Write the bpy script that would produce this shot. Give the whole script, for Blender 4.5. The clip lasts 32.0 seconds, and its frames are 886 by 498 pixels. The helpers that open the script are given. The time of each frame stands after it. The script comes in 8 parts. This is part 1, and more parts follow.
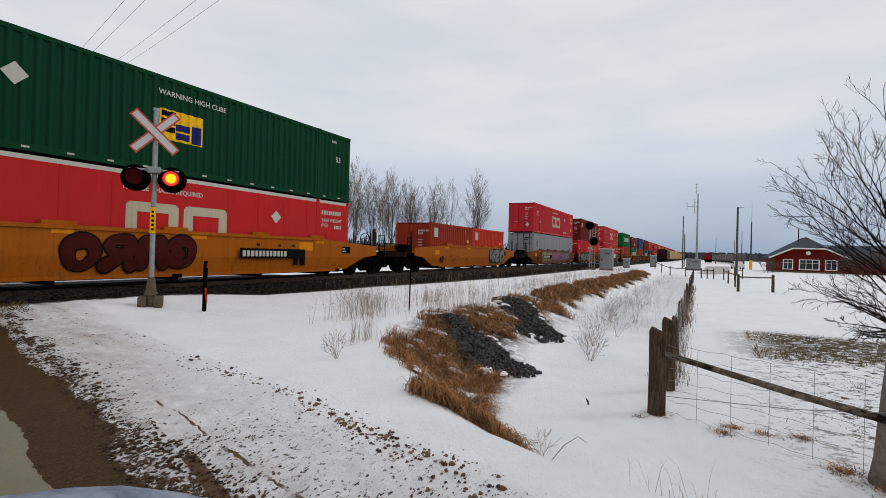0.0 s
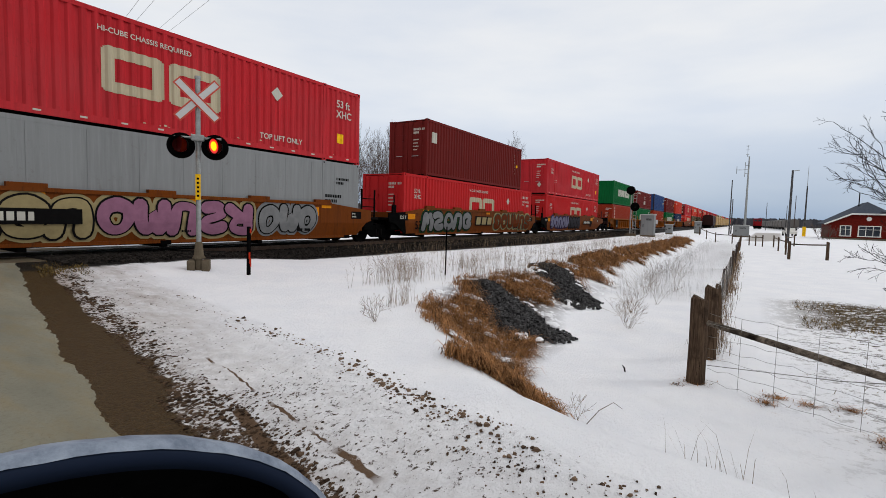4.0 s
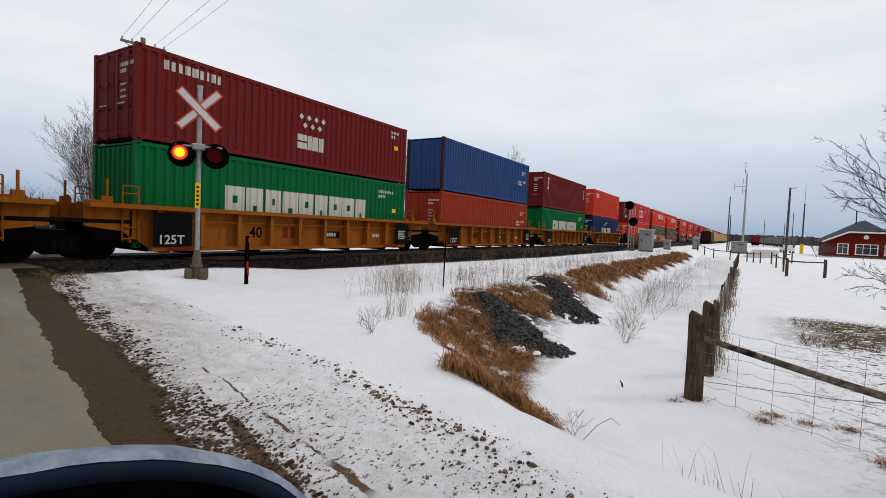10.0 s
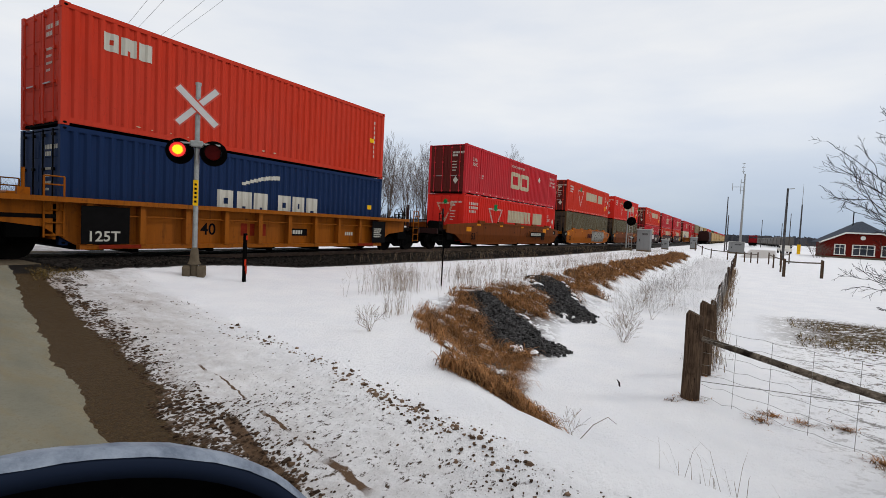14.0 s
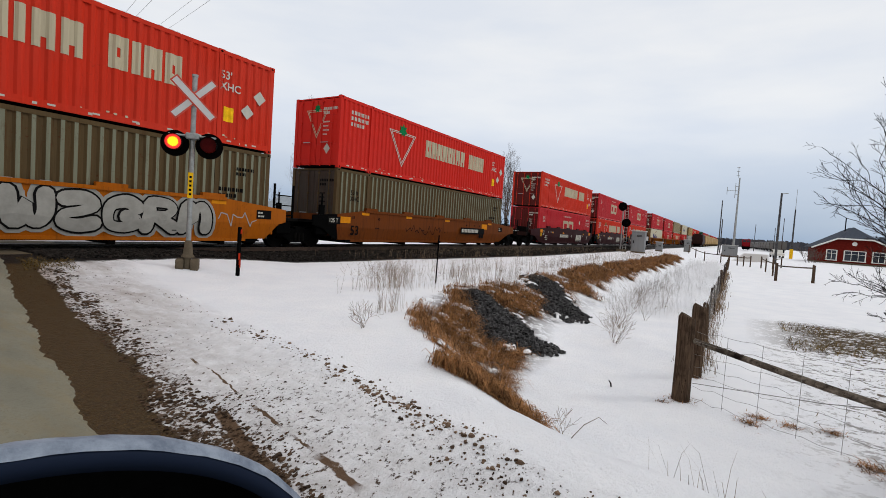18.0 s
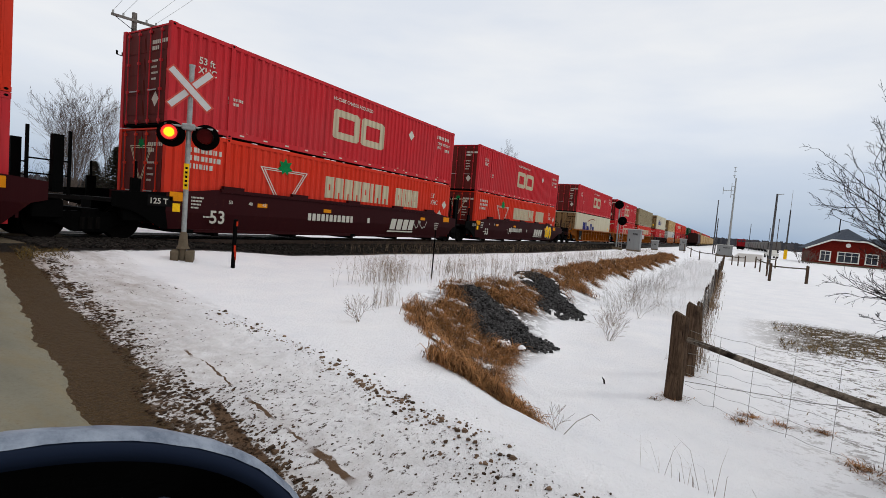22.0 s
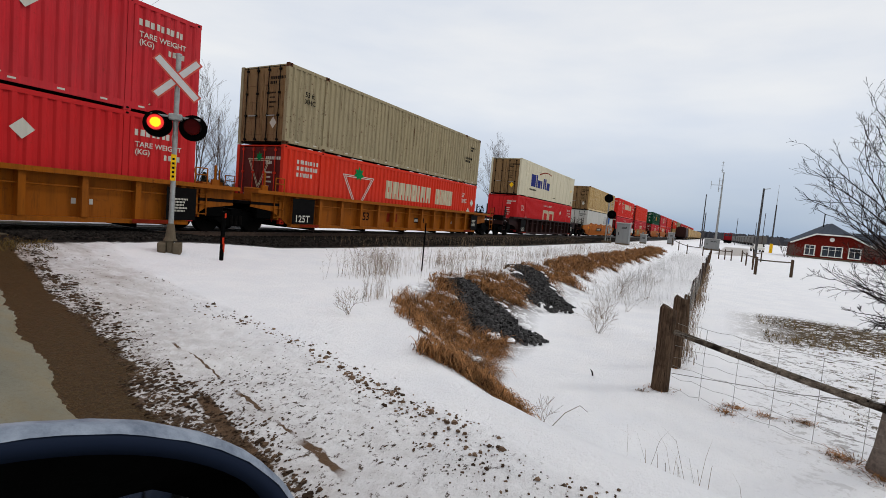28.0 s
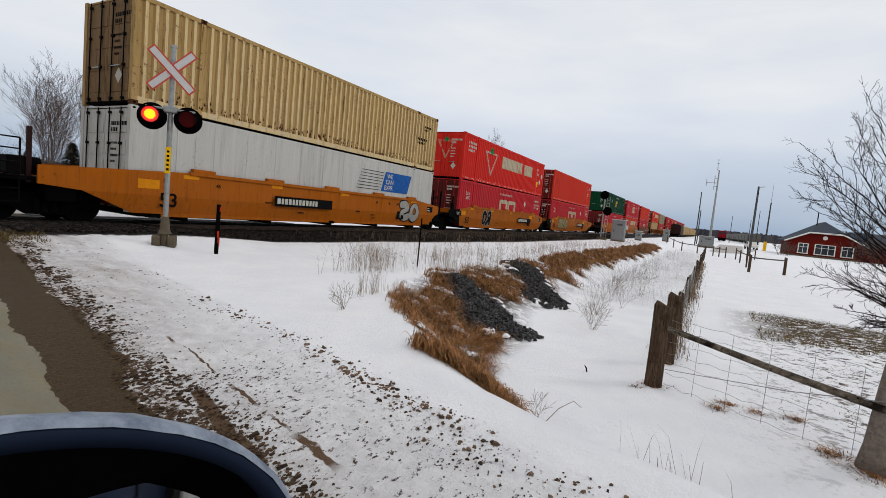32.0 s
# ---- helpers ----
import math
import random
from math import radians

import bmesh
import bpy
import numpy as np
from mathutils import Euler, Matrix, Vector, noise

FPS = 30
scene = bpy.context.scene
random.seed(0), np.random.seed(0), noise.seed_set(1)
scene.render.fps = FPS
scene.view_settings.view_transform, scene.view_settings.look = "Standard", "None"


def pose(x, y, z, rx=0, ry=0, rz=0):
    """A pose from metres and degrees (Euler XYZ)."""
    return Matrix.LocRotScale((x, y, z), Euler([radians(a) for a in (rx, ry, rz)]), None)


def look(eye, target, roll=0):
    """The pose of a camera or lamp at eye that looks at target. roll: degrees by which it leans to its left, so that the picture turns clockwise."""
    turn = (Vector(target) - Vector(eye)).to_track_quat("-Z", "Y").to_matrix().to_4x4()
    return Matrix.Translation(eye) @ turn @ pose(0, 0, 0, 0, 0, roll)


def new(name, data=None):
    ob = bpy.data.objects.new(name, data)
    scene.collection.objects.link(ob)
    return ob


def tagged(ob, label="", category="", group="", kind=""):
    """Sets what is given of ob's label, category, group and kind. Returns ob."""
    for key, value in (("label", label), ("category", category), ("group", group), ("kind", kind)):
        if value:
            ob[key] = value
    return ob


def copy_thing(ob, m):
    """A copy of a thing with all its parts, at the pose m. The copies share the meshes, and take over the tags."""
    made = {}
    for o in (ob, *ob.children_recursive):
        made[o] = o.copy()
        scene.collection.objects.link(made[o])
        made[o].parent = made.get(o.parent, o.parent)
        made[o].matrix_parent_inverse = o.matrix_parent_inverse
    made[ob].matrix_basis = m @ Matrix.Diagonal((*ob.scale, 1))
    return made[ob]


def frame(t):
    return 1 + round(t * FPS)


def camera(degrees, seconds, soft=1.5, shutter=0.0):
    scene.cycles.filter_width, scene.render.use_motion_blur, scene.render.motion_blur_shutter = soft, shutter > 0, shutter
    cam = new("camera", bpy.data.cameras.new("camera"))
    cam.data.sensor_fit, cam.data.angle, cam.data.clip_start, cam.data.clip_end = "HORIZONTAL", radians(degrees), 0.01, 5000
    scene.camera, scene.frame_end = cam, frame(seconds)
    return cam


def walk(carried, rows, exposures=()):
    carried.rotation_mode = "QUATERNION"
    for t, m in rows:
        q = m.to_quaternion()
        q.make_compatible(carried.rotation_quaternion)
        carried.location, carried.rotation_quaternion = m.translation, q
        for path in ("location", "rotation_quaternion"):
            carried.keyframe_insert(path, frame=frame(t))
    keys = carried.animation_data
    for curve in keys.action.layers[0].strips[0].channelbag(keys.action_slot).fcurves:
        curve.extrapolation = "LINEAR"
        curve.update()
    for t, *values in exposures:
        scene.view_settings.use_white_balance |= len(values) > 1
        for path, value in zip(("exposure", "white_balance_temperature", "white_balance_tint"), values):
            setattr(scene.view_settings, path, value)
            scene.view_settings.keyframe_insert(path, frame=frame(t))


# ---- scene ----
# World: x runs along the railway away from the crossing, y across it, z = 0 is the top of the rails.
cam = camera(85.03, 32.0, soft=0.45)
PATH = [
    (0, (0, 0, 1.234), (8.8429, 4.6692, 1.2812), 1.55),
    (0.5, (0, 0, 1.234), (8.7732, 4.7981, 1.3343), 3.60),
    (1, (0, 0, 1.234), (8.4153, 5.4020, 1.2651), 2.11),
    (1.5, (0, 0, 1.234), (8.4691, 5.3147, 1.0675), 2.20),
    (2, (0, 0, 1.234), (8.4360, 5.3603, 0.9161), 2.20),
    (2.5, (0, 0, 1.234), (8.4606, 5.3140, 0.8105), 1.52),
    (3, (0, 0, 1.234), (8.4942, 5.2539, 0.7398), 1.29),
    (3.5, (0, 0, 1.234), (8.4647, 5.2869, 0.6039), 1.33),
    (5.5, (0, 0, 1.234), (8.4598, 5.2885, 0.5536), 2.12),
    (6, (0, 0, 1.234), (8.4625, 5.2836, 0.5494), 2.22),
    (6.5, (0, 0, 1.234), (8.4609, 5.2851, 0.5404), 2.30),
    (7, (0, 0, 1.234), (8.4649, 5.2832, 0.5757), 2.42),
    (7.5, (0, 0, 1.234), (8.4752, 5.2773, 0.6680), 2.44),
    (8, (0, 0, 1.234), (8.4758, 5.2810, 0.7129), 2.44),
    (8.5, (0, 0, 1.234), (8.4748, 5.2860, 0.7478), 2.46),
    (9, (0, 0, 1.234), (8.4721, 5.2921, 0.7679), 2.48),
    (9.5, (0, 0, 1.234), (8.4780, 5.2847, 0.7920), 2.50),
    (10, (0, 0, 1.234), (8.4855, 5.2736, 0.8032), 2.41),
    (10.5, (0, 0, 1.234), (8.4901, 5.2671, 0.8152), 2.31),
    (11, (0, 0, 1.234), (8.4943, 5.2612, 0.8268), 2.30),
    (11.5, (0, 0, 1.234), (8.5008, 5.2500, 0.8178), 2.33),
    (12, (0, 0, 1.234), (8.5076, 5.2378, 0.8020), 2.40),
    (12.5, (0, 0, 1.234), (8.5044, 5.2430, 0.8029), 2.40),
    (13, (0, 0, 1.234), (8.5004, 5.2494, 0.8028), 2.36),
    (13.5, (0, 0, 1.234), (8.5051, 5.2413, 0.7951), 2.51),
    (14, (0, 0, 1.234), (8.5050, 5.2398, 0.7780), 2.71),
    (14.5, (0, 0, 1.234), (8.5236, 5.2088, 0.7702), 2.96),
    (16.5, (0, 0, 1.234), (8.5426, 5.1756, 0.7472), 3.74),
    (17, (0, 0, 1.234), (8.5477, 5.1673, 0.7497), 3.79),
    (17.5, (0, 0, 1.234), (8.5542, 5.1564, 0.7473), 3.83),
    (18, (0, 0, 1.234), (8.5581, 5.1490, 0.7381), 3.85),
    (18.5, (0, 0, 1.234), (8.5672, 5.1321, 0.7207), 3.95),
    (19, (0, 0, 1.234), (8.5667, 5.1316, 0.7068), 4.11),
    (19.5, (0, 0, 1.234), (8.5719, 5.1210, 0.6886), 4.21),
    (20, (0, 0, 1.234), (8.5718, 5.1191, 0.6699), 4.43),
    (20.5, (0, 0, 1.234), (8.5780, 5.1083, 0.6658), 4.52),
    (21, (0, 0, 1.234), (8.5843, 5.0964, 0.6538), 4.60),
    (21.5, (0, 0, 1.234), (8.5905, 5.0854, 0.6495), 4.70),
    (22, (0, 0, 1.234), (8.5975, 5.0734, 0.6481), 4.74),
    (22.5, (0, 0, 1.234), (8.5992, 5.0717, 0.6586), 4.69),
    (23, (0, 0, 1.234), (8.6056, 5.0625, 0.6739), 4.64),
    (23.5, (0, 0, 1.234), (8.6111, 5.0538, 0.6799), 4.74),
    (24, (0, 0, 1.234), (8.6126, 5.0513, 0.6802), 4.88),
    (24.5, (0, 0, 1.234), (8.6152, 5.0457, 0.6695), 5.00),
    (25, (0, 0, 1.234), (8.6354, 5.0090, 0.6516), 5.05),
    (25.5, (0, 0, 1.234), (8.6381, 5.0014, 0.6267), 5.18),
    (27.5, (0, 0, 1.234), (8.6770, 4.9223, 0.5411), 5.03),
    (28, (0, 0, 1.234), (8.6961, 4.8853, 0.5186), 5.00),
    (28.5, (0, 0, 1.234), (8.7026, 4.8723, 0.5097), 5.10),
    (29, (0, 0, 1.234), (8.7001, 4.8748, 0.4970), 5.26),
    (29.5, (0, 0, 1.234), (8.7077, 4.8602, 0.4901), 5.37),
    (30, (0, 0, 1.234), (8.7185, 4.8391, 0.4782), 5.43),
    (30.5, (0, 0, 1.234), (8.7203, 4.8334, 0.4638), 5.47),
    (31, (0, 0, 1.234), (8.7234, 4.8253, 0.4479), 5.45),
    (31.5, (0, 0, 1.234), (8.7328, 4.8068, 0.4392), 5.53),
    (32, (0, 0, 1.234), (8.7371, 4.7977, 0.4307), 5.49),
]
walk(cam, [(t, look(e, g, r)) for t, e, g, r in PATH], [(0, -0.19), (1.4, -0.10), (3, -0.02), (24, 0.0), (29, -0.04), (32, -0.06)])

# ---- light: an overcast winter sky ----
world = bpy.data.worlds.new("winter_sky")
scene.world = world
world.use_nodes = True
wn, wl = world.node_tree.nodes, world.node_tree.links
wn.clear()
SUN_EL, SUN_AZ = radians(28), radians(250)
w_out = wn.new("ShaderNodeOutputWorld")
w_bg = wn.new("ShaderNodeBackground")
w_sky = wn.new("ShaderNodeTexSky")
w_sky.sky_type, w_sky.sun_disc = "NISHITA", False
w_sky.sun_elevation, w_sky.sun_rotation = SUN_EL, SUN_AZ
w_sky.air_density, w_sky.dust_density = 1.0, 3.0
w_co = wn.new("ShaderNodeTexCoord")
w_sep = wn.new("ShaderNodeSeparateXYZ")
w_map = wn.new("ShaderNodeMapping")
w_map.inputs["Scale"].default_value = (1.2, 1.2, 5.0)
w_noise = wn.new("ShaderNodeTexNoise")
w_noise.inputs["Scale"].default_value, w_noise.inputs["Detail"].default_value = 2.2, 6.0
w_ramp = wn.new("ShaderNodeValToRGB")
w_ramp.color_ramp.elements[0].position, w_ramp.color_ramp.elements[0].color = 0.35, (0.84, 0.88, 0.95, 1)
w_ramp.color_ramp.elements[1].position, w_ramp.color_ramp.elements[1].color = 0.68, (1.0, 1.0, 1.0, 1)
w_high = wn.new("ShaderNodeValToRGB")
for i, (pos, col) in enumerate(((0.0, (0.42, 0.54, 0.70, 1)), (0.07, (0.63, 0.71, 0.82, 1)), (0.19, (0.95, 0.97, 1.0, 1)), (0.42, (1.0, 1.0, 1.0, 1)), (0.9, (1.25, 1.25, 1.22, 1)))):
    el = w_high.color_ramp.elements[i] if i < 2 else w_high.color_ramp.elements.new(pos)
    el.position, el.color = pos, col
w_mul = wn.new("ShaderNodeMixRGB")
w_mul.blend_type, w_mul.inputs[0].default_value = "MULTIPLY", 1.0
w_sc = wn.new("ShaderNodeMixRGB")
w_sc.blend_type, w_sc.inputs[0].default_value, w_sc.inputs[2].default_value = "MULTIPLY", 1.0, (0.1, 0.1, 0.1, 1)
w_mix = wn.new("ShaderNodeMixRGB")
w_mix.inputs[0].default_value = 0.9
wl.new(w_co.outputs["Generated"], w_map.inputs[0])
wl.new(w_map.outputs[0], w_noise.inputs["Vector"])
wl.new(w_noise.outputs["Fac"], w_ramp.inputs[0])
wl.new(w_co.outputs["Generated"], w_sep.inputs[0])
wl.new(w_sep.outputs["Z"], w_high.inputs[0])
wl.new(w_ramp.outputs[0], w_mul.inputs[1])
wl.new(w_high.outputs[0], w_mul.inputs[2])
wl.new(w_sky.outputs[0], w_sc.inputs[1])
wl.new(w_sc.outputs[0], w_mix.inputs[1])
wl.new(w_mul.outputs[0], w_mix.inputs[2])
wl.new(w_mix.outputs[0], w_bg.inputs[0])
w_bg.inputs[1].default_value = 0.95
wl.new(w_bg.outputs[0], w_out.inputs[0])

sun = new("sun", bpy.data.lights.new("sun", "SUN"))
sun.data.energy, sun.data.angle, sun.data.color = 0.7, radians(12), (1.0, 0.97, 0.93)
sun.matrix_world = look((0, 0, 50), (-20, 22, 50 - 20))


# ---- materials ----
def lin(r, g, b):
    return tuple(((c / 255) / 12.92 if c <= 10 else ((c / 255 + 0.055) / 1.055) ** 2.4) for c in (r, g, b))


def shader(name):
    m = bpy.data.materials.new(name)
    m.use_nodes = True
    n, l = m.node_tree.nodes, m.node_tree.links
    return m, n, l, n["Principled BSDF"]


def noise_node(n, l, vec, scale, detail=4.0, rough=0.55, stretch=None):
    if stretch:
        mp = n.new("ShaderNodeMapping")
        mp.inputs["Scale"].default_value = stretch
        l.new(vec, mp.inputs[0])
        vec = mp.outputs[0]
    t = n.new("ShaderNodeTexNoise")
    t.inputs["Scale"].default_value, t.inputs["Detail"].default_value, t.inputs["Roughness"].default_value = scale, detail, rough
    l.new(vec, t.inputs["Vector"])
    return t.outputs["Fac"]


def ramp(n, l, fac, a, b, ca=(0, 0, 0, 1), cb=(1, 1, 1, 1)):
    r = n.new("ShaderNodeValToRGB")
    e = r.color_ramp.elements
    e[0].position, e[0].color, e[1].position, e[1].color = a, ca, b, cb
    l.new(fac, r.inputs[0])
    return r.outputs[0]


def mix(n, l, fac, a, b, blend="MIX"):
    m = n.new("ShaderNodeMixRGB")
    m.blend_type = blend
    for i, v in enumerate((fac, a, b)):
        if isinstance(v, (int, float)):
            m.inputs[i].default_value = v
        elif isinstance(v, tuple):
            m.inputs[i].default_value = v if len(v) == 4 else (*v, 1)
        else:
            l.new(v, m.inputs[i])
    return m.outputs[0]


def bump(n, l, bsdf, height, strength, dist):
    b = n.new("ShaderNodeBump")
    b.inputs["Strength"].default_value, b.inputs["Distance"].default_value = strength, dist
    l.new(height, b.inputs["Height"])
    l.new(b.outputs[0], bsdf.inputs["Normal"])


def math_node(n, l, op, a, b=None, clamp=False):
    m = n.new("ShaderNodeMath")
    m.operation, m.use_clamp = op, clamp
    for i, v in enumerate((a, b)):
        if v is None:
            continue
        if isinstance(v, (int, float)):
            m.inputs[i].default_value = v
        else:
            l.new(v, m.inputs[i])
    return m.outputs[0]


def paint(name, rgb, rust=0.25, fade=0.25, rough=0.55, metal=0.0, dirt=0.35, scale=1.0):
    """Weathered paint: faded patches, vertical dirt streaks, rust spots."""
    m, n, l, b = shader(name)
    co = n.new("ShaderNodeTexCoord").outputs["Object"]
    base = tuple(0.62 * v for v in lin(*rgb))
    grey = tuple(0.72 * c + 0.28 * (0.3 * base[0] + 0.5 * base[1] + 0.2 * base[2]) + 0.004 for c in base)
    big = noise_node(n, l, co, 0.5 * scale, 5)
    col = mix(n, l, mix(n, l, fade, (0, 0, 0), ramp(n, l, big, 0.35, 0.75)), base, grey)
    streak = noise_node(n, l, co, 1.0 * scale, 6, 0.7, (5.0, 5.0, 0.35))
    col = mix(n, l, mix(n, l, dirt, (0, 0, 0), ramp(n, l, streak, 0.48, 0.78)), col, tuple(0.40 * c + 0.004 for c in base))
    chalk = noise_node(n, l, co, 1.0 * scale, 5, 0.75, (13.0, 13.0, 0.45))
    col = mix(n, l, mix(n, l, min(1.0, 1.6 * fade), (0, 0, 0), ramp(n, l, chalk, 0.50, 0.72)), col, tuple(1.28 * c + 0.004 for c in base))
    fine = noise_node(n, l, co, 9 * scale, 6, 0.7)
    spots = math_node(n, l, "MULTIPLY", ramp(n, l, fine, 0.58, 0.66), ramp(n, l, noise_node(n, l, co, 0.9 * scale, 3), 0.45, 0.65))
    col = mix(n, l, math_node(n, l, "MULTIPLY", spots, rust), col, lin(78, 40, 22))
    l.new(col, b.inputs["Base Color"])
    l.new(ramp(n, l, big, 0.2, 0.9, (rough - 0.1,) * 3 + (1,), (rough + 0.15,) * 3 + (1,)), b.inputs["Roughness"])
    if rust >= 0.5:
        run = noise_node(n, l, co, 1.6 * scale, 7, 0.75, (7.0, 7.0, 0.5))
        col = mix(n, l, math_node(n, l, "MULTIPLY", ramp(n, l, run, 0.55, 0.68), 0.75 * rust), col, lin(70, 42, 20))
        l.new(col, b.inputs["Base Color"])
    b.inputs["Specular IOR Level"].default_value = 0.05
    b.inputs["Metallic"].default_value = metal
    bump(n, l, b, fine, 0.12, 0.01)
    return m


def plain(name, rgb, rough=0.6, metal=0.0, var=0.25, scale=6.0, bumpy=0.15):
    m, n, l, b = shader(name)
    co = n.new("ShaderNodeTexCoord").outputs["Object"]
    base = lin(*rgb)
    f = noise_node(n, l, co, scale, 6, 0.65)
    l.new(mix(n, l, ramp(n, l, f, 0.3, 0.7), tuple(c * (1 - var) for c in base), tuple(min(1, c * (1 + var)) for c in base)), b.inputs["Base Color"])
    b.inputs["Roughness"].default_value, b.inputs["Metallic"].default_value = rough, metal
    b.inputs["Specular IOR Level"].default_value = 0.5 if rough < 0.3 else 0.03
    bump(n, l, b, f, bumpy, 0.02)
    return m


def piecey(name, a, c, rough=0.9, clump=0.4, grain=3.0):
    """A material for loose stuff: each piece a little different."""
    m, n, l, b = shader(name)
    g = n.new("ShaderNodeNewGeometry")
    co = n.new("ShaderNodeTexCoord").outputs["Object"]
    f = math_node(n, l, "ADD", math_node(n, l, "MULTIPLY", g.outputs["Random Per Island"], 0.75), math_node(n, l, "MULTIPLY", math_node(n, l, "SUBTRACT", noise_node(n, l, co, grain, 4), 0.5), clump * 2.0))
    f = math_node(n, l, "ADD", f, 0.2)
    l.new(ramp(n, l, f, 0.1, 0.95, (*lin(*a), 1), (*lin(*c), 1)), b.inputs["Base Color"])
    b.inputs["Roughness"].default_value = rough
    b.inputs["Specular IOR Level"].default_value = 0.1
    return m


def glow(name, rgb, strength):
    """A lamp's lit lens: yellow-hot middle, red rim."""
    m, n, l, b = shader(name)
    co = n.new("ShaderNodeTexCoord").outputs["Object"]
    ln = n.new("ShaderNodeVectorMath")
    ln.operation = "LENGTH"
    l.new(co, ln.inputs[0])
    cell = n.new("ShaderNodeTexVoronoi")
    cell.inputs["Scale"].default_value = 30.0
    l.new(co, cell.inputs["Vector"])
    d = math_node(n, l, "ADD", math_node(n, l, "MULTIPLY", ln.outputs["Value"], 6.0), math_node(n, l, "MULTIPLY", cell.outputs["Distance"], 0.12))
    r = n.new("ShaderNodeValToRGB")
    e = r.color_ramp.elements
    e[0].position, e[0].color = 0.66, (1.0, 0.56, 0.005, 1)
    e[1].position, e[1].color = 0.76, (0.8, 0.03, 0.01, 1)
    k = e.new(0.95)
    k.color = (0.45, 0.01, 0.01, 1)
    l.new(d, r.inputs[0])
    b.inputs["Base Color"].default_value = (*lin(*rgb), 1)
    l.new(r.outputs[0], b.inputs["Emission Color"])
    b.inputs["Emission Strength"].default_value = strength
    return m


def wood(name, dark, pale, along=(14.0, 14.0, 0.8)):
    """Weathered timber with grain along its length, cracks and pale worn patches."""
    m, n, l, b = shader(name)
    co = n.new("ShaderNodeTexCoord").outputs["Object"]
    grain = noise_node(n, l, co, 3.0, 7, 0.7, along)
    patch = noise_node(n, l, co, 2.2, 5, 0.6)
    col = mix(n, l, ramp(n, l, grain, 0.35, 0.68), lin(*dark), lin(*pale))
    col = mix(n, l, ramp(n, l, patch, 0.50, 0.66), col, tuple(0.45 * c for c in lin(*dark)))
    crack = noise_node(n, l, co, 5.0, 3, 0.6, (along[0] * 1.6, along[1] * 1.6, along[2] * 0.7))
    col = mix(n, l, ramp(n, l, crack, 0.62, 0.66), col, lin(12, 9, 8))
    l.new(col, b.inputs["Base Color"])
    b.inputs["Roughness"].default_value = 0.92
    b.inputs["Specular IOR Level"].default_value = 0.05
    bump(n, l, b, grain, 0.6, 0.015)
    return m


M_RED = paint("red_container_paint", (220, 50, 58), 0.35, 0.45, dirt=0.6)
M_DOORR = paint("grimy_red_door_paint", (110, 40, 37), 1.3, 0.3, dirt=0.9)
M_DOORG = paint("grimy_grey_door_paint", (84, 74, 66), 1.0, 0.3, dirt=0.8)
M_RED2 = paint("bright_red_container_paint", (222, 46, 48), 0.25, 0.2, dirt=0.2)
M_ORED = paint("orange_red_container_paint", (238, 62, 38), 0.25, 0.25, dirt=0.3)
M_ORED2 = paint("scarlet_container_paint", (242, 52, 40), 0.2, 0.15, dirt=0.2)
M_MAROON = paint("maroon_container_paint", (124, 38, 34), 0.3, 0.2)
M_BROWN = paint("brick_brown_container_paint", (176, 62, 38), 0.3, 0.25)
M_GREENB = paint("green_container_paint", (6, 112, 56), 0.2, 0.2)
M_DKGREEN = paint("dark_green_container_paint", (12, 72, 44), 0.15, 0.2)
M_BLUE = paint("blue_container_paint", (52, 84, 142), 0.7, 0.4, dirt=0.7)
M_NAVY = paint("navy_container_paint", (30, 52, 92), 0.2, 0.2)
M_VERM = paint("vermilion_container_paint", (226, 66, 42), 0.3, 0.25)
M_TAN = paint("khaki_container_paint", (178, 163, 128), 1.3, 0.3, dirt=0.6)
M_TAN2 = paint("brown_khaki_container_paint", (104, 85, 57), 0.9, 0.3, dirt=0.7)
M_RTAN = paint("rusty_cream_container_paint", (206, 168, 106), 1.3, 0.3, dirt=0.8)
M_GREY = paint("grey_container_paint", (160, 162, 162), 0.2, 0.3)
M_WHITE = paint("dirty_white_container_paint", (222, 220, 212), 0.4, 0.3, dirt=0.5)
M_CREAM = paint("cream_container_paint", (232, 222, 192), 0.3, 0.25)
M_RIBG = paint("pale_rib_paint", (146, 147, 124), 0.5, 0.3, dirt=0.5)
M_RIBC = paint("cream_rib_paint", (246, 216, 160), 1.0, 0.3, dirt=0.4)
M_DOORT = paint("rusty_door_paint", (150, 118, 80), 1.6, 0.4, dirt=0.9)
M_RUST = paint("rusted_steel", (92, 54, 28), 0.8, 0.3, dirt=0.6)
M_POSTD = paint("rust_brown_post_paint", (58, 42, 40), 0.8, 0.3, dirt=0.6)
M_YEL = paint("yellow_car_paint", (198, 106, 14), 0.6, 0.2, dirt=0.55)
M_YELR = paint("brown_stained_yellow_paint", (172, 95, 15), 0.8, 0.25, dirt=0.7)
M_YBR = paint("brown_yellow_car_paint", (130, 65, 13), 0.9, 0.3, dirt=0.9)
M_OXIDE = paint("oxide_brown_car_paint", (58, 17, 20), 0.3, 0.2)
M_DBR = paint("dark_brown_car_paint", (56, 34, 32), 0.6, 0.3)
M_STEEL = plain("dark_steel", (14, 12, 11), 0.7, 0.2, 0.4)
M_BLACK = plain("black_iron", (4, 4, 4), 0.75, 0.1, 0.4)
M_WHEEL = plain("wheel_steel", (13, 11, 10), 0.7, 0.3, 0.3)
M_RAIL = plain("rail_steel", (92, 76, 66), 0.4, 0.8, 0.3)
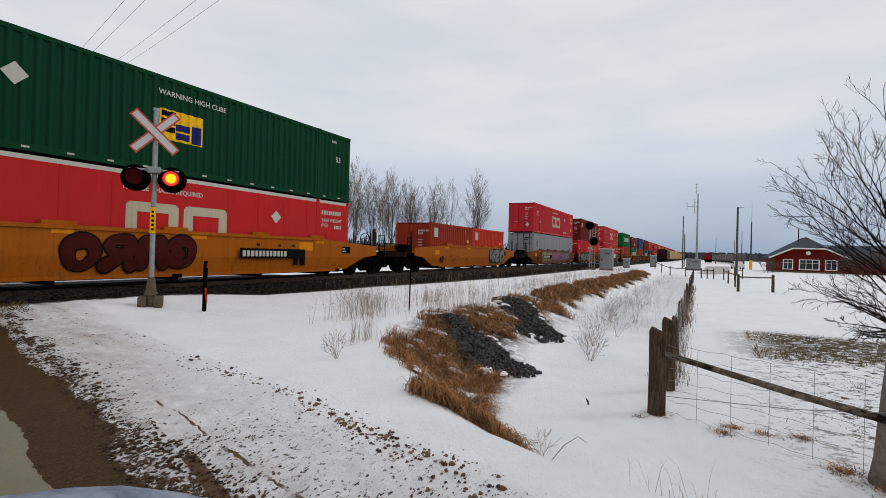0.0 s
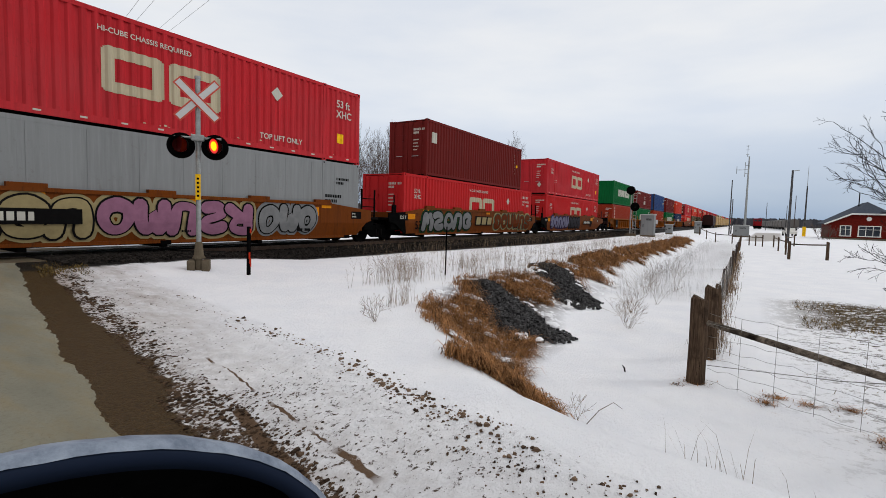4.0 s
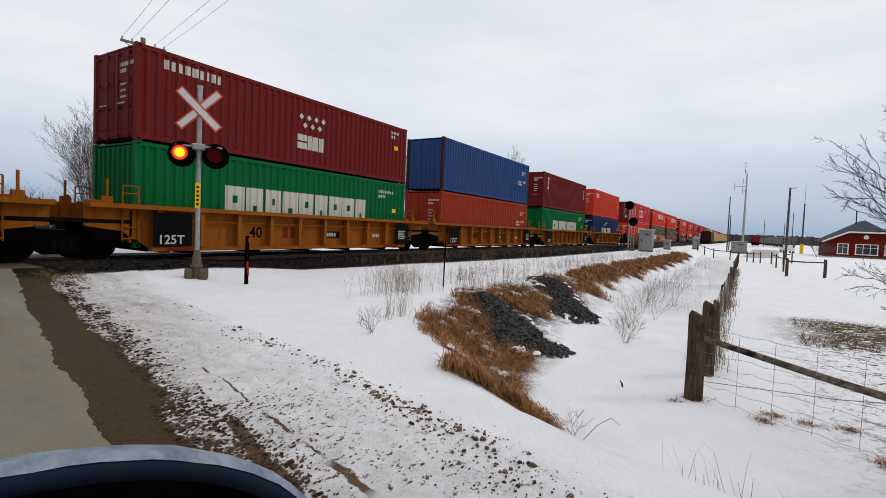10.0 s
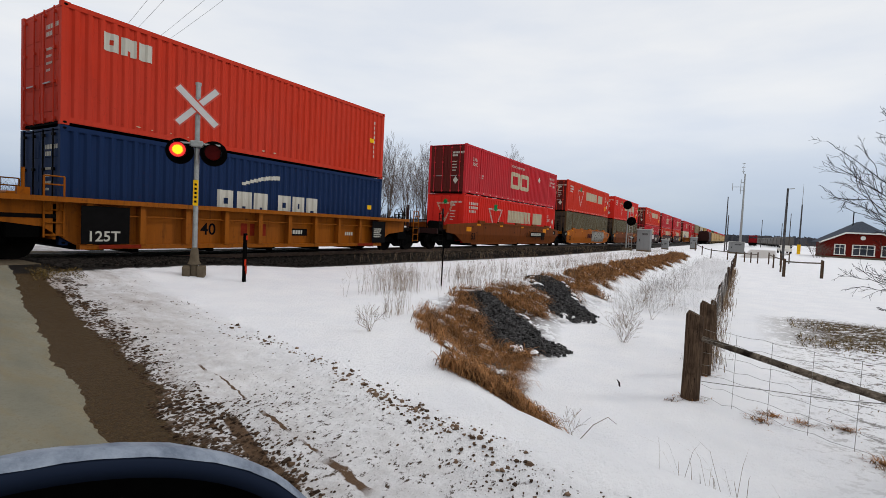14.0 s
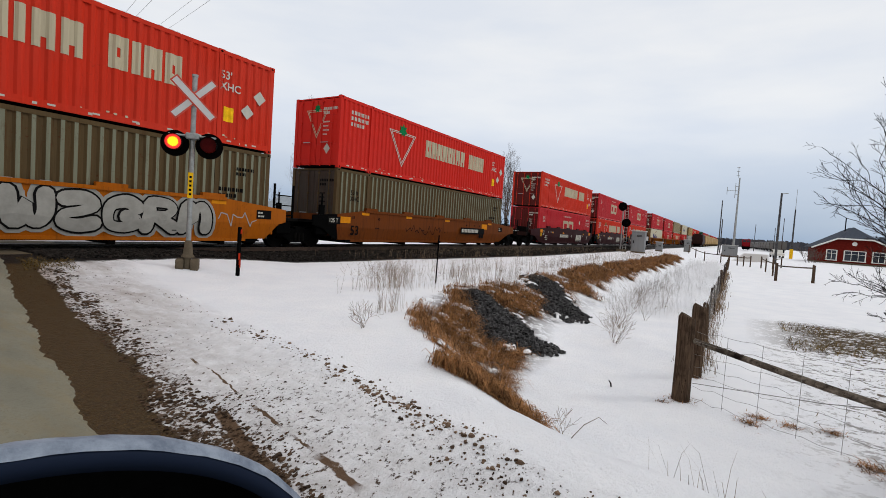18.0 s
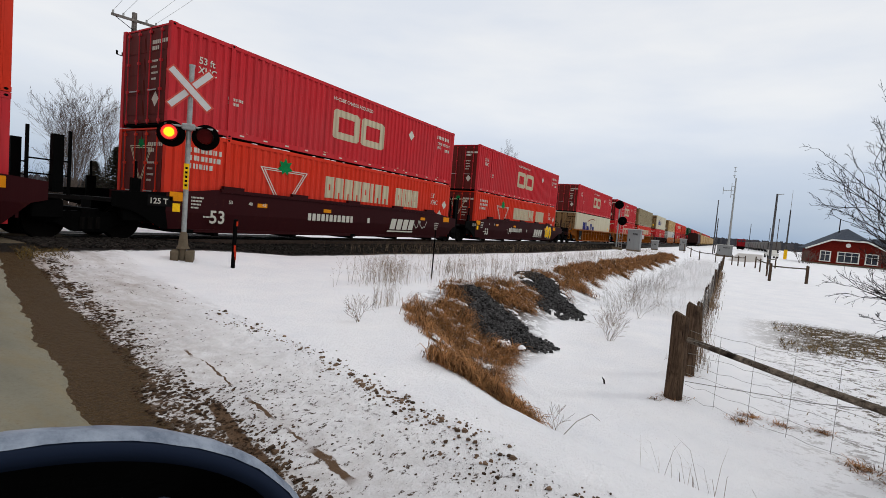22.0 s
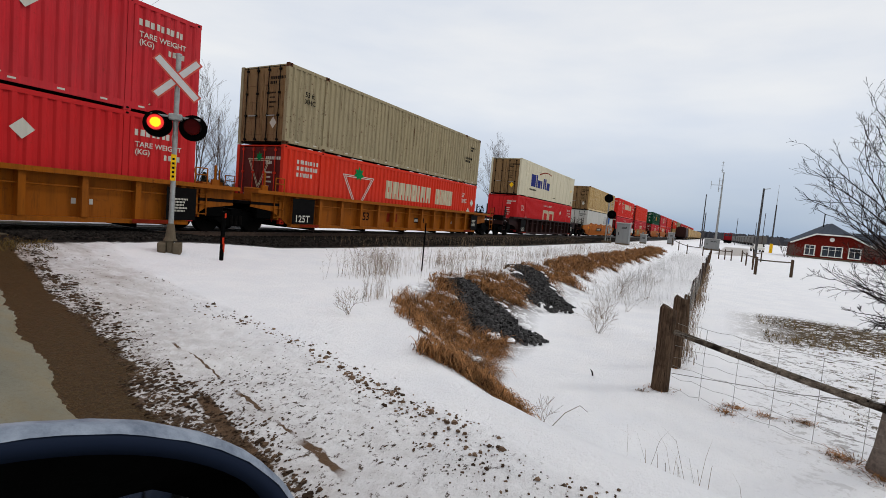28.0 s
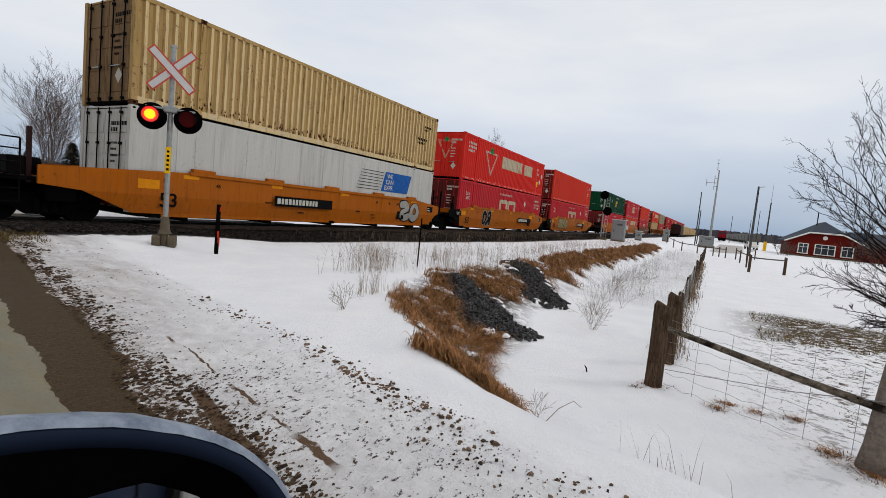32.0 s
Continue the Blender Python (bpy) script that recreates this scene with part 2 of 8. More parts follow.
M_LET = paint("white_lettering", (226, 222, 208), 0.1, 0.2, dirt=0.25)
M_LETC = paint("cream_lettering", (222, 208, 176), 0.1, 0.2, dirt=0.3)
M_INKB = plain("black_lettering", (15, 14, 14), 0.6)
M_INKR = plain("red_lettering", (116, 36, 20), 0.6)
M_INKBL = plain("dark_blue_lettering", (34, 40, 100), 0.6)
M_ADBLUE = plain("blue_panel_paint", (36, 84, 148), 0.6)
M_INKG = plain("leaf_green_paint", (16, 110, 60), 0.6)
M_INKY = plain("yellow_marking", (228, 178, 30), 0.6)
M_GALV = plain("galvanised_steel", (150, 152, 150), 0.45, 0.6, 0.2, 12)
M_ALU = plain("aluminium_paint", (176, 176, 172), 0.5, 0.3, 0.15)
M_BOXG = paint("grey_cabinet_paint", (158, 160, 160), 0.2, 0.2)
M_SIGNW = plain("white_sign_sheeting", (200, 198, 196), 0.4, 0, 0.06)
M_SIGNR = plain("red_sign_border", (196, 84, 72), 0.4, 0, 0.1)
M_REDLENS = plain("dark_red_lens", (62, 10, 10), 0.3)
M_LAMP = glow("lit_red_lamp", (60, 6, 4), 1.7)
M_CONC = plain("weathered_concrete", (92, 82, 68), 0.85, 0, 0.25, 8, 0.4)
M_POST = wood("weathered_wood", (48, 37, 30), (98, 80, 64))
M_POSTG = wood("grey_wood", (44, 37, 32), (128, 117, 104), (5.0, 3.0, 5.0))
M_POLE = wood("pole_wood", (96, 92, 88), (138, 132, 126), (7.0, 7.0, 0.3))
M_POLED = wood("dark_pole_wood", (60, 60, 62), (98, 96, 96), (7.0, 7.0, 0.3))
M_WIRE = plain("fence_wire", (132, 130, 126), 0.5, 0.4)
M_ORANGE = plain("orange_marker_paint", (168, 46, 24), 0.6)
M_BARK = plain("grey_bark", (112, 102, 94), 0.9, 0, 0.35, 20, 0.6)
M_FBARK = plain("brown_grey_far_bark", (84, 74, 68), 0.9, 0, 0.35, 20, 0.6)
M_FTWIG = plain("brown_grey_far_twigs", (92, 80, 74), 0.9, 0, 0.3, 10, 0.3)
M_TWIGD = plain("blackish_twigs", (34, 28, 26), 0.9, 0, 0.3, 20, 0.4)
M_BARKD = plain("dark_twigs", (62, 52, 48), 0.9, 0, 0.3, 20, 0.4)
M_TWIG = plain("pale_twigs", (112, 100, 92), 0.9, 0, 0.3, 10, 0.3)
M_GRASS = piecey("dry_grass", (22, 12, 7), (176, 126, 82), 0.9, 0.8, 4.0)
M_BRUSH = piecey("grey_brushwood", (32, 25, 20), (96, 83, 72))
M_DULL = piecey("dull_meadow_grass", (36, 27, 15), (128, 106, 64))
M_WEED = piecey("dry_weeds", (66, 54, 44), (146, 124, 100))
M_ROCK = piecey("dark_crushed_rock", (8, 8, 8), (84, 82, 82))
M_BALLAST = piecey("ballast_stone", (9, 8, 8), (50, 45, 41))
M_CLOD = piecey("muddy_snow_clods", (40, 29, 21), (122, 100, 82))
M_FLAKE = piecey("dark_mud_specks", (36, 27, 20), (86, 68, 53))
M_LUMP = piecey("dirty_snow_lumps", (206, 203, 203), (232, 232, 234))
M_NEEDLE = piecey("conifer_needles", (16, 19, 13), (50, 48, 34))
M_BRICK = plain("red_brick", (92, 26, 20), 0.85, 0, 0.25, 3, 0.3)
M_ROOF = plain("grey_shingles", (70, 75, 84), 0.85, 0, 0.2, 5, 0.4)
M_TRIM = plain("white_trim", (214, 212, 206), 0.6, 0, 0.08)
M_GLASS = plain("dark_window_glass", (36, 42, 50), 0.08, 0, 0.2)
M_CARP = plain("dark_blue_car_paint", (26, 34, 50), 0.4, 0.0, 0.12, 3, 0.01)
M_CARIN = plain("black_plastic", (16, 16, 17), 0.5, 0, 0.2)
M_TYRE = plain("tyre_rubber", (26, 26, 26), 0.85)
M_LOCO = paint("red_locomotive_paint", (150, 26, 34), 0.1, 0.2)
M_HOP = paint("grey_hopper_paint", (112, 108, 104), 0.3, 0.3)
M_FARB = piecey("brown_brush", (26, 22, 20), (74, 64, 56))
M_FARW = piecey("far_woods", (54, 56, 62), (84, 82, 86))
M_METAL = plain("ribbed_metal_roof", (140, 146, 152), 0.45, 0.4, 0.2)


# ---- mesh helpers ----
def link(name, bm, mat, parent=None, label="", smooth=False):
    me = bpy.data.meshes.new(name)
    bm.to_mesh(me)
    bm.free()
    for mm in (mat if isinstance(mat, (list, tuple)) else [mat]):
        me.materials.append(mm)
    if smooth:
        for f in me.polygons:
            f.use_smooth = True
    ob = new(name, me)
    if parent:
        ob.parent = parent
    if label:
        ob["label"] = label
    return ob


def part(name, bm, mat, parent, label="", smooth=False):
    return link(name, bm, mat, parent, label, smooth)


def thing(name, label, category, group="", m=None):
    e = new(name)
    if m is not None:
        e.matrix_basis = m
    return tagged(e, label, category, group)


def stuff(name, verts, faces, mat, label, category, parent=None):
    me = bpy.data.meshes.new(name)
    me.from_pydata(verts, [], faces)
    me.materials.append(mat)
    ob = new(name, me)
    if parent:
        ob.parent = parent
        ob["kind"] = "stuff"
        return ob
    return tagged(ob, label, category, kind="stuff")


def box(bm, x0, x1, y0, y1, z0, z1, bev=0.0):
    v = [bm.verts.new(c) for c in ((x0, y0, z0), (x1, y0, z0), (x1, y1, z0), (x0, y1, z0), (x0, y0, z1), (x1, y0, z1), (x1, y1, z1), (x0, y1, z1))]
    fs = [bm.faces.new([v[i] for i in q]) for q in ((0, 3, 2, 1), (4, 5, 6, 7), (0, 1, 5, 4), (1, 2, 6, 5), (2, 3, 7, 6), (3, 0, 4, 7))]
    if bev:
        es = {e for f in fs for e in f.edges}
        bmesh.ops.bevel(bm, geom=list(es), offset=bev, segments=1, affect="EDGES")
    return bm


def boxes(*specs, bev=0.0):
    bm = bmesh.new()
    for s in specs:
        box(bm, *s)
    if bev:
        bmesh.ops.bevel(bm, geom=list(bm.edges), offset=bev, segments=1, affect="EDGES")
    return bm


def tube(bm, pts, radii, sides=6, cap=True):
    rings = []
    n = len(pts)
    pts = [Vector(p) for p in pts]
    for i, p in enumerate(pts):
        d = (pts[min(i + 1, n - 1)] - pts[max(i - 1, 0)])
        d = d.normalized() if d.length > 1e-9 else Vector((0, 0, 1))
        a = d.orthogonal().normalized() if abs(d.z) < 0.999 else Vector((1, 0, 0))
        a = (Vector((0, 0, 1)).cross(d)).normalized() if abs(d.z) < 0.99 else Vector((1, 0, 0))
        b = d.cross(a)
        r = radii[i] if isinstance(radii, (list, tuple)) else radii
        rings.append([bm.verts.new(p + r * (math.cos(2 * math.pi * k / sides) * a + math.sin(2 * math.pi * k / sides) * b)) for k in range(sides)])
    for i in range(n - 1):
        for k in range(sides):
            bm.faces.new((rings[i][k], rings[i][(k + 1) % sides], rings[i + 1][(k + 1) % sides], rings[i + 1][k]))
    if cap:
        bm.faces.new(rings[0][::-1])
        bm.faces.new(rings[-1])
    return bm


def disc(bm, c, axis, r, depth, sides=20):
    """A solid disc whose axis is x, y or z."""
    d = {"x": Vector((1, 0, 0)), "y": Vector((0, 1, 0)), "z": Vector((0, 0, 1))}[axis]
    c = Vector(c)
    return tube(bm, [c - d * depth / 2, c + d * depth / 2], r, sides)


def prism_y(bm, poly, y0, y1):
    """A polygon in x and z, given a thickness along y."""
    a = [bm.verts.new((x, y0, z)) for x, z in poly]
    b = [bm.verts.new((x, y1, z)) for x, z in poly]
    n = len(poly)
    bm.faces.new(a)
    bm.faces.new(b[::-1])
    for i in range(n):
        bm.faces.new((a[i], b[i], b[(i + 1) % n], a[(i + 1) % n]))
    bmesh.ops.recalc_face_normals(bm, faces=bm.faces)
    return bm


def prism_x(bm, poly, x0, x1):
    a = [bm.verts.new((x0, y, z)) for y, z in poly]
    b = [bm.verts.new((x1, y, z)) for y, z in poly]
    n = len(poly)
    bm.faces.new(a)
    bm.faces.new(b[::-1])
    for i in range(n):
        bm.faces.new((a[i], b[i], b[(i + 1) % n], a[(i + 1) % n]))
    bmesh.ops.recalc_face_normals(bm, faces=bm.faces)
    return bm


TEXTS = {}


def lettering(name, text, size, mat, parent, x, y, z, face="-y", label=""):
    """Readable words in the built-in font, a few millimetres proud of the face they are painted on."""
    key = (text, size)
    if key not in TEXTS:
        cu = bpy.data.curves.new("words", "FONT")
        cu.body, cu.size, cu.extrude, cu.offset, cu.resolution_u = text, size, 0.0, 0.016 * size, 3
        tmp = new("words", cu)
        TEXTS[key] = bpy.data.meshes.new_from_object(tmp)
        bpy.data.objects.remove(tmp)
    me = TEXTS[key].copy()
    me.materials.clear()
    me.materials.append(mat)
    ob = new(name, me)
    ob.parent = parent
    ob.matrix_basis = pose(x, y, z, 90, 0, 0) if face == "-y" else pose(x, y, z, 90, 0, -90)
    if label:
        ob["label"] = label
    return ob


# ---- ground ----
TRACK_Y = 15.28


def smooth01(a, b, v):
    t = max(0.0, min(1.0, (v - a) / (b - a)))
    return t * t * (3 - 2 * t)


def road_u(x, y):
    return x - 0.24 * y


CREST = ((-60, -11.0), (-5, 2.2), (0.6, 3.5), (1.75, 3.97), (2.74, 4.74), (4.86, 7.03), (6.0, 9.5), (12.0, 16.0))


def crest_x(y):
    """Where the road's snowy shoulder ends and the ditch begins."""
    for (ya, xa), (yb, xb) in zip(CREST, CREST[1:]):
        if y <= yb:
            return xa + (xb - xa) * (y - ya) / (yb - ya)
    return CREST[-1][1]


TOE = ((4.6, 0.9), (5.2, 1.5), (6.0, 2.3), (8.3, 3.05), (13.5, 3.4), (20, 3.8), (40, 3.6), (90, 3.5))


def toe_y(x):
    """The foot of the railway bank."""
    if x <= TOE[0][0]:
        return TOE[0][1]
    for (xa, ya), (xb, yb) in zip(TOE, TOE[1:]):
        if x <= xb:
            return ya + (yb - ya) * (x - xa) / (xb - xa)
    return TOE[-1][1]


def ground_z(x, y, rough=True):
    u = road_u(x, y)
    n1 = noise.noise((x * 0.35, y * 0.35, 3.1))
    n2 = noise.noise((x * 1.3, y * 1.3, 7.7))
    # railway bank
    wob = 0.35 * noise.noise((x * 0.25, 5.0, 0.3)) if x > 6 else 0.0
    ty = toe_y(x)
    bank = -1.08 + 0.70 * smooth01(ty - 0.25 + wob * 0.5, max(ty + 1.6, 5.9) + wob * 0.5, y) + 0.10 * smooth01(6, 12, y)
    if y > 12.0:
        bank = -0.28 + 0.10 * smooth01(12.2, 13.3, y)
    if y > 17.3:
        bank = -0.18 - 0.45 * smooth01(17.3, 20, y)
    # road bank on the near side
    top = -0.36 + 0.34 * smooth01(9.0, 13.2, y) * (1 - smooth01(6.8, 13.0, x))
    if y > 15:
        top = -0.02 - 0.5 * smooth01(17.5, 30, y)
    d = x - crest_x(y) + 0.25 * n1 + 0.10 * n2
    road = -1.08 + (top + 1.08) * (1 - smooth01(-0.15, 1.7, d))
    if u < -8:
        road = -1.08 + (top + 1.08) * smooth01(-12, -8.5, u)
    z = max(bank, road)
    if z < -1.0:
        z += 0.06 * n1
    # the meadow beyond the fence
    if y < 0.3:
        z += 0.12 * smooth01(0.3, -6, y) * (1 - smooth01(3.3, 6, 6 - u if u < 6 else 0))
    if rough and not (y > 12 and abs(u) < 9):
        clean = smooth01(2.9, 3.6, u)
        z += 0.025 * n1 * clean
        if 1.3 < u < 3.0:
            z += 0.018 * n2 + 0.022 * noise.noise((x * 5.5, y * 3.5, 1.0)) + 0.016 * noise.noise((x * 12, y * 9, 4.0)) + 0.010 * noise.noise((x * 26, y * 22, 2.0))
            z += 0.05 * math.exp(-((u - 2.8) / 0.22) ** 2) * (0.5 + n2)
            z -= (0.03 * math.exp(-((u - 1.47) / 0.07) ** 2) + 0.015 * math.exp(-((u - 1.98) / 0.06) ** 2)) * smooth01(-0.1, 0.2, noise.noise((y * 0.8, 3.0, 1.0)))
    return z


def axis_steps(fine0, fine1, step, far0, far1, grow=1.22):
    out = [fine0]
    while out[-1] < fine1:
        out.append(out[-1] + step)
    s = step
    while out[-1] < far1:
        s *= grow
        out.append(out[-1] + s)
    s = step
    while out[0] > far0:
        s *= grow
        out.insert(0, out[0] - s)
    return out


gx = axis_steps(-1.0, 15.0, 0.10, -900, 2600)
gy = axis_steps(-4.0, 15.0, 0.10, -1800, 1800)
gx = sorted([v for v in gx if not 1.55 < v < 4.85] + [1.6 + 0.033 * k for k in range(98)])
gy = sorted([v for v in gy if not 0.85 < v < 5.95] + [0.9 + 0.033 * k for k in range(152)])
gv = [(x, y, ground_z(x, y)) for y in gy for x in gx]
gf = [(j * len(gx) + i, j * len(gx) + i + 1, (j + 1) * len(gx) + i + 1, (j + 1) * len(gx) + i) for j in range(len(gy) - 1) for i in range(len(gx) - 1)]


def ground_material():
    m, n, l, b = shader("snowy_ground")
    geo = n.new("ShaderNodeNewGeometry").outputs["Position"]
    sep = n.new("ShaderNodeSeparateXYZ")
    l.new(geo, sep.inputs[0])
    X, Y, Z = sep.outputs
    u0 = math_node(n, l, "SUBTRACT", X, math_node(n, l, "MULTIPLY", Y, 0.24))
    nb = noise_node(n, l, geo, 1.1, 6, 0.6)
    nm = noise_node(n, l, geo, 5.0, 6, 0.65)
    nf = noise_node(n, l, geo, 22.0, 5, 0.65)
    u = math_node(n, l, "ADD", u0, math_node(n, l, "MULTIPLY", math_node(n, l, "SUBTRACT", nb, 0.5), 0.5))
    u = math_node(n, l, "ADD", u, math_node(n, l, "MULTIPLY", math_node(n, l, "SUBTRACT", nm, 0.5), 0.22))

    def step(v, a, c):
        r = n.new("ShaderNodeMapRange")
        r.inputs["From Min"].default_value, r.inputs["From Max"].default_value = a, c
        l.new(v, r.inputs["Value"])
        return r.outputs[0]
    # the mud reaches further out between four and seven metres from the car
    um = math_node(n, l, "ADD", math_node(n, l, "SUBTRACT", u, math_node(n, l, "MULTIPLY", step(Y, 3.9, 4.3), 0.19)), math_node(n, l, "ADD", 0.10, math_node(n, l, "MULTIPLY", step(Y, 6.4, 7.6), 0.09)))
    snow = mix(n, l, ramp(n, l, nb, 0.3, 0.7), (0.73, 0.73, 0.76), (0.81, 0.80, 0.81))
    # trodden dirty snow along the road
    stretch = noise_node(n, l, geo, 21.0, 7, 0.70, (0.72, 1.0, 1.0))
    dirty_amt = math_node(n, l, "MULTIPLY", math_node(n, l, "SUBTRACT", 1.0, step(u, 2.4, 3.1)), 1.0)
    near_edge = math_node(n, l, "SUBTRACT", 1.0, step(um, 1.10, 1.72))
    thr = math_node(n, l, "SUBTRACT", stretch, math_node(n, l, "ADD", math_node(n, l, "ADD", 0.575, math_node(n, l, "MULTIPLY", math_node(n, l, "MULTIPLY", step(Y, 3.2, 5.0), step(u, 1.5, 2.0)), 0.12)), math_node(n, l, "MULTIPLY", near_edge, math_node(n, l, "ADD", -0.19, math_node(n, l, "MULTIPLY", step(Y, 3.0, 5.0), 0.11)))))
    speck = math_node(n, l, "MULTIPLY", step(thr, 0.0, 0.05), dirty_amt)
    veil = math_node(n, l, "MULTIPLY", dirty_amt, ramp(n, l, nm, 0.3, 0.75))
    col = mix(n, l, math_node(n, l, "ADD", math_node(n, l, "MULTIPLY", veil, 0.36), math_node(n, l, "MULTIPLY", dirty_amt, 0.14)), snow, (0.30, 0.265, 0.24))
    col = mix(n, l, speck, col, mix(n, l, nf, lin(34, 26, 20), lin(84, 68, 54)))
    # brown slush worked into the snow beside the mud
    slush = math_node(n, l, "MULTIPLY", math_node(n, l, "SUBTRACT", 1.0, step(um, 1.2, 2.3)), ramp(n, l, noise_node(n, l, geo, 8.0, 6, 0.7), 0.36, 0.66))
    col = mix(n, l, math_node(n, l, "MULTIPLY", slush, 0.62), col, lin(122, 104, 90))
    far_slush = math_node(n, l, "MULTIPLY", math_node(n, l, "MULTIPLY", dirty_amt, step(Y, 5.0, 8.0)), ramp(n, l, noise_node(n, l, geo, 2.6, 7, 0.72, (1.0, 0.30, 1.0)), 0.42, 0.66))
    col = mix(n, l, math_node(n, l, "MULTIPLY", far_slush, 0.55), col, lin(134, 118, 104))
    # bare ruts
    for c, tilt, w, a0, a1 in ((1.49, 0.085, 0.046, 2.1, 3.45), (1.79, 0.048, 0.011, 3.6, 4.5), (1.74, 0.048, 0.014, 4.55, 4.85), (1.80, 0.02, 0.018, 2.75, 3.3), (1.81, 0.02, 0.011, 2.35, 2.65), (1.80, 0.03, 0.036, 1.75, 2.3)):
        d = math_node(n, l, "ABSOLUTE", math_node(n, l, "SUBTRACT", math_node(n, l, "ADD", u0, math_node(n, l, "MULTIPLY", math_node(n, l, "SUBTRACT", nm, 0.5), 0.10)), math_node(n, l, "ADD", c - 2.8 * tilt, math_node(n, l, "MULTIPLY", Y, tilt))))
        rut = math_node(n, l, "MULTIPLY", math_node(n, l, "SUBTRACT", 1.0, step(d, w * 0.9, w * 1.2)), math_node(n, l, "MULTIPLY", step(nm, 0.30, 0.36), math_node(n, l, "MULTIPLY", step(Y, a0, a0 + 0.1), math_node(n, l, "SUBTRACT", 1.0, step(Y, a1 - 0.1, a1)))))
        col = mix(n, l, rut, col, mix(n, l, nf, lin(76, 58, 44), lin(104, 82, 63)))
    # wet gravel shoulder
    mud = math_node(n, l, "SUBTRACT", 1.0, step(um, 1.235, 1.255))
    mudcol = mix(n, l, ramp(n, l, nf, 0.3, 0.7), lin(46, 34, 19), lin(76, 59, 35))
    grit = noise_node(n, l, geo, 70.0, 4, 0.75)
    mudcol = mix(n, l, ramp(n, l, grit, 0.56, 0.66), mix(n, l, ramp(n, l, grit, 0.34, 0.44), lin(24, 17, 10), mudcol), lin(100, 81, 54))
    col = mix(n, l, mud, col, mudcol)
    # bare grass showing through the snow of the meadow and under the tree
    gp = math_node(n, l, "MULTIPLY", math_node(n, l, "SUBTRACT", 1.0, step(Y, -2.2, -0.4)), math_node(n, l, "MULTIPLY", step(X, 4.5, 8.0), math_node(n, l, "SUBTRACT", 1.0, step(X, 17.6, 18.6))))
    gn = noise_node(n, l, geo, 6.0, 8, 0.8, (1.0, 0.8, 1.0))
    col = mix(n, l, math_node(n, l, "MULTIPLY", gp, ramp(n, l, math_node(n, l, "ADD", gn, math_node(n, l, "MULTIPLY", math_node(n, l, "MULTIPLY", step(X, 13.2, 14.6), math_node(n, l, "SUBTRACT", 1.0, step(X, 17.6, 18.4))), 0.10)), 0.545, 0.558)), col, mix(n, l, ramp(n, l, nf, 0.35, 0.65), lin(34, 26, 15), lin(94, 76, 47)))
    # earth under the dry grass of the bank
    slope = math_node(n, l, "MULTIPLY", step(math_node(n, l, "SUBTRACT", Y, math_node(n, l, "MULTIPLY", step(X, 8.5, 11.0), 0.8)), 2.6, 3.4), math_node(n, l, "SUBTRACT", 1.0, step(Y, 4.9, 5.9)))
    slope = math_node(n, l, "MULTIPLY", slope, step(math_node(n, l, "SUBTRACT", X, math_node(n, l, "MULTIPLY", Y, 1.0)), 2.4, 3.4))
    col = mix(n, l, math_node(n, l, "MULTIPLY", math_node(n, l, "MULTIPLY", slope, math_node(n, l, "SUBTRACT", 1.0, step(X, 13.0, 17.0))), ramp(n, l, nm, 0.44, 0.50)), col, mix(n, l, nf, lin(36, 24, 15), lin(74, 53, 35)))
    # ploughed gravel drive in the yard
    drive = math_node(n, l, "MULTIPLY", math_node(n, l, "MULTIPLY", step(math_node(n, l, "ADD", X, math_node(n, l, "MULTIPLY", nb, 9.0)), 84.0, 86.0), math_node(n, l, "SUBTRACT", 1.0, step(X, 150.0, 170.0))), math_node(n, l, "MULTIPLY", step(math_node(n, l, "ADD", Y, math_node(n, l, "MULTIPLY", X, 0.05)), -0.4, 0.2), math_node(n, l, "SUBTRACT", 1.0, step(math_node(n, l, "ADD", Y, math_node(n, l, "MULTIPLY", X, 0.03)), 2.2, 2.8))))
    col = mix(n, l, math_node(n, l, "MULTIPLY", drive, 0.8), col, mix(n, l, nf, lin(128, 120, 112), lin(160, 152, 144)))
    # track bed
    bed = math_node(n, l, "MULTIPLY", step(math_node(n, l, "ADD", math_node(n, l, "MULTIPLY", step(X, 9.0, 28.0), 1.7), math_node(n, l, "ADD", Y, math_node(n, l, "MULTIPLY", nm, 0.5))), 12.2, 12.4), math_node(n, l, "SUBTRACT", 1.0, step(math_node(n, l, "ADD", Y, math_node(n, l, "MULTIPLY", nm, 0.4)), 17.3, 17.5)))
    col = mix(n, l, bed, col, mix(n, l, nf, lin(14, 12, 11), lin(36, 33, 30)))
    l.new(col, b.inputs["Base Color"])
    l.new(mix(n, l, mud, (0.75, 0.75, 0.75), (0.5, 0.5, 0.5)), b.inputs["Roughness"])
    b.inputs["Specular IOR Level"].default_value = 0.1
    h = math_node(n, l, "ADD", math_node(n, l, "MULTIPLY", nm, 0.6), math_node(n, l, "MULTIPLY", stretch, 0.6))
    bump(n, l, b, math_node(n, l, "ADD", h, math_node(n, l, "MULTIPLY", nf, 0.45)), 0.7, 0.07)
    return m


gme = bpy.data.meshes.new("ground")
gme.from_pydata(gv, [], gf)
gme.materials.append(ground_material())
for f in gme.polygons:
    f.use_smooth = True
ground = tagged(new("ground", gme), "snow-covered ground with ditch, muddy shoulder and bare patches", "ground", kind="structure")


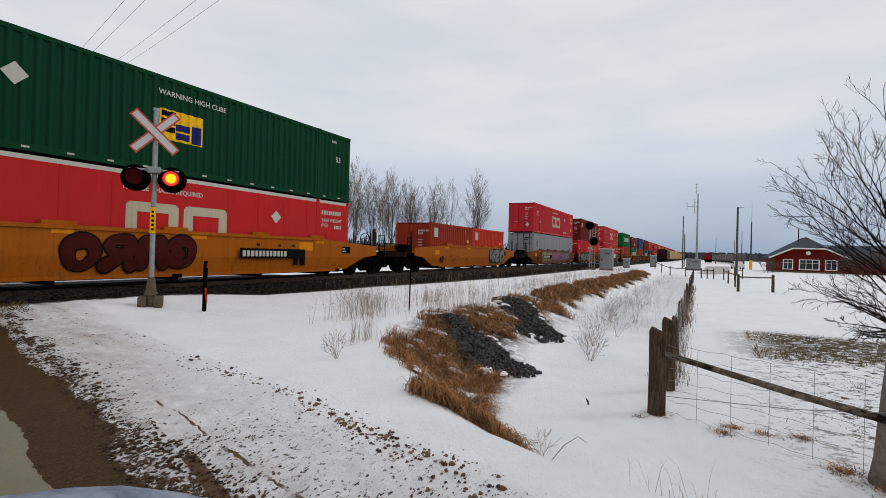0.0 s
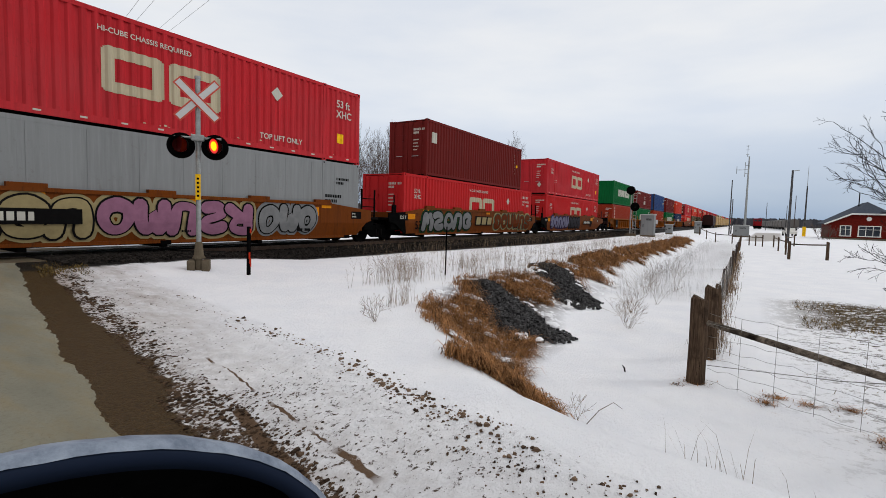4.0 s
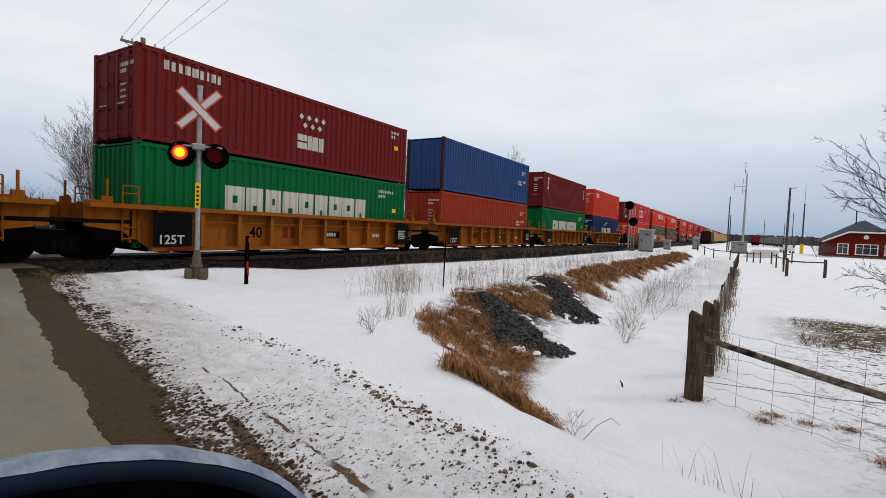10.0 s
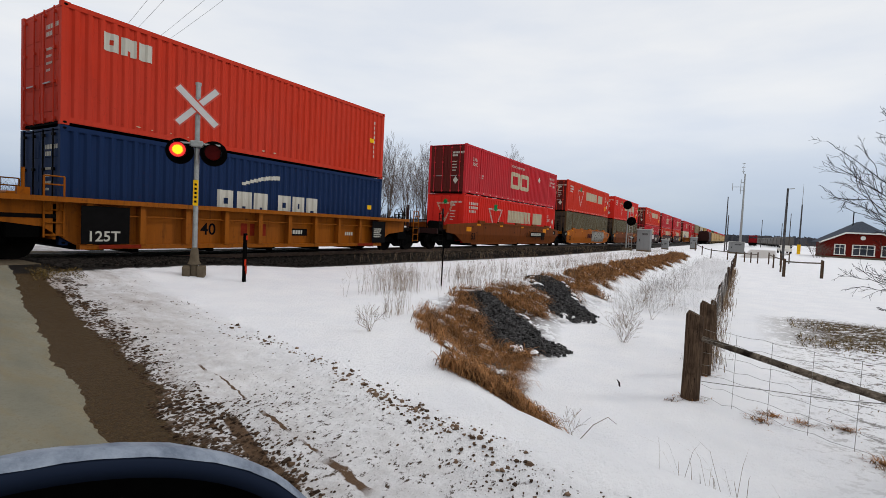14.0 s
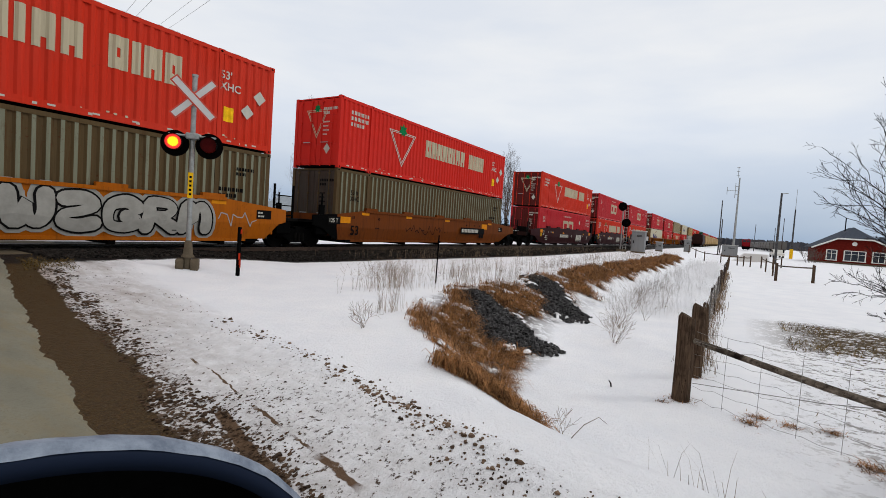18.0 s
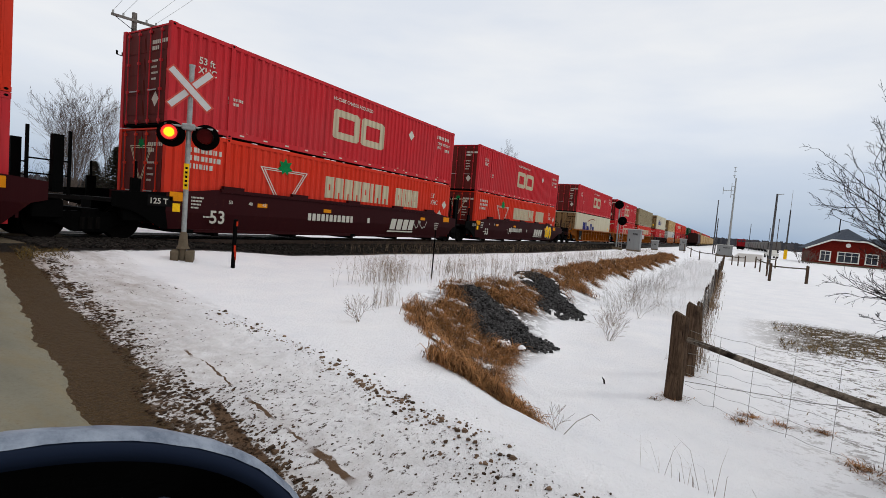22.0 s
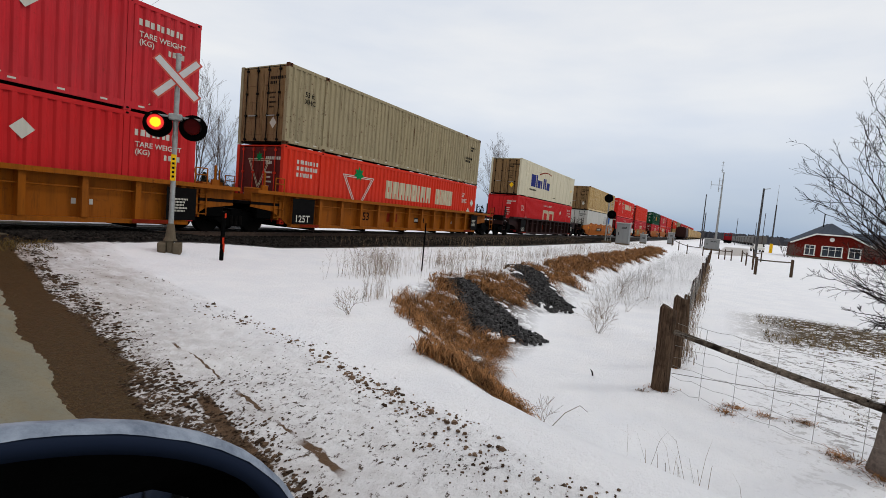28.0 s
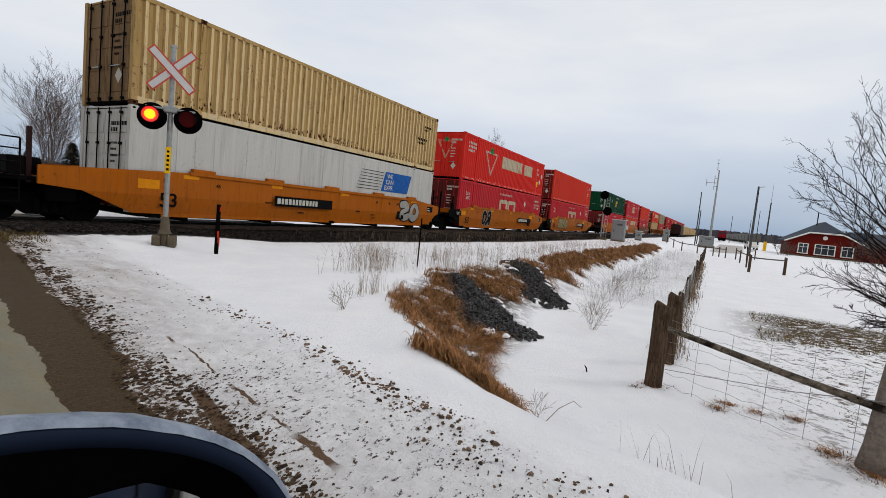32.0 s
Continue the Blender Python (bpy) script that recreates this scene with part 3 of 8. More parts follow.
def road_material():
    m, n, l, b = shader("salt_stained_road")
    geo = n.new("ShaderNodeNewGeometry").outputs["Position"]
    a = noise_node(n, l, geo, 1.2, 6, 0.6, (1.0, 0.35, 1.0))
    c = noise_node(n, l, geo, 26, 5, 0.7)
    col = mix(n, l, ramp(n, l, a, 0.3, 0.7), lin(102, 100, 88), lin(130, 126, 110))
    col = mix(n, l, math_node(n, l, "MULTIPLY", ramp(n, l, c, 0.50, 0.66), 0.6), col, lin(100, 96, 84))
    stain = noise_node(n, l, geo, 3.2, 7, 0.68, (1.0, 0.22, 1.0))
    col = mix(n, l, math_node(n, l, "MULTIPLY", ramp(n, l, stain, 0.46, 0.64), 0.55), col, lin(120, 106, 78))
    grit = noise_node(n, l, geo, 90, 4, 0.8)
    col = mix(n, l, math_node(n, l, "MULTIPLY", ramp(n, l, grit, 0.60, 0.70), 0.7), col, lin(74, 68, 56))
    col = mix(n, l, math_node(n, l, "MULTIPLY", ramp(n, l, noise_node(n, l, geo, 34, 5, 0.7, (1.0, 0.5, 1.0)), 0.63, 0.68), 0.55), col, lin(84, 72, 56))
    l.new(col, b.inputs["Base Color"])
    b.inputs["Roughness"].default_value = 0.8
    b.inputs["Specular IOR Level"].default_value = 0.15
    bump(n, l, b, math_node(n, l, "ADD", c, grit), 0.4, 0.01)
    return m


rv, rf = [], []
ys = [-60 + 0.5 * i for i in range(116)] + [-2 + 0.05 * i for i in range(int(15.2 / 0.05) + 1)]
for y in ys:
    edge = 0.74 + 0.10 * noise.noise((y * 0.9, 2.0, 0)) + 0.05 * noise.noise((y * 4.0, 2.0, 5)) + 0.028 * noise.noise((y * 11.0, 4.0, 5)) + 0.014 * noise.noise((y * 24.0, 4.0, 9))
    for k, q in enumerate((-6.6, -5.0, -3.0, -1.2, edge - 0.35, edge - 0.12, edge - 0.04, edge)):
        x = q + 0.24 * y
        rv.append((x, y, ground_z(x, y, False) + (0.018, 0.02, 0.02, 0.02, 0.02, 0.016, 0.012, -0.01)[k]))
rf = [(j * 8 + i, j * 8 + i + 1, (j + 1) * 8 + i + 1, (j + 1) * 8 + i) for j in range(len(ys) - 1) for i in range(7)]
rme = bpy.data.meshes.new("road")
rme.from_pydata(rv, [], rf)
rme.materials.append(road_material())
tagged(new("road", rme), "pale salt-stained paved road running to the crossing", "road", kind="structure")

# ---- railway track ----
def rail_profile(c):
    return [(c - 0.07, -0.18), (c + 0.07, -0.18), (c + 0.07, -0.165), (c + 0.012, -0.14), (c + 0.012, -0.045), (c + 0.037, -0.035), (c + 0.037, 0), (c - 0.037, 0), (c - 0.037, -0.035), (c - 0.012, -0.045), (c - 0.012, -0.14), (c - 0.07, -0.165)]


track = tagged(new("track"), "single railway track of steel rails on wooden ties", "track", kind="structure")
for off in (-0.755, 0.755):
    part("rail", prism_x(bmesh.new(), rail_profile(TRACK_Y + off), -250, 900), M_RAIL, track)
tie_bm = boxes((-0.11, 0.11, -1.3, 1.3, -0.36, -0.175))
tie_me = bpy.data.meshes.new("tie")
tie_bm.to_mesh(tie_me)
tie_bm.free()
tie_me.materials.append(M_POST)
for i in range(130):
    o = new("tie", tie_me)
    o.parent, o.location = track, (-12 + 0.56 * i, TRACK_Y, 0)
crossing = tagged(new("crossing_panel"), "asphalt and timber crossing surface between the rails", "crossing", kind="structure")
for y0, y1 in ((TRACK_Y - 2.0, TRACK_Y - 0.84), (TRACK_Y - 0.66, TRACK_Y + 0.66), (TRACK_Y + 0.84, TRACK_Y + 2.0)):
    bm = bmesh.new()
    xa = 0.24 * TRACK_Y
    box(bm, xa - 7.5, xa + 2.4, y0, y1, -0.2, -0.012, 0.01)
    part("panel", bm, M_CONC, crossing)


def stone(verts, faces, x, y, z, r, rng, flat=0.7):
    """One irregular eight-cornered stone."""
    b = len(verts)
    a0 = rng.random() * 6.28
    for k in range(4):
        a = a0 + k * 1.571 + rng.uniform(-0.4, 0.4)
        q = r * rng.uniform(0.7, 1.15)
        verts.append((x + q * math.cos(a), y + q * math.sin(a), z - r * 0.4 * flat))
    for k in range(4):
        a = a0 + 0.5 + k * 1.571 + rng.uniform(-0.4, 0.4)
        q = r * rng.uniform(0.45, 0.85)
        verts.append((x + q * math.cos(a), y + q * math.sin(a), z + r * flat * rng.uniform(0.5, 1.0)))
    faces.append((b + 4, b + 5, b + 6, b + 7))
    for k in range(4):
        faces.append((b + k, b + (k + 1) % 4, b + 4 + (k + 1) % 4, b + 4 + k))


rng = random.Random(11)
vs, fs = [], []
for i in range(19000):
    x = 4.5 + 75 * rng.random() ** 1.6
    y = 14.6 - (2.1 + min(1.7, max(0.0, (x - 9) * 0.09))) * rng.random() - 0.2 * rng.random()
    stone(vs, fs, x, y, ground_z(x, y, False) + 0.02, rng.uniform(0.03, 0.065), rng)
stuff("ballast", vs, fs, M_BALLAST, "crushed stone ballast along the track", "ballast")


# ---- the train ----
def travelled(t):
    """How far the train has run since the start: it slowly gathers speed."""
    return 11.3 * t + 0.031 * t * t


def corr(x, depth=0.046, pitch=0.28):
    """How far a corrugated wall steps back at x."""
    f = (x / pitch) % 1.0
    if f < 0.3:
        return 0.0
    if f < 0.5:
        return depth * (f - 0.3) / 0.2
    if f < 0.8:
        return depth
    return depth * (1 - (f - 0.8) / 0.2)


def corr_breaks(x0, x1, pitch=0.28):
    out = {round(x0, 4), round(x1, 4)}
    k = math.floor(x0 / pitch)
    while k * pitch < x1:
        for f in (0.0, 0.3, 0.5, 0.8):
            v = (k + f) * pitch
            if x0 < v < x1:
                out.add(round(v, 4))
        k += 1
    return sorted(out)


def decal(bm, wall, x0, x1, z0, z1, lean=0.0, proud=0.005):
    """A painted patch that follows the wall's corrugation. wall: half width and whether it is corrugated. lean shifts its top along x."""
    half, wavy = wall
    xs = corr_breaks(x0, x1) if wavy else [x0, x1]
    rows = 1 if abs(lean) < 1e-6 or not wavy else 6
    grid = []
    for j in range(rows + 1):
        q = j / rows
        grid.append([bm.verts.new((x + lean * q, -half + (corr(x + lean * q) if wavy else 0) - proud, z0 + (z1 - z0) * q)) for x in xs])
    for j in range(rows):
        for i in range(len(xs) - 1):
            bm.faces.new((grid[j][i], grid[j][i + 1], grid[j + 1][i + 1], grid[j + 1][i]))


def glyph(bm, wall, kind, x, z, w, h, t):
    """Plain painted bars and blocks that stand for a brand mark."""
    if kind == "bars3":
        for k in range(3):
            decal(bm, wall, x, x + w, z + h * 0.37 * k, z + h * (0.37 * k + 0.26))
    elif kind == "bars2":
        for k in range(2):
            decal(bm, wall, x, x + w, z + h * 0.56 * k, z + h * (0.56 * k + 0.44))
    elif kind == "frame":
        q = min(w, h) * 0.27
        for k in range(4):
            a0, a1 = q * 0.55 * k / 4, q * 0.55 * (k + 1) / 4
            cut = q * 0.55 * (1 - math.sin(math.acos(1 - (k + 0.6) / 4)))
            decal(bm, wall, x + a0, x + a1, z + cut, z + h - cut)
            decal(bm, wall, x + w - a1, x + w - a0, z + cut, z + h - cut)
        decal(bm, wall, x + q * 0.55, x + q, z, z + h)
        decal(bm, wall, x + w - q, x + w - q * 0.55, z, z + h)
        decal(bm, wall, x + q, x + w - q, z, z + q * 0.9)
        decal(bm, wall, x + q, x + w - q, z + h - q * 0.9, z + h)
    elif kind == "slot":
        decal(bm, wall, x, x + w, z, z + h * 0.36)
        decal(bm, wall, x, x + w * 0.40, z + h * 0.36, z + h * 0.64)
        decal(bm, wall, x + w * 0.62, x + w, z + h * 0.36, z + h * 0.64)
        decal(bm, wall, x, x + w, z + h * 0.64, z + h)
    elif kind == "notch":
        decal(bm, wall, x, x + w * 0.38, z, z + h)
        decal(bm, wall, x + w * 0.62, x + w, z, z + h)
        decal(bm, wall, x + w * 0.38, x + w * 0.62, z + h * 0.30, z + h)
    elif kind == "tall":
        decal(bm, wall, x, x + w * 0.42, z, z + h)
        decal(bm, wall, x + w * 0.58, x + w, z, z + h)
    else:
        decal(bm, wall, x, x + w, z, z + h)


def id_bars(bm, wall, x, z, rows, size, rng):
    """Rows of small bars for markings too fine to read."""
    for r, n in enumerate(rows):
        xx = x
        for k in range(n):
            w = size * rng.uniform(0.35, 0.7)
            decal(bm, wall, xx, xx + w, z - r * size * 1.6, z - r * size * 1.6 + size, 0, 0.0055)
            xx += w + size * 0.28


def diamond(bm, wall, x, z, r):
    half, wavy = wall
    c = [(x - r, z), (x, z - r), (x + r, z), (x, z + r)]
    bm.faces.new([bm.verts.new((a, -half - 0.006, b)) for a, b in c])


WORD_GREEN = ("slot", "notch", "slot", "notch", "slot", "notch", "slot", "slot", "notch")


def word(ob, wall, kinds, x, z, w, h, t, gap, mat):
    """A row of plain blocks, one part each, in place of a brand's name."""
    for g in kinds:
        if g is None:
            x += w
            continue
        q = w * 0.45 if g == "stem" else w
        bm = bmesh.new()
        glyph(bm, wall, g, x, z, q, h, t)
        bmesh.ops.remove_doubles(bm, verts=bm.verts, dist=0.002)
        part("painted_block", bm, mat, ob)
        x += q + gap


WORD_LONG = ("slot", "notch", "notch", "notch", "slot", "stem", "notch", "notch", None, "slot", "stem", "notch", "slot")


def piece(ob, wall, kind, x, z, w, h, mat):
    """One plain block of a painted mark."""
    bm = bmesh.new()
    glyph(bm, wall, kind, x, z, w, h, 0.1)
    bmesh.ops.remove_doubles(bm, verts=bm.verts, dist=0.002)
    part("painted_block", bm, mat, ob)


def marks(kind, ob, L, H, half, wavy, rng):
    """The painted marks on a container's side, as plain shapes."""
    wall = (half, wavy)
    bm = bmesh.new()
    mat = M_LET
    if kind in ("twin", "twinx"):
        mat = M_LETC
        x = 6.58
        word(ob, wall, ("frame", "frame"), x, 0.90, 1.54, 1.16, 0.37, 0.16, mat)
        diamond(bm, wall, L - 4.2, 2.0, 0.24)
        id_bars(bm, wall, 1.9, 1.2, (8, 5), 0.09, rng)
        part("side_marking", bm, M_LET, ob)["kind"] = "stuff"
        if kind == "twinx":
            lettering("painted_notice", "TOP LIFT ONLY", 0.26, M_LET, ob, L - 4.9, -half - 0.006, 0.42)
            lettering("painted_notice", "53 ft\nXHC", 0.40, M_LET, ob, L - 1.35, -half - 0.006, 2.15)
            lab = bmesh.new()
            decal(lab, wall, L - 1.3, L - 0.95, 0.75, 1.12, 0, 0.007)
            part("warning_label", lab, M_INKY, ob, "yellow warning label")
        else:
            rows_ = bmesh.new()
            id_bars(rows_, wall, L - 1.75, 2.3, (9,), 0.17, rng)
            id_bars(rows_, wall, L - 0.95, 1.72, (4,), 0.15, rng)
            part("side_marking", rows_, M_LET, ob)["kind"] = "stuff"
            lettering("painted_notice", "TARE WEIGHT\n(KG)", 0.20, M_LET, ob, L - 1.75, -half - 0.006, 2.0)
        lettering("painted_notice", "HI-CUBE CHASSIS REQUIRED", 0.19, M_LET, ob, x - 0.1, -half - 0.006, H - 0.52)
        lettering("painted_notice", "53 ft\nXHC", 0.28, M_LET, ob, 0.85, -half - 0.006, 2.0)
        return
    if kind == "leaf":
        x = 3.22
        part("painted_mark", tri_mark(wall, x, 0.6, 2.15, 1.85), M_LET, ob, "white outlined triangle mark")
        part("painted_leaf", leaf_mark(wall, x + 1.07, 2.3, 0.36), M_INKG, ob, "green leaf shape")
        word(ob, wall, WORD_LONG, 6.37, 1.41, 0.455, 0.85, 0.15, 0.105, M_LETC)
        lettering("painted_notice", "53'\nXHC", 0.34, M_LET, ob, L - 2.0, -half - 0.006, 2.05)
        lab = bmesh.new()
        decal(lab, wall, L - 1.85, L - 1.5, 0.75, 1.2, 0, 0.007)
        part("warning_label", lab, M_INKY, ob, "yellow warning label")
        diamond(bm, wall, L - 0.55, 1.75, 0.24)
        diamond(bm, wall, L - 1.0, 1.2, 0.24)
        id_bars(bm, wall, 0.7, 2.3, (9, 8, 7), 0.15, rng)
        for k in range(14):
            decal(bm, wall, 0.6 + k * 1.1, 0.9 + k * 1.1, 0.10, 0.16)
        part("side_marking", bm, M_LET, ob)["kind"] = "stuff"
        return
    if kind == "greenbars":
        word(ob, wall, WORD_GREEN, 2.71, 1.12, 0.68, 0.84, 0.19, 0.075, M_LET)
        id_bars(bm, wall, L - 1.9, 2.35, (10, 5), 0.13, rng)
        part("side_marking", bm, M_LET, ob)["kind"] = "stuff"
        return
    if kind == "greenpanel":
        decal(bm, wall, 7.47, 8.87, 1.05, 1.95)
        part("painted_mark", bm, M_INKY, ob, "yellow panel mark")
        bm = bmesh.new()
        glyph(bm, (half + 0.004, wavy), "bars3", 7.52, 1.28, 0.42, 0.62, 0.14)
        part("painted_mark", bm, M_INKB, ob, "black block shape")
        bm = bmesh.new()
        piece(ob, (half + 0.004, wavy), "bars2", 7.98, 1.12, 0.42, 0.46, M_INKBL)
        piece(ob, (half + 0.004, wavy), "block", 8.46, 1.08, 0.36, 0.55, M_INKBL)
        diamond(bm, wall, 4.06, 1.8, 0.27)
        id_bars(bm, wall, L - 1.2, 2.5, (4,), 0.1, rng)
        part("side_marking", bm, M_LET, ob)["kind"] = "stuff"
        lettering("painted_notice", "WARNING HIGH CUBE", 0.22, M_LET, ob, 7.4, -half - 0.006, 2.35)
        lettering("painted_number", "53", 0.32, M_LET, ob, L - 0.95, -half - 0.006, 1.7)
        return
    if kind == "stars":
        piece(ob, wall, "bars2", 5.56, 0.68, 0.45, 0.52, M_LET)
        piece(ob, wall, "stem", 6.06, 0.68, 0.16, 0.52, M_LET)
        piece(ob, wall, "tall", 6.28, 0.68, 0.58, 0.52, M_LET)
        for r, n in ((0, 4), (1, 3)):
            for k in range(n):
                diamond(bm, wall, 5.7 + k * 0.36 + r * 0.18, 1.85 - r * 0.3, 0.11)
        id_bars(bm, wall, 0.75, 2.1, (9,), 0.26, rng)
        id_bars(bm, wall, L - 1.2, 2.2, (6, 4), 0.12, rng)
        part("side_marking", bm, M_LET, ob)["kind"] = "stuff"
        return
    if kind == "arcs":
        x = 4.14
        for g in ("slot", "notch", "notch", None, "slot", "slot", "notch"):
            if g is None:
                x += 0.3
                continue
            piece(ob, wall, g, x, 1.05, 0.56, 0.68, M_LET)
            x += 0.67
        for k in range(10):
            a = k / 10
            decal(bm, wall, 5.0 + 1.5 * a, 5.0 + 1.5 * (a + 0.1), 1.95 + 0.3 * math.sin(a * 1.6), 2.05 + 0.34 * math.sin(a * 1.6))
        part("side_marking", bm, M_LET, ob)["kind"] = "stuff"
        return
    if kind == "creamblue":
        x, base = 2.62, 0.95
        piece(ob, wall, "block", x, base, 1.15, 1.02, M_INKBL)
        piece(ob, wall, "stem", x + 1.28, base, 0.3, 1.05, M_INKBL)
        piece(ob, wall, "block", x + 1.68, base, 0.75, 0.66, M_INKBL)
        piece(ob, wall, "block", x + 2.55, base, 0.34, 0.66, M_INKBL)
        piece(ob, wall, "tall", x + 3.2, base, 0.8, 0.95, M_INKBL)
        piece(ob, wall, "block", x + 4.2, base, 0.85, 0.66, M_INKBL)
        part("side_marking", bm, M_INKBL, ob)["kind"] = "stuff"
        bm = bmesh.new()
        for k in range(14):
            a = k / 14
            decal(bm, wall, 4.6 + 3.4 * a, 4.6 + 3.4 * (a + 1 / 14), 2.08 + 0.34 * math.sin(a * 2.5), 2.2 + 0.3 * math.sin(a * 2.5))
        part("painted_mark", bm, M_INKR, ob, "red arc")
        bm = bmesh.new()
        id_bars(bm, wall, 2.35, 0.62, (16,), 0.13, rng)
        id_bars(bm, wall, 9.0, 0.35, (14,), 0.07, rng)
        part("side_marking", bm, M_INKB, ob)["kind"] = "stuff"
        bm = bmesh.new()
        diamond(bm, wall, L - 1.0, 1.5, 0.2)
        part("side_marking", bm, M_INKY, ob)["kind"] = "stuff"
        lettering("painted_number", "53", 0.34, M_INKB, ob, L - 0.85, -half - 0.006, 0.2)
        return
    if kind == "colmark":
        for k in range(6):
            piece(ob, wall, ("bars2", "stem")[k % 2], 0.95, 2.35 - k * 0.38, 0.34, 0.3, M_LET)
        id_bars(bm, wall, L - 0.6, 2.3, (2,) * 6, 0.12, rng)
        part("side_marking", bm, M_LET, ob)["kind"] = "stuff"
        return
    if kind == "maroonbare":
        for k in range(3):
            piece(ob, wall, ("tall", "bars2", "stem")[k], 0.85, 1.55 + k * 0.36, 0.3, 0.3, M_LET)
        id_bars(bm, wall, L - 0.8, 2.2, (2,) * 5, 0.12, rng)
        part("side_marking", bm, M_LET, ob)["kind"] = "stuff"
        return
    if kind == "verm":
        for k, g in enumerate(("slot", "notch", "stem")):
            piece(ob, wall, g, 0.9 + k * 0.42, 2.05, 0.36, 0.46, M_LET)
        id_bars(bm, wall, L - 0.7, 2.3, (1,) * 8, 0.13, rng)
        part("side_marking", bm, M_LET, ob)["kind"] = "stuff"
        return
    if kind == "panel":
        bm.faces.new([bm.verts.new((xx, -half - 0.012, zz)) for xx, zz in ((L - 4.75, 1.5), (L - 2.5, 1.5), (L - 2.2, 2.44), (L - 4.45, 2.44))])
        part("painted_mark", bm, M_ADBLUE, ob, "blue slanted advertising panel")
        bm = bmesh.new()
        for k in range(7):
            decal(bm, wall, L - 6.6 + k * 0.06, L - 4.82 + k * 0.04, 1.52 + k * 0.14, 1.545 + k * 0.14, 0, 0.012)
        part("side_marking", bm, M_INKB, ob)["kind"] = "stuff"
        for k, tx in enumerate(("EXPR", "CAN", "WE")):
            lettering("painted_notice", tx, 0.30, M_LET, ob, L - 4.5 + 0.09 * k, -half - 0.016, 1.58 + k * 0.28)
        return
    if kind == "logo20":
        decal(bm, wall, 0.5, 0.95, 1.75, 2.3)
        id_bars(bm, wall, L - 1.2, 2.2, (1, 1, 1, 1, 1, 1), 0.15, rng)
        part("side_marking", bm, M_LET, ob)["kind"] = "stuff"
        return
    id_bars(bm, wall, L - 1.3, 2.2, (9, 5), 0.1, rng)
    id_bars(bm, wall, L - 1.9, 1.5, (9, 7), 0.12, rng)
    part("side_marking", bm, M_LET if kind not in ("dark", "rusty") else M_INKB, ob)["kind"] = "stuff"
    if L > 14 and kind != "rusty":
        lettering("painted_notice", "53 ft\nXHC", 0.26, M_INKB, ob, 0.85, -half - 0.006, 1.9)


def tri_mark(wall, x, z, w, h):
    """A downward triangle drawn as a band of three sides."""
    bm = bmesh.new()
    half = wall[0]
    c = [(x, z + h * 0.88), (x + w, z + h * 0.88), (x + w / 2, z)]
    cx, cz = x + w / 2, z + h * 0.62
    for sc0, sc1 in ((1.0, 0.93), (0.86, 0.80)):
        outer = [bm.verts.new((cx + (a - cx) * sc0, -half - 0.006, cz + (b - cz) * sc0)) for a, b in c]
        inner = [bm.verts.new((cx + (a - cx) * sc1, -half - 0.006, cz + (b - cz) * sc1)) for a, b in c]
        for i in range(3):
            bm.faces.new((outer[i], inner[i], inner[(i + 1) % 3], outer[(i + 1) % 3]))
    return bm


def leaf_mark(wall, x, z, r):
    bm = bmesh.new()
    pts = []
    for k in range(14):
        a = math.pi / 2 + 2 * math.pi * k / 14
        q = r * (1.0 if k % 2 == 0 else 0.55)
        if k in (6, 7, 8):
            q *= 0.8
        pts.append(bm.verts.new((x + q * math.cos(a), -wall[0] - 0.009, z + q * math.sin(a))))
    bm.faces.new(pts)
    return bm


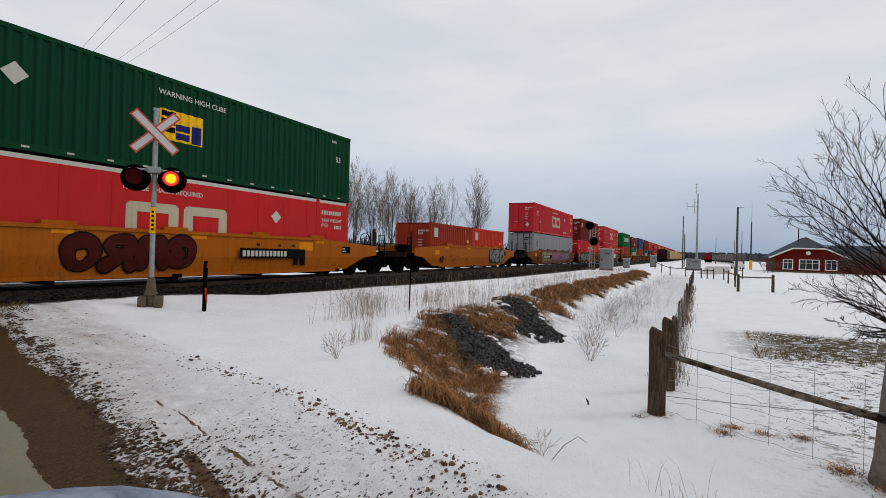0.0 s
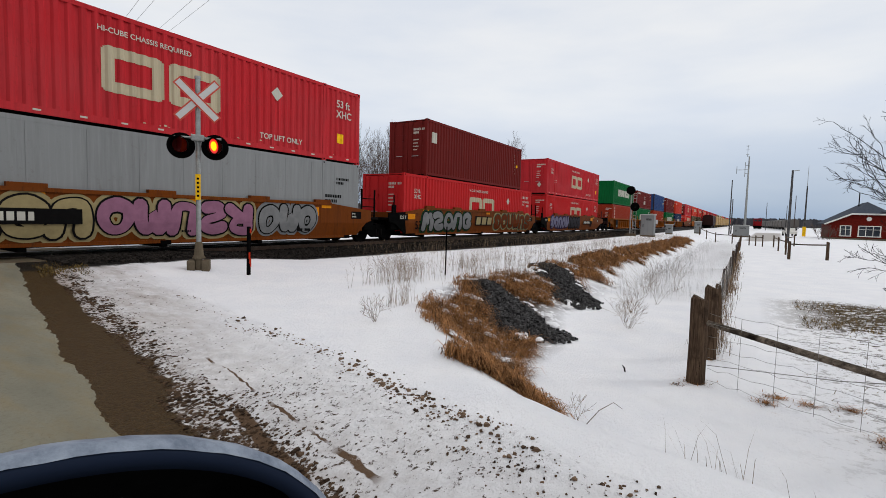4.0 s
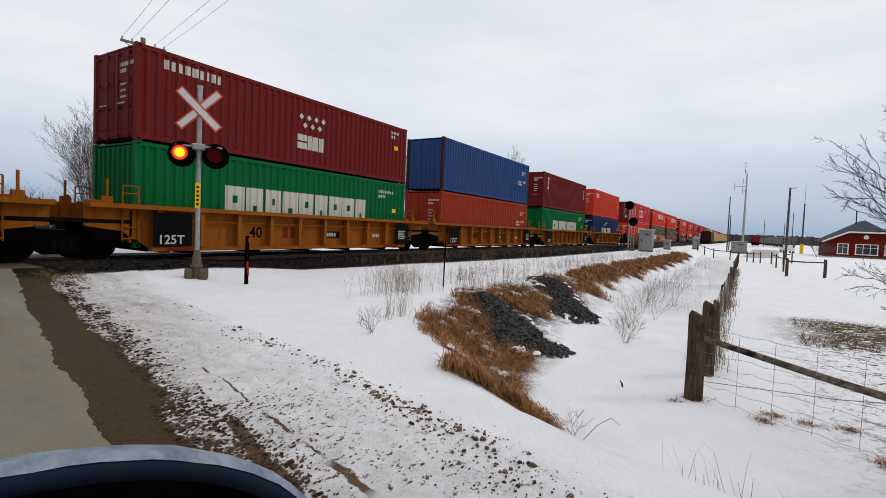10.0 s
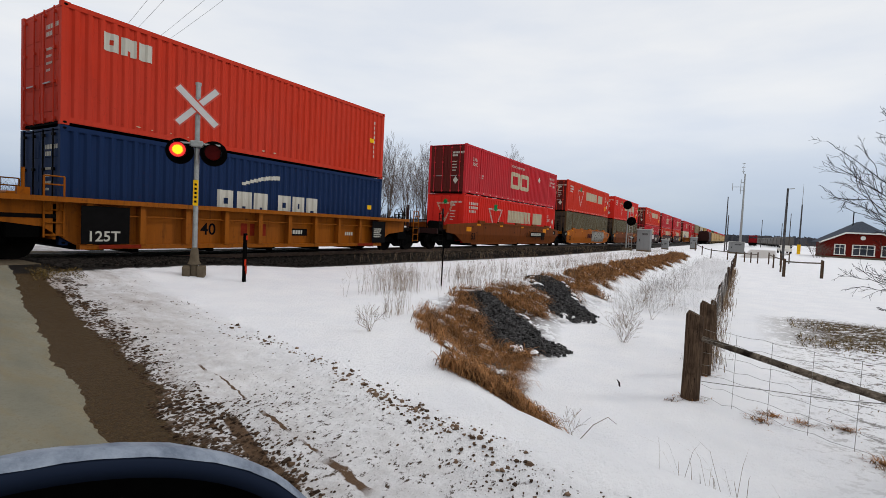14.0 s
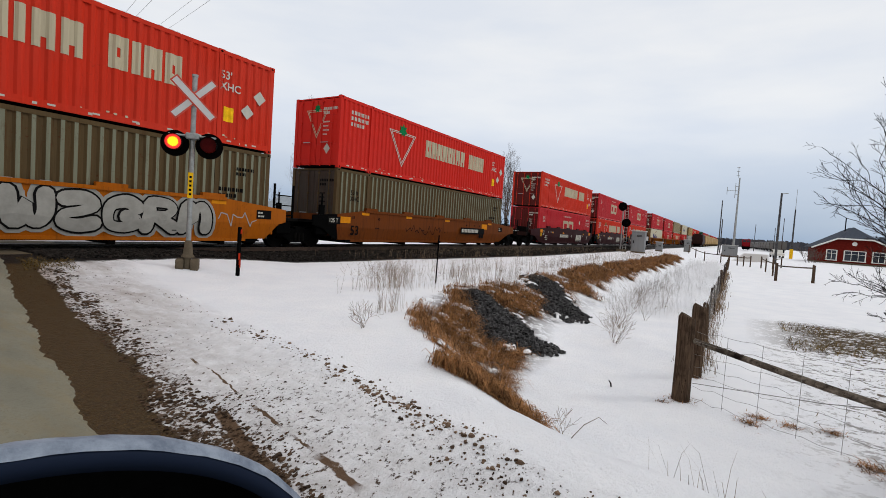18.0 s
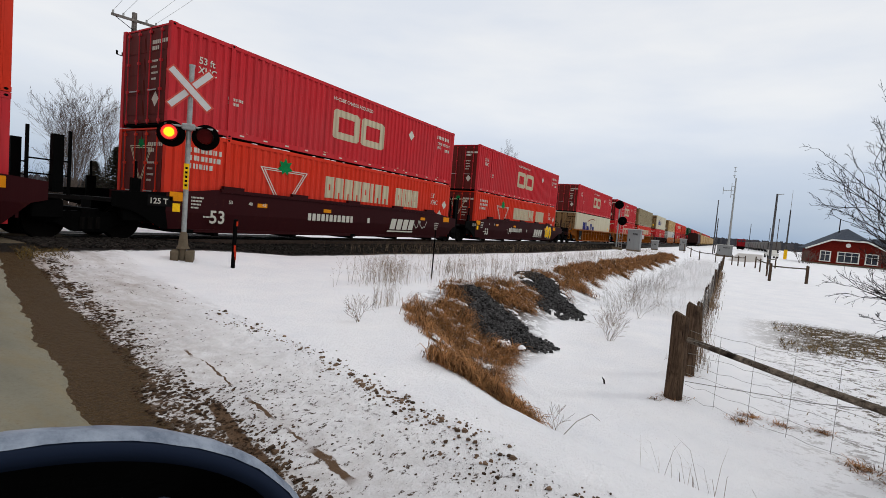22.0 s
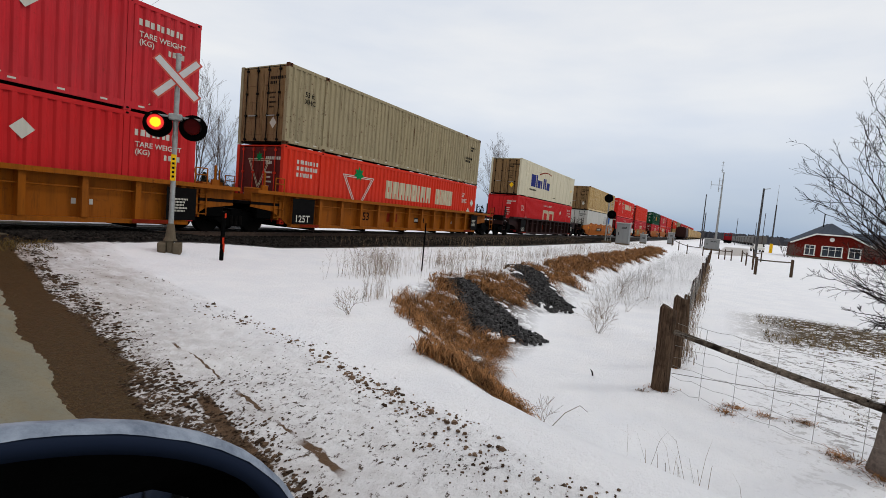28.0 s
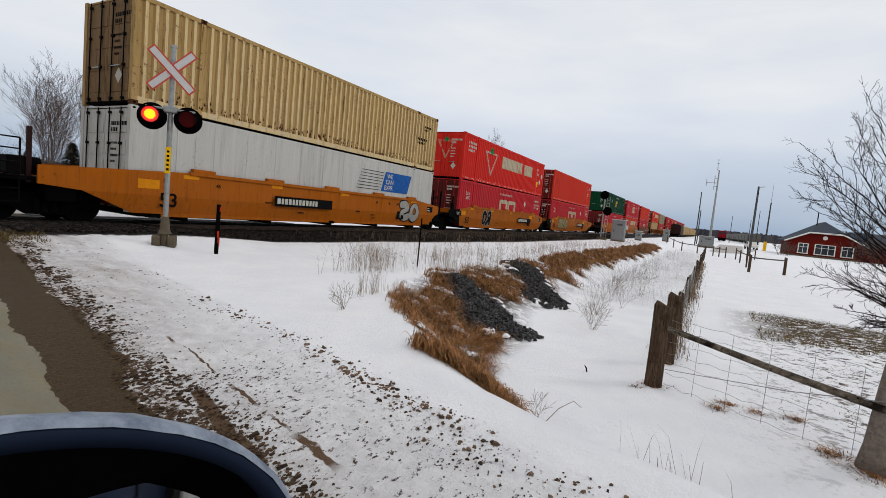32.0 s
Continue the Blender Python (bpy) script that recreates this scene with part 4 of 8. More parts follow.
def container(L, H, mat, mark, label, side="corr", end="doors", W=2.59):
    """A freight container: its leading end at x = 0, its floor at z = 0."""
    rng = random.Random(len(mark) * 7 + int(L * 3))
    ob = thing("freight_container", label, "container")
    half = W / 2
    wavy = side == "corr"
    for sgn in (-1, 1):
        bm = bmesh.new()
        xs = corr_breaks(0.14, L - 0.14) if wavy else [0.14 + (L - 0.28) * i / 13 for i in range(14)]
        lo = [bm.verts.new((x, sgn * (half - 0.004 - (corr(x) if wavy else 0)), 0.16)) for x in xs]
        hi = [bm.verts.new((x, sgn * (half - 0.004 - (corr(x) if wavy else 0)), H - 0.11)) for x in xs]
        for i in range(len(xs) - 1):
            q = (lo[i], lo[i + 1], hi[i + 1], hi[i])
            bm.faces.new(q if sgn < 0 else q[::-1])
        # on the tan walls rib faces are paler, the recessed troughs browner
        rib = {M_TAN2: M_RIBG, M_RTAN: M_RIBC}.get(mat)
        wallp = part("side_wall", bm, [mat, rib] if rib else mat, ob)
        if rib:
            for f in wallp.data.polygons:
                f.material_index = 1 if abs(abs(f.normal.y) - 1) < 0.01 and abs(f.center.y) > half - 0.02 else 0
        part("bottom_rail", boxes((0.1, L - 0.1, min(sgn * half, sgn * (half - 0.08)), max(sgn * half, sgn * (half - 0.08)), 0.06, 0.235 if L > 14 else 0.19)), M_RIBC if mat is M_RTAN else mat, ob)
        if L > 14 and mat not in (M_CREAM, M_WHITE, M_GREY):
            bm = bmesh.new()
            for k in range(17):
                xx = 0.5 + k * 0.93
                yy = sgn * (half + 0.003)
                bm.faces.new([bm.verts.new(c) for c in ((xx, yy, 0.13), (xx + 0.16, yy, 0.13), (xx + 0.16, yy, 0.175), (xx, yy, 0.175))])
            part("reflective_mark", bm, M_LET, ob)["kind"] = "stuff"
        part("top_rail", boxes((0.1, L - 0.1, min(sgn * half, sgn * (half - 0.07)), max(sgn * half, sgn * (half - 0.07)), H - 0.115, H)), M_LET if mark in ("twin", "twinx") and not wavy else mat, ob)
        if not wavy:
            bm = bmesh.new()
            for i in range(1, 13):
                x = 0.14 + (L - 0.28) * i / 13
                box(bm, x - 0.03, x + 0.03, min(sgn * (half + 0.004), sgn * (half - 0.02)), max(sgn * (half + 0.004), sgn * (half - 0.02)), 0.16, H - 0.11)
            part("panel_seam", bm, mat, ob)
        if L > 14:
            for x in (1.98, L - 1.98):
                part("lifting_post", boxes((x - 0.07, x + 0.07, min(sgn * (half + 0.006), sgn * (half - 0.06)), max(sgn * (half + 0.006), sgn * (half - 0.06)), 0.02, H + 0.005)), mat, ob)
    for x0, x1 in ((0, 0.15), (L - 0.15, L)):
        for y0, y1 in ((-half - 0.002, -half + 0.15), (half - 0.15, half + 0.002)):
            part("corner_post", boxes((x0, x1, y0, y1, 0, H)), M_POSTD if mat is M_BLUE else mat, ob)
    for x in ((0.0, L) if L < 14 else (0.0, 1.98, L - 1.98, L)):
        for z0, z1 in ((0.0, 0.12), (H - 0.12, H + 0.012)):
            xx = min(max(x, 0.085), L - 0.085)
            bm = boxes((xx - 0.095, xx + 0.095, -half - 0.009, -half * 0.9, z0, z1))
            for f in bm.faces:
                f.material_index = 0
            hole = bm.faces.new([bm.verts.new((xx + 0.045 * math.cos(k * 0.785), -half - 0.011, (z0 + z1) / 2 + 0.03 * math.sin(k * 0.785))) for k in range(8)])
            hole.material_index = 1
            part("corner_casting", bm, [M_RUST if mat in (M_RTAN, M_TAN, M_BLUE) else mat, M_BLACK], ob)
    if mark in ("leaf", "maroonbare", "verm", "arcs", "dark", "twin", "twinx", "rusty"):
        bm = bmesh.new()
        for k in range(46 if mark == "leaf" else 18):
            xx = rng.uniform(0.6, L - 0.6)
            zz = 0.24 + abs(rng.gauss(0, 0.035))
            if noise.noise((xx * 0.6, len(mark), 1.0)) < 0.05:
                continue
            m_ = rng.randint(5, 7)
            w_, h_ = rng.uniform(0.02, 0.09), rng.uniform(0.012, 0.045)
            bm.faces.new([bm.verts.new((xx + w_ * rng.uniform(0.5, 1) * math.cos(6.283 * q / m_), -half + corr(xx) - 0.007 - 0.0001 * k, zz + h_ * rng.uniform(0.5, 1) * math.sin(6.283 * q / m_))) for q in range(m_)])
        if mark == "rusty":
            for k in range(230):
                xx = rng.uniform(0.4, L - 0.4)
                tall = 0.10 + 0.55 * max(0.0, noise.noise((xx * 0.35, 3.0, 1.0))) * rng.random()
                w_, zz, yy = rng.uniform(0.012, 0.035), 0.23 + 0.25 * rng.random() ** 2, -half + corr(xx) - 0.0065 - 0.00002 * k
                bm.faces.new([bm.verts.new((xx + w_ * a_, yy, zz + tall * b_)) for a_, b_ in ((-0.6, 0.0), (0.7, 0.05), (1.0, 0.35), (0.2, 0.6), (0.1, 1.0), (-0.5, 0.7), (-1.0, 0.3))])
        part("chipped_paint", bm, M_RUST if mark in ("dark", "rusty") else M_LETC, ob)["kind"] = "stuff"
    roof = bmesh.new()
    box(roof, 0.05, L - 0.05, -half + 0.03, half - 0.03, H - 0.06, H - 0.012)
    part("roof", roof, mat, ob)
    part("floor", boxes((0.05, L - 0.05, -half + 0.05, half - 0.05, 0.04, 0.15)), M_BLACK, ob)
    part("end_wall", boxes((L - 0.06, L - 0.02, -half + 0.13, half - 0.13, 0.1, H - 0.08)), mat, ob)
    if end == "doors":
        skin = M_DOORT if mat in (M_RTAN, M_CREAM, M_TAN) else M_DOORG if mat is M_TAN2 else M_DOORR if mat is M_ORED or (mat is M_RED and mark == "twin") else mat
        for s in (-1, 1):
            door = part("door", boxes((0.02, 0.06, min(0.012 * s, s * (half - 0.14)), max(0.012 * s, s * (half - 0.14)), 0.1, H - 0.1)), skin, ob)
            for z in (0.35, 0.95, 1.55, 2.15):
                if z < H - 0.5:
                    part("panel", boxes((0.008, 0.022, min(s * 0.06, s * (half - 0.2)), max(s * 0.06, s * (half - 0.2)), z, z + 0.42)), skin, door)
            for q in (0.3, 0.88):
                bm = tube(bmesh.new(), [(-0.025, s * q, 0.06), (-0.025, s * q, H - 0.06)], 0.018, 6)
                dark_bar = mat in (M_RTAN, M_TAN, M_CREAM, M_WHITE, M_GREY, M_NAVY)
                for z in (0.16, H * 0.36, H * 0.64, H - 0.2):
                    box(bm, -0.045, 0.008, s * q - 0.05, s * q + 0.05, z - 0.035, z + 0.035)
                part("locking_bar", bm, M_STEEL if dark_bar else mat, door)
            part("bar_handle", boxes((-0.05, -0.03, min(s * 0.3, s * 0.72), max(s * 0.3, s * 0.72), 1.02, 1.05)), M_GALV, door)
        bm = bmesh.new()
        for r, m_, hh in ((0, 9, 0.11), (1, 4, 0.11), (3, 7, 0.06), (4, 6, 0.06), (5, 7, 0.06), (6, 5, 0.06)):
            yy = -0.36
            for k in range(m_):
                ww, zz = hh * rng.uniform(0.45, 0.75), H - 0.55 - r * 0.17
                bm.faces.new([bm.verts.new((0.004, a, b)) for a, b in ((yy, zz), (yy - ww, zz), (yy - ww, zz + hh), (yy, zz + hh))])
                yy -= ww + hh * 0.22
        part("end_marking", bm, M_INKB if mat in (M_CREAM, M_WHITE, M_GREY, M_TAN, M_TAN2, M_RTAN) else M_LET, ob)["kind"] = "stuff"
        if mark == "leaf":
            bm = bmesh.new()
            c = [(0.62, 2.38), (-0.62, 2.38), (0.0, 1.2)]
            for sc0, sc1 in ((1.0, 0.92), (0.84, 0.77)):
                outer = [bm.verts.new((0.0015, a * sc0, 2.0 + (b - 2.0) * sc0)) for a, b in c]
                inner = [bm.verts.new((0.0015, a * sc1, 2.0 + (b - 2.0) * sc1)) for a, b in c]
                for i in range(3):
                    bm.faces.new((outer[i], inner[i], inner[(i + 1) % 3], outer[(i + 1) % 3]))
            part("triangle_mark", bm, M_LETC, ob, "pale double-lined triangle on the doors")["kind"] = "stuff"
            bm = bmesh.new()
            bm.faces.new([bm.verts.new((-0.001, 0.2 * (1.0 if k % 2 == 0 else 0.55) * math.cos(1.571 + k * 0.4488), 2.44 + 0.2 * (1.0 if k % 2 == 0 else 0.55) * math.sin(1.571 + k * 0.4488))) for k in range(14)])
            part("painted_leaf", bm, M_INKG, ob)
            bm = bmesh.new()
            rs = random.Random(3)
            for k in range(90):
                xx = 0.3 + (L - 0.6) * rs.random()
                if noise.noise((xx * 0.7, 4.0, 2.0)) > rs.uniform(-0.3, 0.3):
                    w_ = rs.uniform(0.05, 0.2)
                    tube(bm, [(xx - w_, -half + 0.05, H), (xx - w_ * 0.4, -half + 0.03, H + 0.012), (xx + w_ * 0.5, -half + 0.03, H + 0.014), (xx + w_, -half + 0.05, H)], [0.006, 0.02, 0.017, 0.006], 6)
            part("snow_line", bm, M_LUMP, ob, "broken line of snow along the roof edge")["kind"] = "stuff"
        if L > 14:
            bm = bmesh.new()
            bm.faces.new([bm.verts.new(c) for c in ((0.003, -0.62, 1.0), (0.003, -0.8, 0.78), (0.003, -0.62, 0.56), (0.003, -0.44, 0.78))])
            part("placard", bm, M_INKY if mat is M_CREAM else M_LET, ob, "diamond-shaped placard")
    else:
        bm = bmesh.new()
        ysn = corr_breaks(-half + 0.14, half - 0.14)
        lo = [bm.verts.new((0.015 + corr(y), y, 0.1)) for y in ysn]
        hi = [bm.verts.new((0.015 + corr(y), y, H - 0.1)) for y in ysn]
        for i in range(len(ysn) - 1):
            bm.faces.new((lo[i + 1], lo[i], hi[i], hi[i + 1]))
        part("end_wall", bm, mat, ob)
    if L < 14:
        bm = bmesh.new()
        decal(bm, (half, wavy), L - 0.95, L - 0.68, 1.5, 1.68, 0, 0.007)
        part("warning_label", bm, M_INKY, ob, "small yellow warning label")
    marks(mark, ob, L, H, half, wavy, rng)
    return ob


# ---- well cars ----
def truck(parent, x, far=False):
    """A two-axle truck under the train, wheels and side frames; a plainer one for cars that stand far off."""
    bg = new("truck")
    bg.parent = parent
    bg.location = (x, 0, 0)
    if far:
        for dx in (-0.88, 0.88):
            bm = tube(bmesh.new(), [(dx, -1.0, 0.45), (dx, 1.0, 0.45)], 0.09, 6)
            for sgn in (-1, 1):
                disc(bm, (dx, sgn * 0.76, 0.45), "y", 0.45, 0.13, 12)
            part("wheelset", bm, M_WHEEL, bg)
        part("side_frame", boxes((-1.2, 1.2, -1.08, -0.96, 0.25, 0.7), (-1.2, 1.2, 0.96, 1.08, 0.25, 0.7)), M_BLACK, bg)
        return
    for dx in (-0.88, 0.88):
        for s in (-1, 1):
            bm = bmesh.new()
            disc(bm, (dx, s * 0.76, 0.45), "y", 0.45, 0.13, 24)
            disc(bm, (dx, s * 0.70, 0.45), "y", 0.485, 0.03, 24)
            part("wheel", bm, M_WHEEL, bg)
        part("axle", tube(bmesh.new(), [(dx, -1.0, 0.45), (dx, 1.0, 0.45)], 0.09, 10), M_BLACK, bg)
    for s in (-1, 1):
        poly = [(-1.2, 0.42), (-1.2, 0.6), (-0.5, 0.72), (0.5, 0.72), (1.2, 0.6), (1.2, 0.42), (0.7, 0.4), (0.38, 0.2), (-0.38, 0.2), (-0.7, 0.4)]
        part("side_frame", prism_y(bmesh.new(), poly, s * 1.02 - 0.06, s * 1.02 + 0.06), M_BLACK, bg)
        bm = bmesh.new()
        for q in (-0.18, 0, 0.18):
            disc(bm, (q, s * 1.05, 0.42), "z", 0.075, 0.3, 8)
        part("spring", bm, M_STEEL, bg)
    part("bolster", boxes((-0.2, 0.2, -1.1, 1.1, 0.55, 0.8)), M_BLACK, bg)


def car_side(ob, L, mat, style, s, e0, e1):
    """One long side of the well. s: -1 for the near side. e0, e1: how far the side runs past the load."""
    y = 1.42
    out, inn = (s * y, s * (y - 0.05))
    a, b = min(out, inn), max(out, inn)
    if style == "ribbed":
        a, b = min(s * 1.36, s * 1.32), max(s * 1.36, s * 1.32)
        poly = [(-e0, 1.44), (L + e1, 1.44), (L + e1, 0.92), (L + e1 * 0.3, 0.80), (L - 0.35, 0.32), (0.35, 0.32), (-e0 * 0.3, 0.80), (-e0, 0.92)]
        part("side_sheet", prism_y(bmesh.new(), poly, a, b), mat, ob)
        part("top_chord", boxes((-e0, L + e1, min(s * 1.36, s * 1.70), max(s * 1.36, s * 1.70), 1.40, 1.52)), mat, ob)
        part("bottom_sill", boxes((0.3, L - 0.3, min(s * 1.36, s * 1.56), max(s * 1.36, s * 1.56), 0.26, 0.38)), mat, ob)
        n = max(8, int(L / 1.28))
        for i in range(n + 1):
            x = 0.5 + (L - 1.0) * i / n
            bm = bmesh.new()
            box(bm, x - 0.07, x + 0.07, min(s * 1.35, s * 1.60), max(s * 1.35, s * 1.60), 0.38, 1.40)
            part("side_post", bm, mat, ob)
        part("side_rod", tube(bmesh.new(), [(0.4, s * 1.51, 1.12), (L - 0.4, s * 1.51, 1.12)], 0.022, 5), mat, ob)
    else:
        c0, c1 = (-0.02 if e0 < 2 else e0), (0.7 if e1 < 2 else e1)
        poly = [(-c0, 1.39), (1.6, 1.60), (L - 1.6, 1.60), (L + c1, 1.38), (L + c1, 0.95), (L + c1 * 0.55, 0.86), (-c0 * 0.55, 0.86), (-c0, 0.95)]
        if e0 < 2:
            ext = [(-e0, 1.30), (0.015, 1.385), (0.015, 0.87), (0.10, 0.36), (-0.05, 0.34), (-e0 * 0.6, 0.80), (-e0, 0.92)]
            part("end_extension", prism_y(bmesh.new(), ext, min(s * 1.36, s * 1.41), max(s * 1.36, s * 1.41)), M_BLACK, ob)
        part("side_sheet", prism_y(bmesh.new(), poly, a, b), mat, ob)
        bm = bmesh.new()
        cor = [(-c0 * 0.55, s * y, 0.86), (L + c1 * 0.55, s * y, 0.86), (L - 0.12, s * (y - 0.09), 0.34), (0.12, s * (y - 0.09), 0.34)]
        fr_ = [bm.verts.new(c) for c in cor]
        bk = [bm.verts.new((c[0], c[1] - s * 0.05, c[2])) for c in cor]
        bm.faces.new(fr_)
        bm.faces.new(bk[::-1])
        for i in range(4):
            bm.faces.new((fr_[i], bk[i], bk[(i + 1) % 4], fr_[(i + 1) % 4]))
        bmesh.ops.recalc_face_normals(bm, faces=bm.faces)
        part("lower_side_sheet", bm, mat, ob)
        part("top_chord", boxes((1.7, L - 1.7, min(s * 1.36, s * 1.47), max(s * 1.36, s * 1.47), 1.54, 1.64)), mat, ob)
        part("bottom_sill", boxes((0.8, L - 0.8, min(s * 1.26, s * 1.37), max(s * 1.26, s * 1.37), 0.26, 0.35)), mat, ob)
        for x in (1.8, 4.6, 7.6, 10.8, L - 2.5):
            if x < L - 0.6:
                part("load_guide", boxes((x, x + 0.75, min(s * 1.30, s * 1.44), max(s * 1.30, s * 1.44), 1.62, 1.74)), mat, ob)


SPINES = (
    ((0.10, 0.02), (0.12, 0.55), (0.22, 0.95), (0.55, 1.0), (0.82, 0.85), (0.86, 0.4), (0.92, 0.0)),
    ((0.5, 0.98), (0.16, 0.82), (0.08, 0.45), (0.25, 0.06), (0.62, 0.02), (0.9, 0.4), (0.82, 0.82), (0.5, 0.98)),
    ((0.92, 0.78), (0.6, 1.0), (0.18, 0.85), (0.08, 0.45), (0.2, 0.08), (0.6, 0.0), (0.95, 0.2), (0.62, 0.42)),
    ((0.08, 0.0), (0.12, 0.6), (0.1, 1.0), (0.62, 1.0), (0.86, 0.78), (0.66, 0.52), (0.36, 0.46), (0.68, 0.22), (0.98, 0.0)),
    ((0.88, 0.95), (0.4, 1.0), (0.12, 0.76), (0.42, 0.54), (0.82, 0.4), (0.84, 0.12), (0.45, 0.0), (0.05, 0.1)),
    ((0.08, 1.0), (0.1, 0.4), (0.28, 0.04), (0.5, 0.2), (0.54, 0.7), (0.62, 0.15), (0.86, 0.1), (0.94, 1.0)),
)


def well_y(z):
    """The near face of a smooth car's side, which folds inwards below."""
    return -1.424 + 0.09 * max(0.0, 0.86 - z) / 0.52


def ribbon(bm, pts, half, proud):
    """A fat sprayed stroke along the points, rounded at both ends, laid on the car's side."""
    rows = []
    m = len(pts)
    for i, (px, pz) in enumerate(pts):
        ax, az = pts[max(i - 1, 0)]
        bx, bz = pts[min(i + 1, m - 1)]
        ln = math.hypot(bx - ax, bz - az) or 1.0
        nx, nz = -(bz - az) / ln, (bx - ax) / ln
        hw = half * (1.0 + 0.22 * math.cos(6.28 * i / m))
        rows.append([bm.verts.new((qx, well_y(qz) - proud - 0.0002 * i, qz)) for qx, qz in ((px + nx * hw, pz + nz * hw), (px - nx * hw, pz - nz * hw))])
    for i in range(m - 1):
        bm.faces.new((rows[i][0], rows[i][1], rows[i + 1][1], rows[i + 1][0]))
    for i, (px, pz) in ((0, pts[0]), (m - 1, pts[-1])):
        bm.faces.new([bm.verts.new((px + half * 1.2 * math.cos(k * 0.628), well_y(pz + half * 1.2 * math.sin(k * 0.628)) - proud - 0.0002 * i - 0.0001, pz + half * 1.2 * math.sin(k * 0.628))) for k in range(10)])


def graffiti(ob, x, w, fill, line, rng, z=0.97, h=1.10, back=None):
    """A sprayed tag: fat interlocking strokes with outlines, no words."""
    n = max(2, int(round(w / 0.92)))
    step = w / n
    fat = min(0.15, step * 0.17)
    last, proud = -1, 0.012
    shapes = []
    for k in range(n):
        c = rng.choice([q for q in range(len(SPINES)) if q != last])
        last = c
        sk, up = rng.uniform(-0.05, 0.15), rng.uniform(-0.03, 0.03)
        wd, ht = step * 1.02 - fat * 1.2, h - 2 * fat - 0.12
        fx, fz = rng.random() < 0.5, rng.random() < 0.4
        ctl = [(x + step * k + fat * 0.7 + wd * ((1 - a if fx else a) + sk * (b - 0.5)), z - ht / 2 + up + ht * (1 - b if fz else b)) for a, b in SPINES[c]]
        pts = []
        for i in range(len(ctl) - 1):
            p0, p1, p2, p3 = (Vector(ctl[min(max(i + q, 0), len(ctl) - 1)]) for q in (-1, 0, 1, 2))
            for q in (0.0, 0.25, 0.5, 0.75):
                v = 0.5 * (2 * p1 + (p2 - p0) * q + (2 * p0 - 5 * p1 + 4 * p2 - p3) * q * q + (3 * p1 - p0 - 3 * p2 + p3) * q ** 3)
                pts.append((v.x, v.y))
        pts.append(ctl[-1])
        shapes.append(pts)
    if back:
        for pts in shapes:
            bm = bmesh.new()
            ribbon(bm, pts, fat + 0.13, proud)
            proud += 0.0008
            part("sprayed_patch", bm, back, ob)
        proud += 0.008
    for pts in shapes:
        for mat_, extra in ((line, 0.045), (fill, 0.0)):
            bm = bmesh.new()
            ribbon(bm, pts, fat + extra, proud)
            proud += 0.0085 if mat_ is line else -0.0025
            part("sprayed_shape" if mat_ is fill else "sprayed_outline", bm, mat_, ob)


def scribble(ob, x, w, mat, rng, z=0.95, h=0.3):
    """A thin sprayed scrawl."""
    bm = bmesh.new()
    px, pz = x, z
    for k in range(int(w / 0.14)):
        nx, nz = x + 0.14 * (k + 1) + rng.uniform(-0.05, 0.05), z + rng.uniform(-h, h)
        d = Vector((nx - px, 0, nz - pz))
        q = Vector((-d.z, 0, d.x)).normalized() * 0.016
        bm.faces.new([bm.verts.new((a, -1.426 - 0.0004 * k, b)) for a, b in ((px - q.x, pz - q.z), (nx - q.x, nz - q.z), (nx + q.x, nz + q.z), (px + q.x, pz + q.z))])
        px, pz = nx, nz
    part("sprayed_tag", bm, mat, ob)


def plate(ob, x, z, w, h, mat, name="stencil_panel", y=-1.428):
    bm = bmesh.new()
    bm.faces.new([bm.verts.new(c) for c in ((x, y, z), (x + w, y, z), (x + w, y, z + h), (x, y, z + h))])
    return part(name, bm, mat, ob)


def bar_text(ob, x, z, n, size, mat, rng, y=-1.432, rows=1):
    """Rows of plain bars in place of small writing."""
    bm = bmesh.new()
    for r in range(rows):
        xx, zz = x, z - r * size * 1.7
        for k in range(n - r % 3):
            w = size * rng.uniform(0.5, 0.75)
            bm.faces.new([bm.verts.new(c) for c in ((xx, y, zz), (xx + w, y, zz), (xx + w, y, zz + size), (xx, y, zz + size))])
            xx += w + size * 0.25
    part("stencil_marking", bm, mat, ob)["kind"] = "stuff"


def snow_pat(bm, x, y, z, rng):
    """A low uneven heap of snow."""
    n = 12
    top = bm.verts.new((x, y, z + rng.uniform(0.06, 0.1)))
    mid, low = [], []
    for k in range(n):
        a = 2 * math.pi * k / n
        q = rng.uniform(0.75, 1.1)
        mid.append(bm.verts.new((x + 0.28 * q * math.cos(a), y + 0.42 * q * math.sin(a), z + rng.uniform(0.03, 0.07))))
        low.append(bm.verts.new((x + 0.38 * q * math.cos(a), y + 0.55 * q * math.sin(a), z)))
    for k in range(n):
        bm.faces.new((top, mid[k], mid[(k + 1) % n]))
        bm.faces.new((mid[k], low[k], low[(k + 1) % n], mid[(k + 1) % n]))


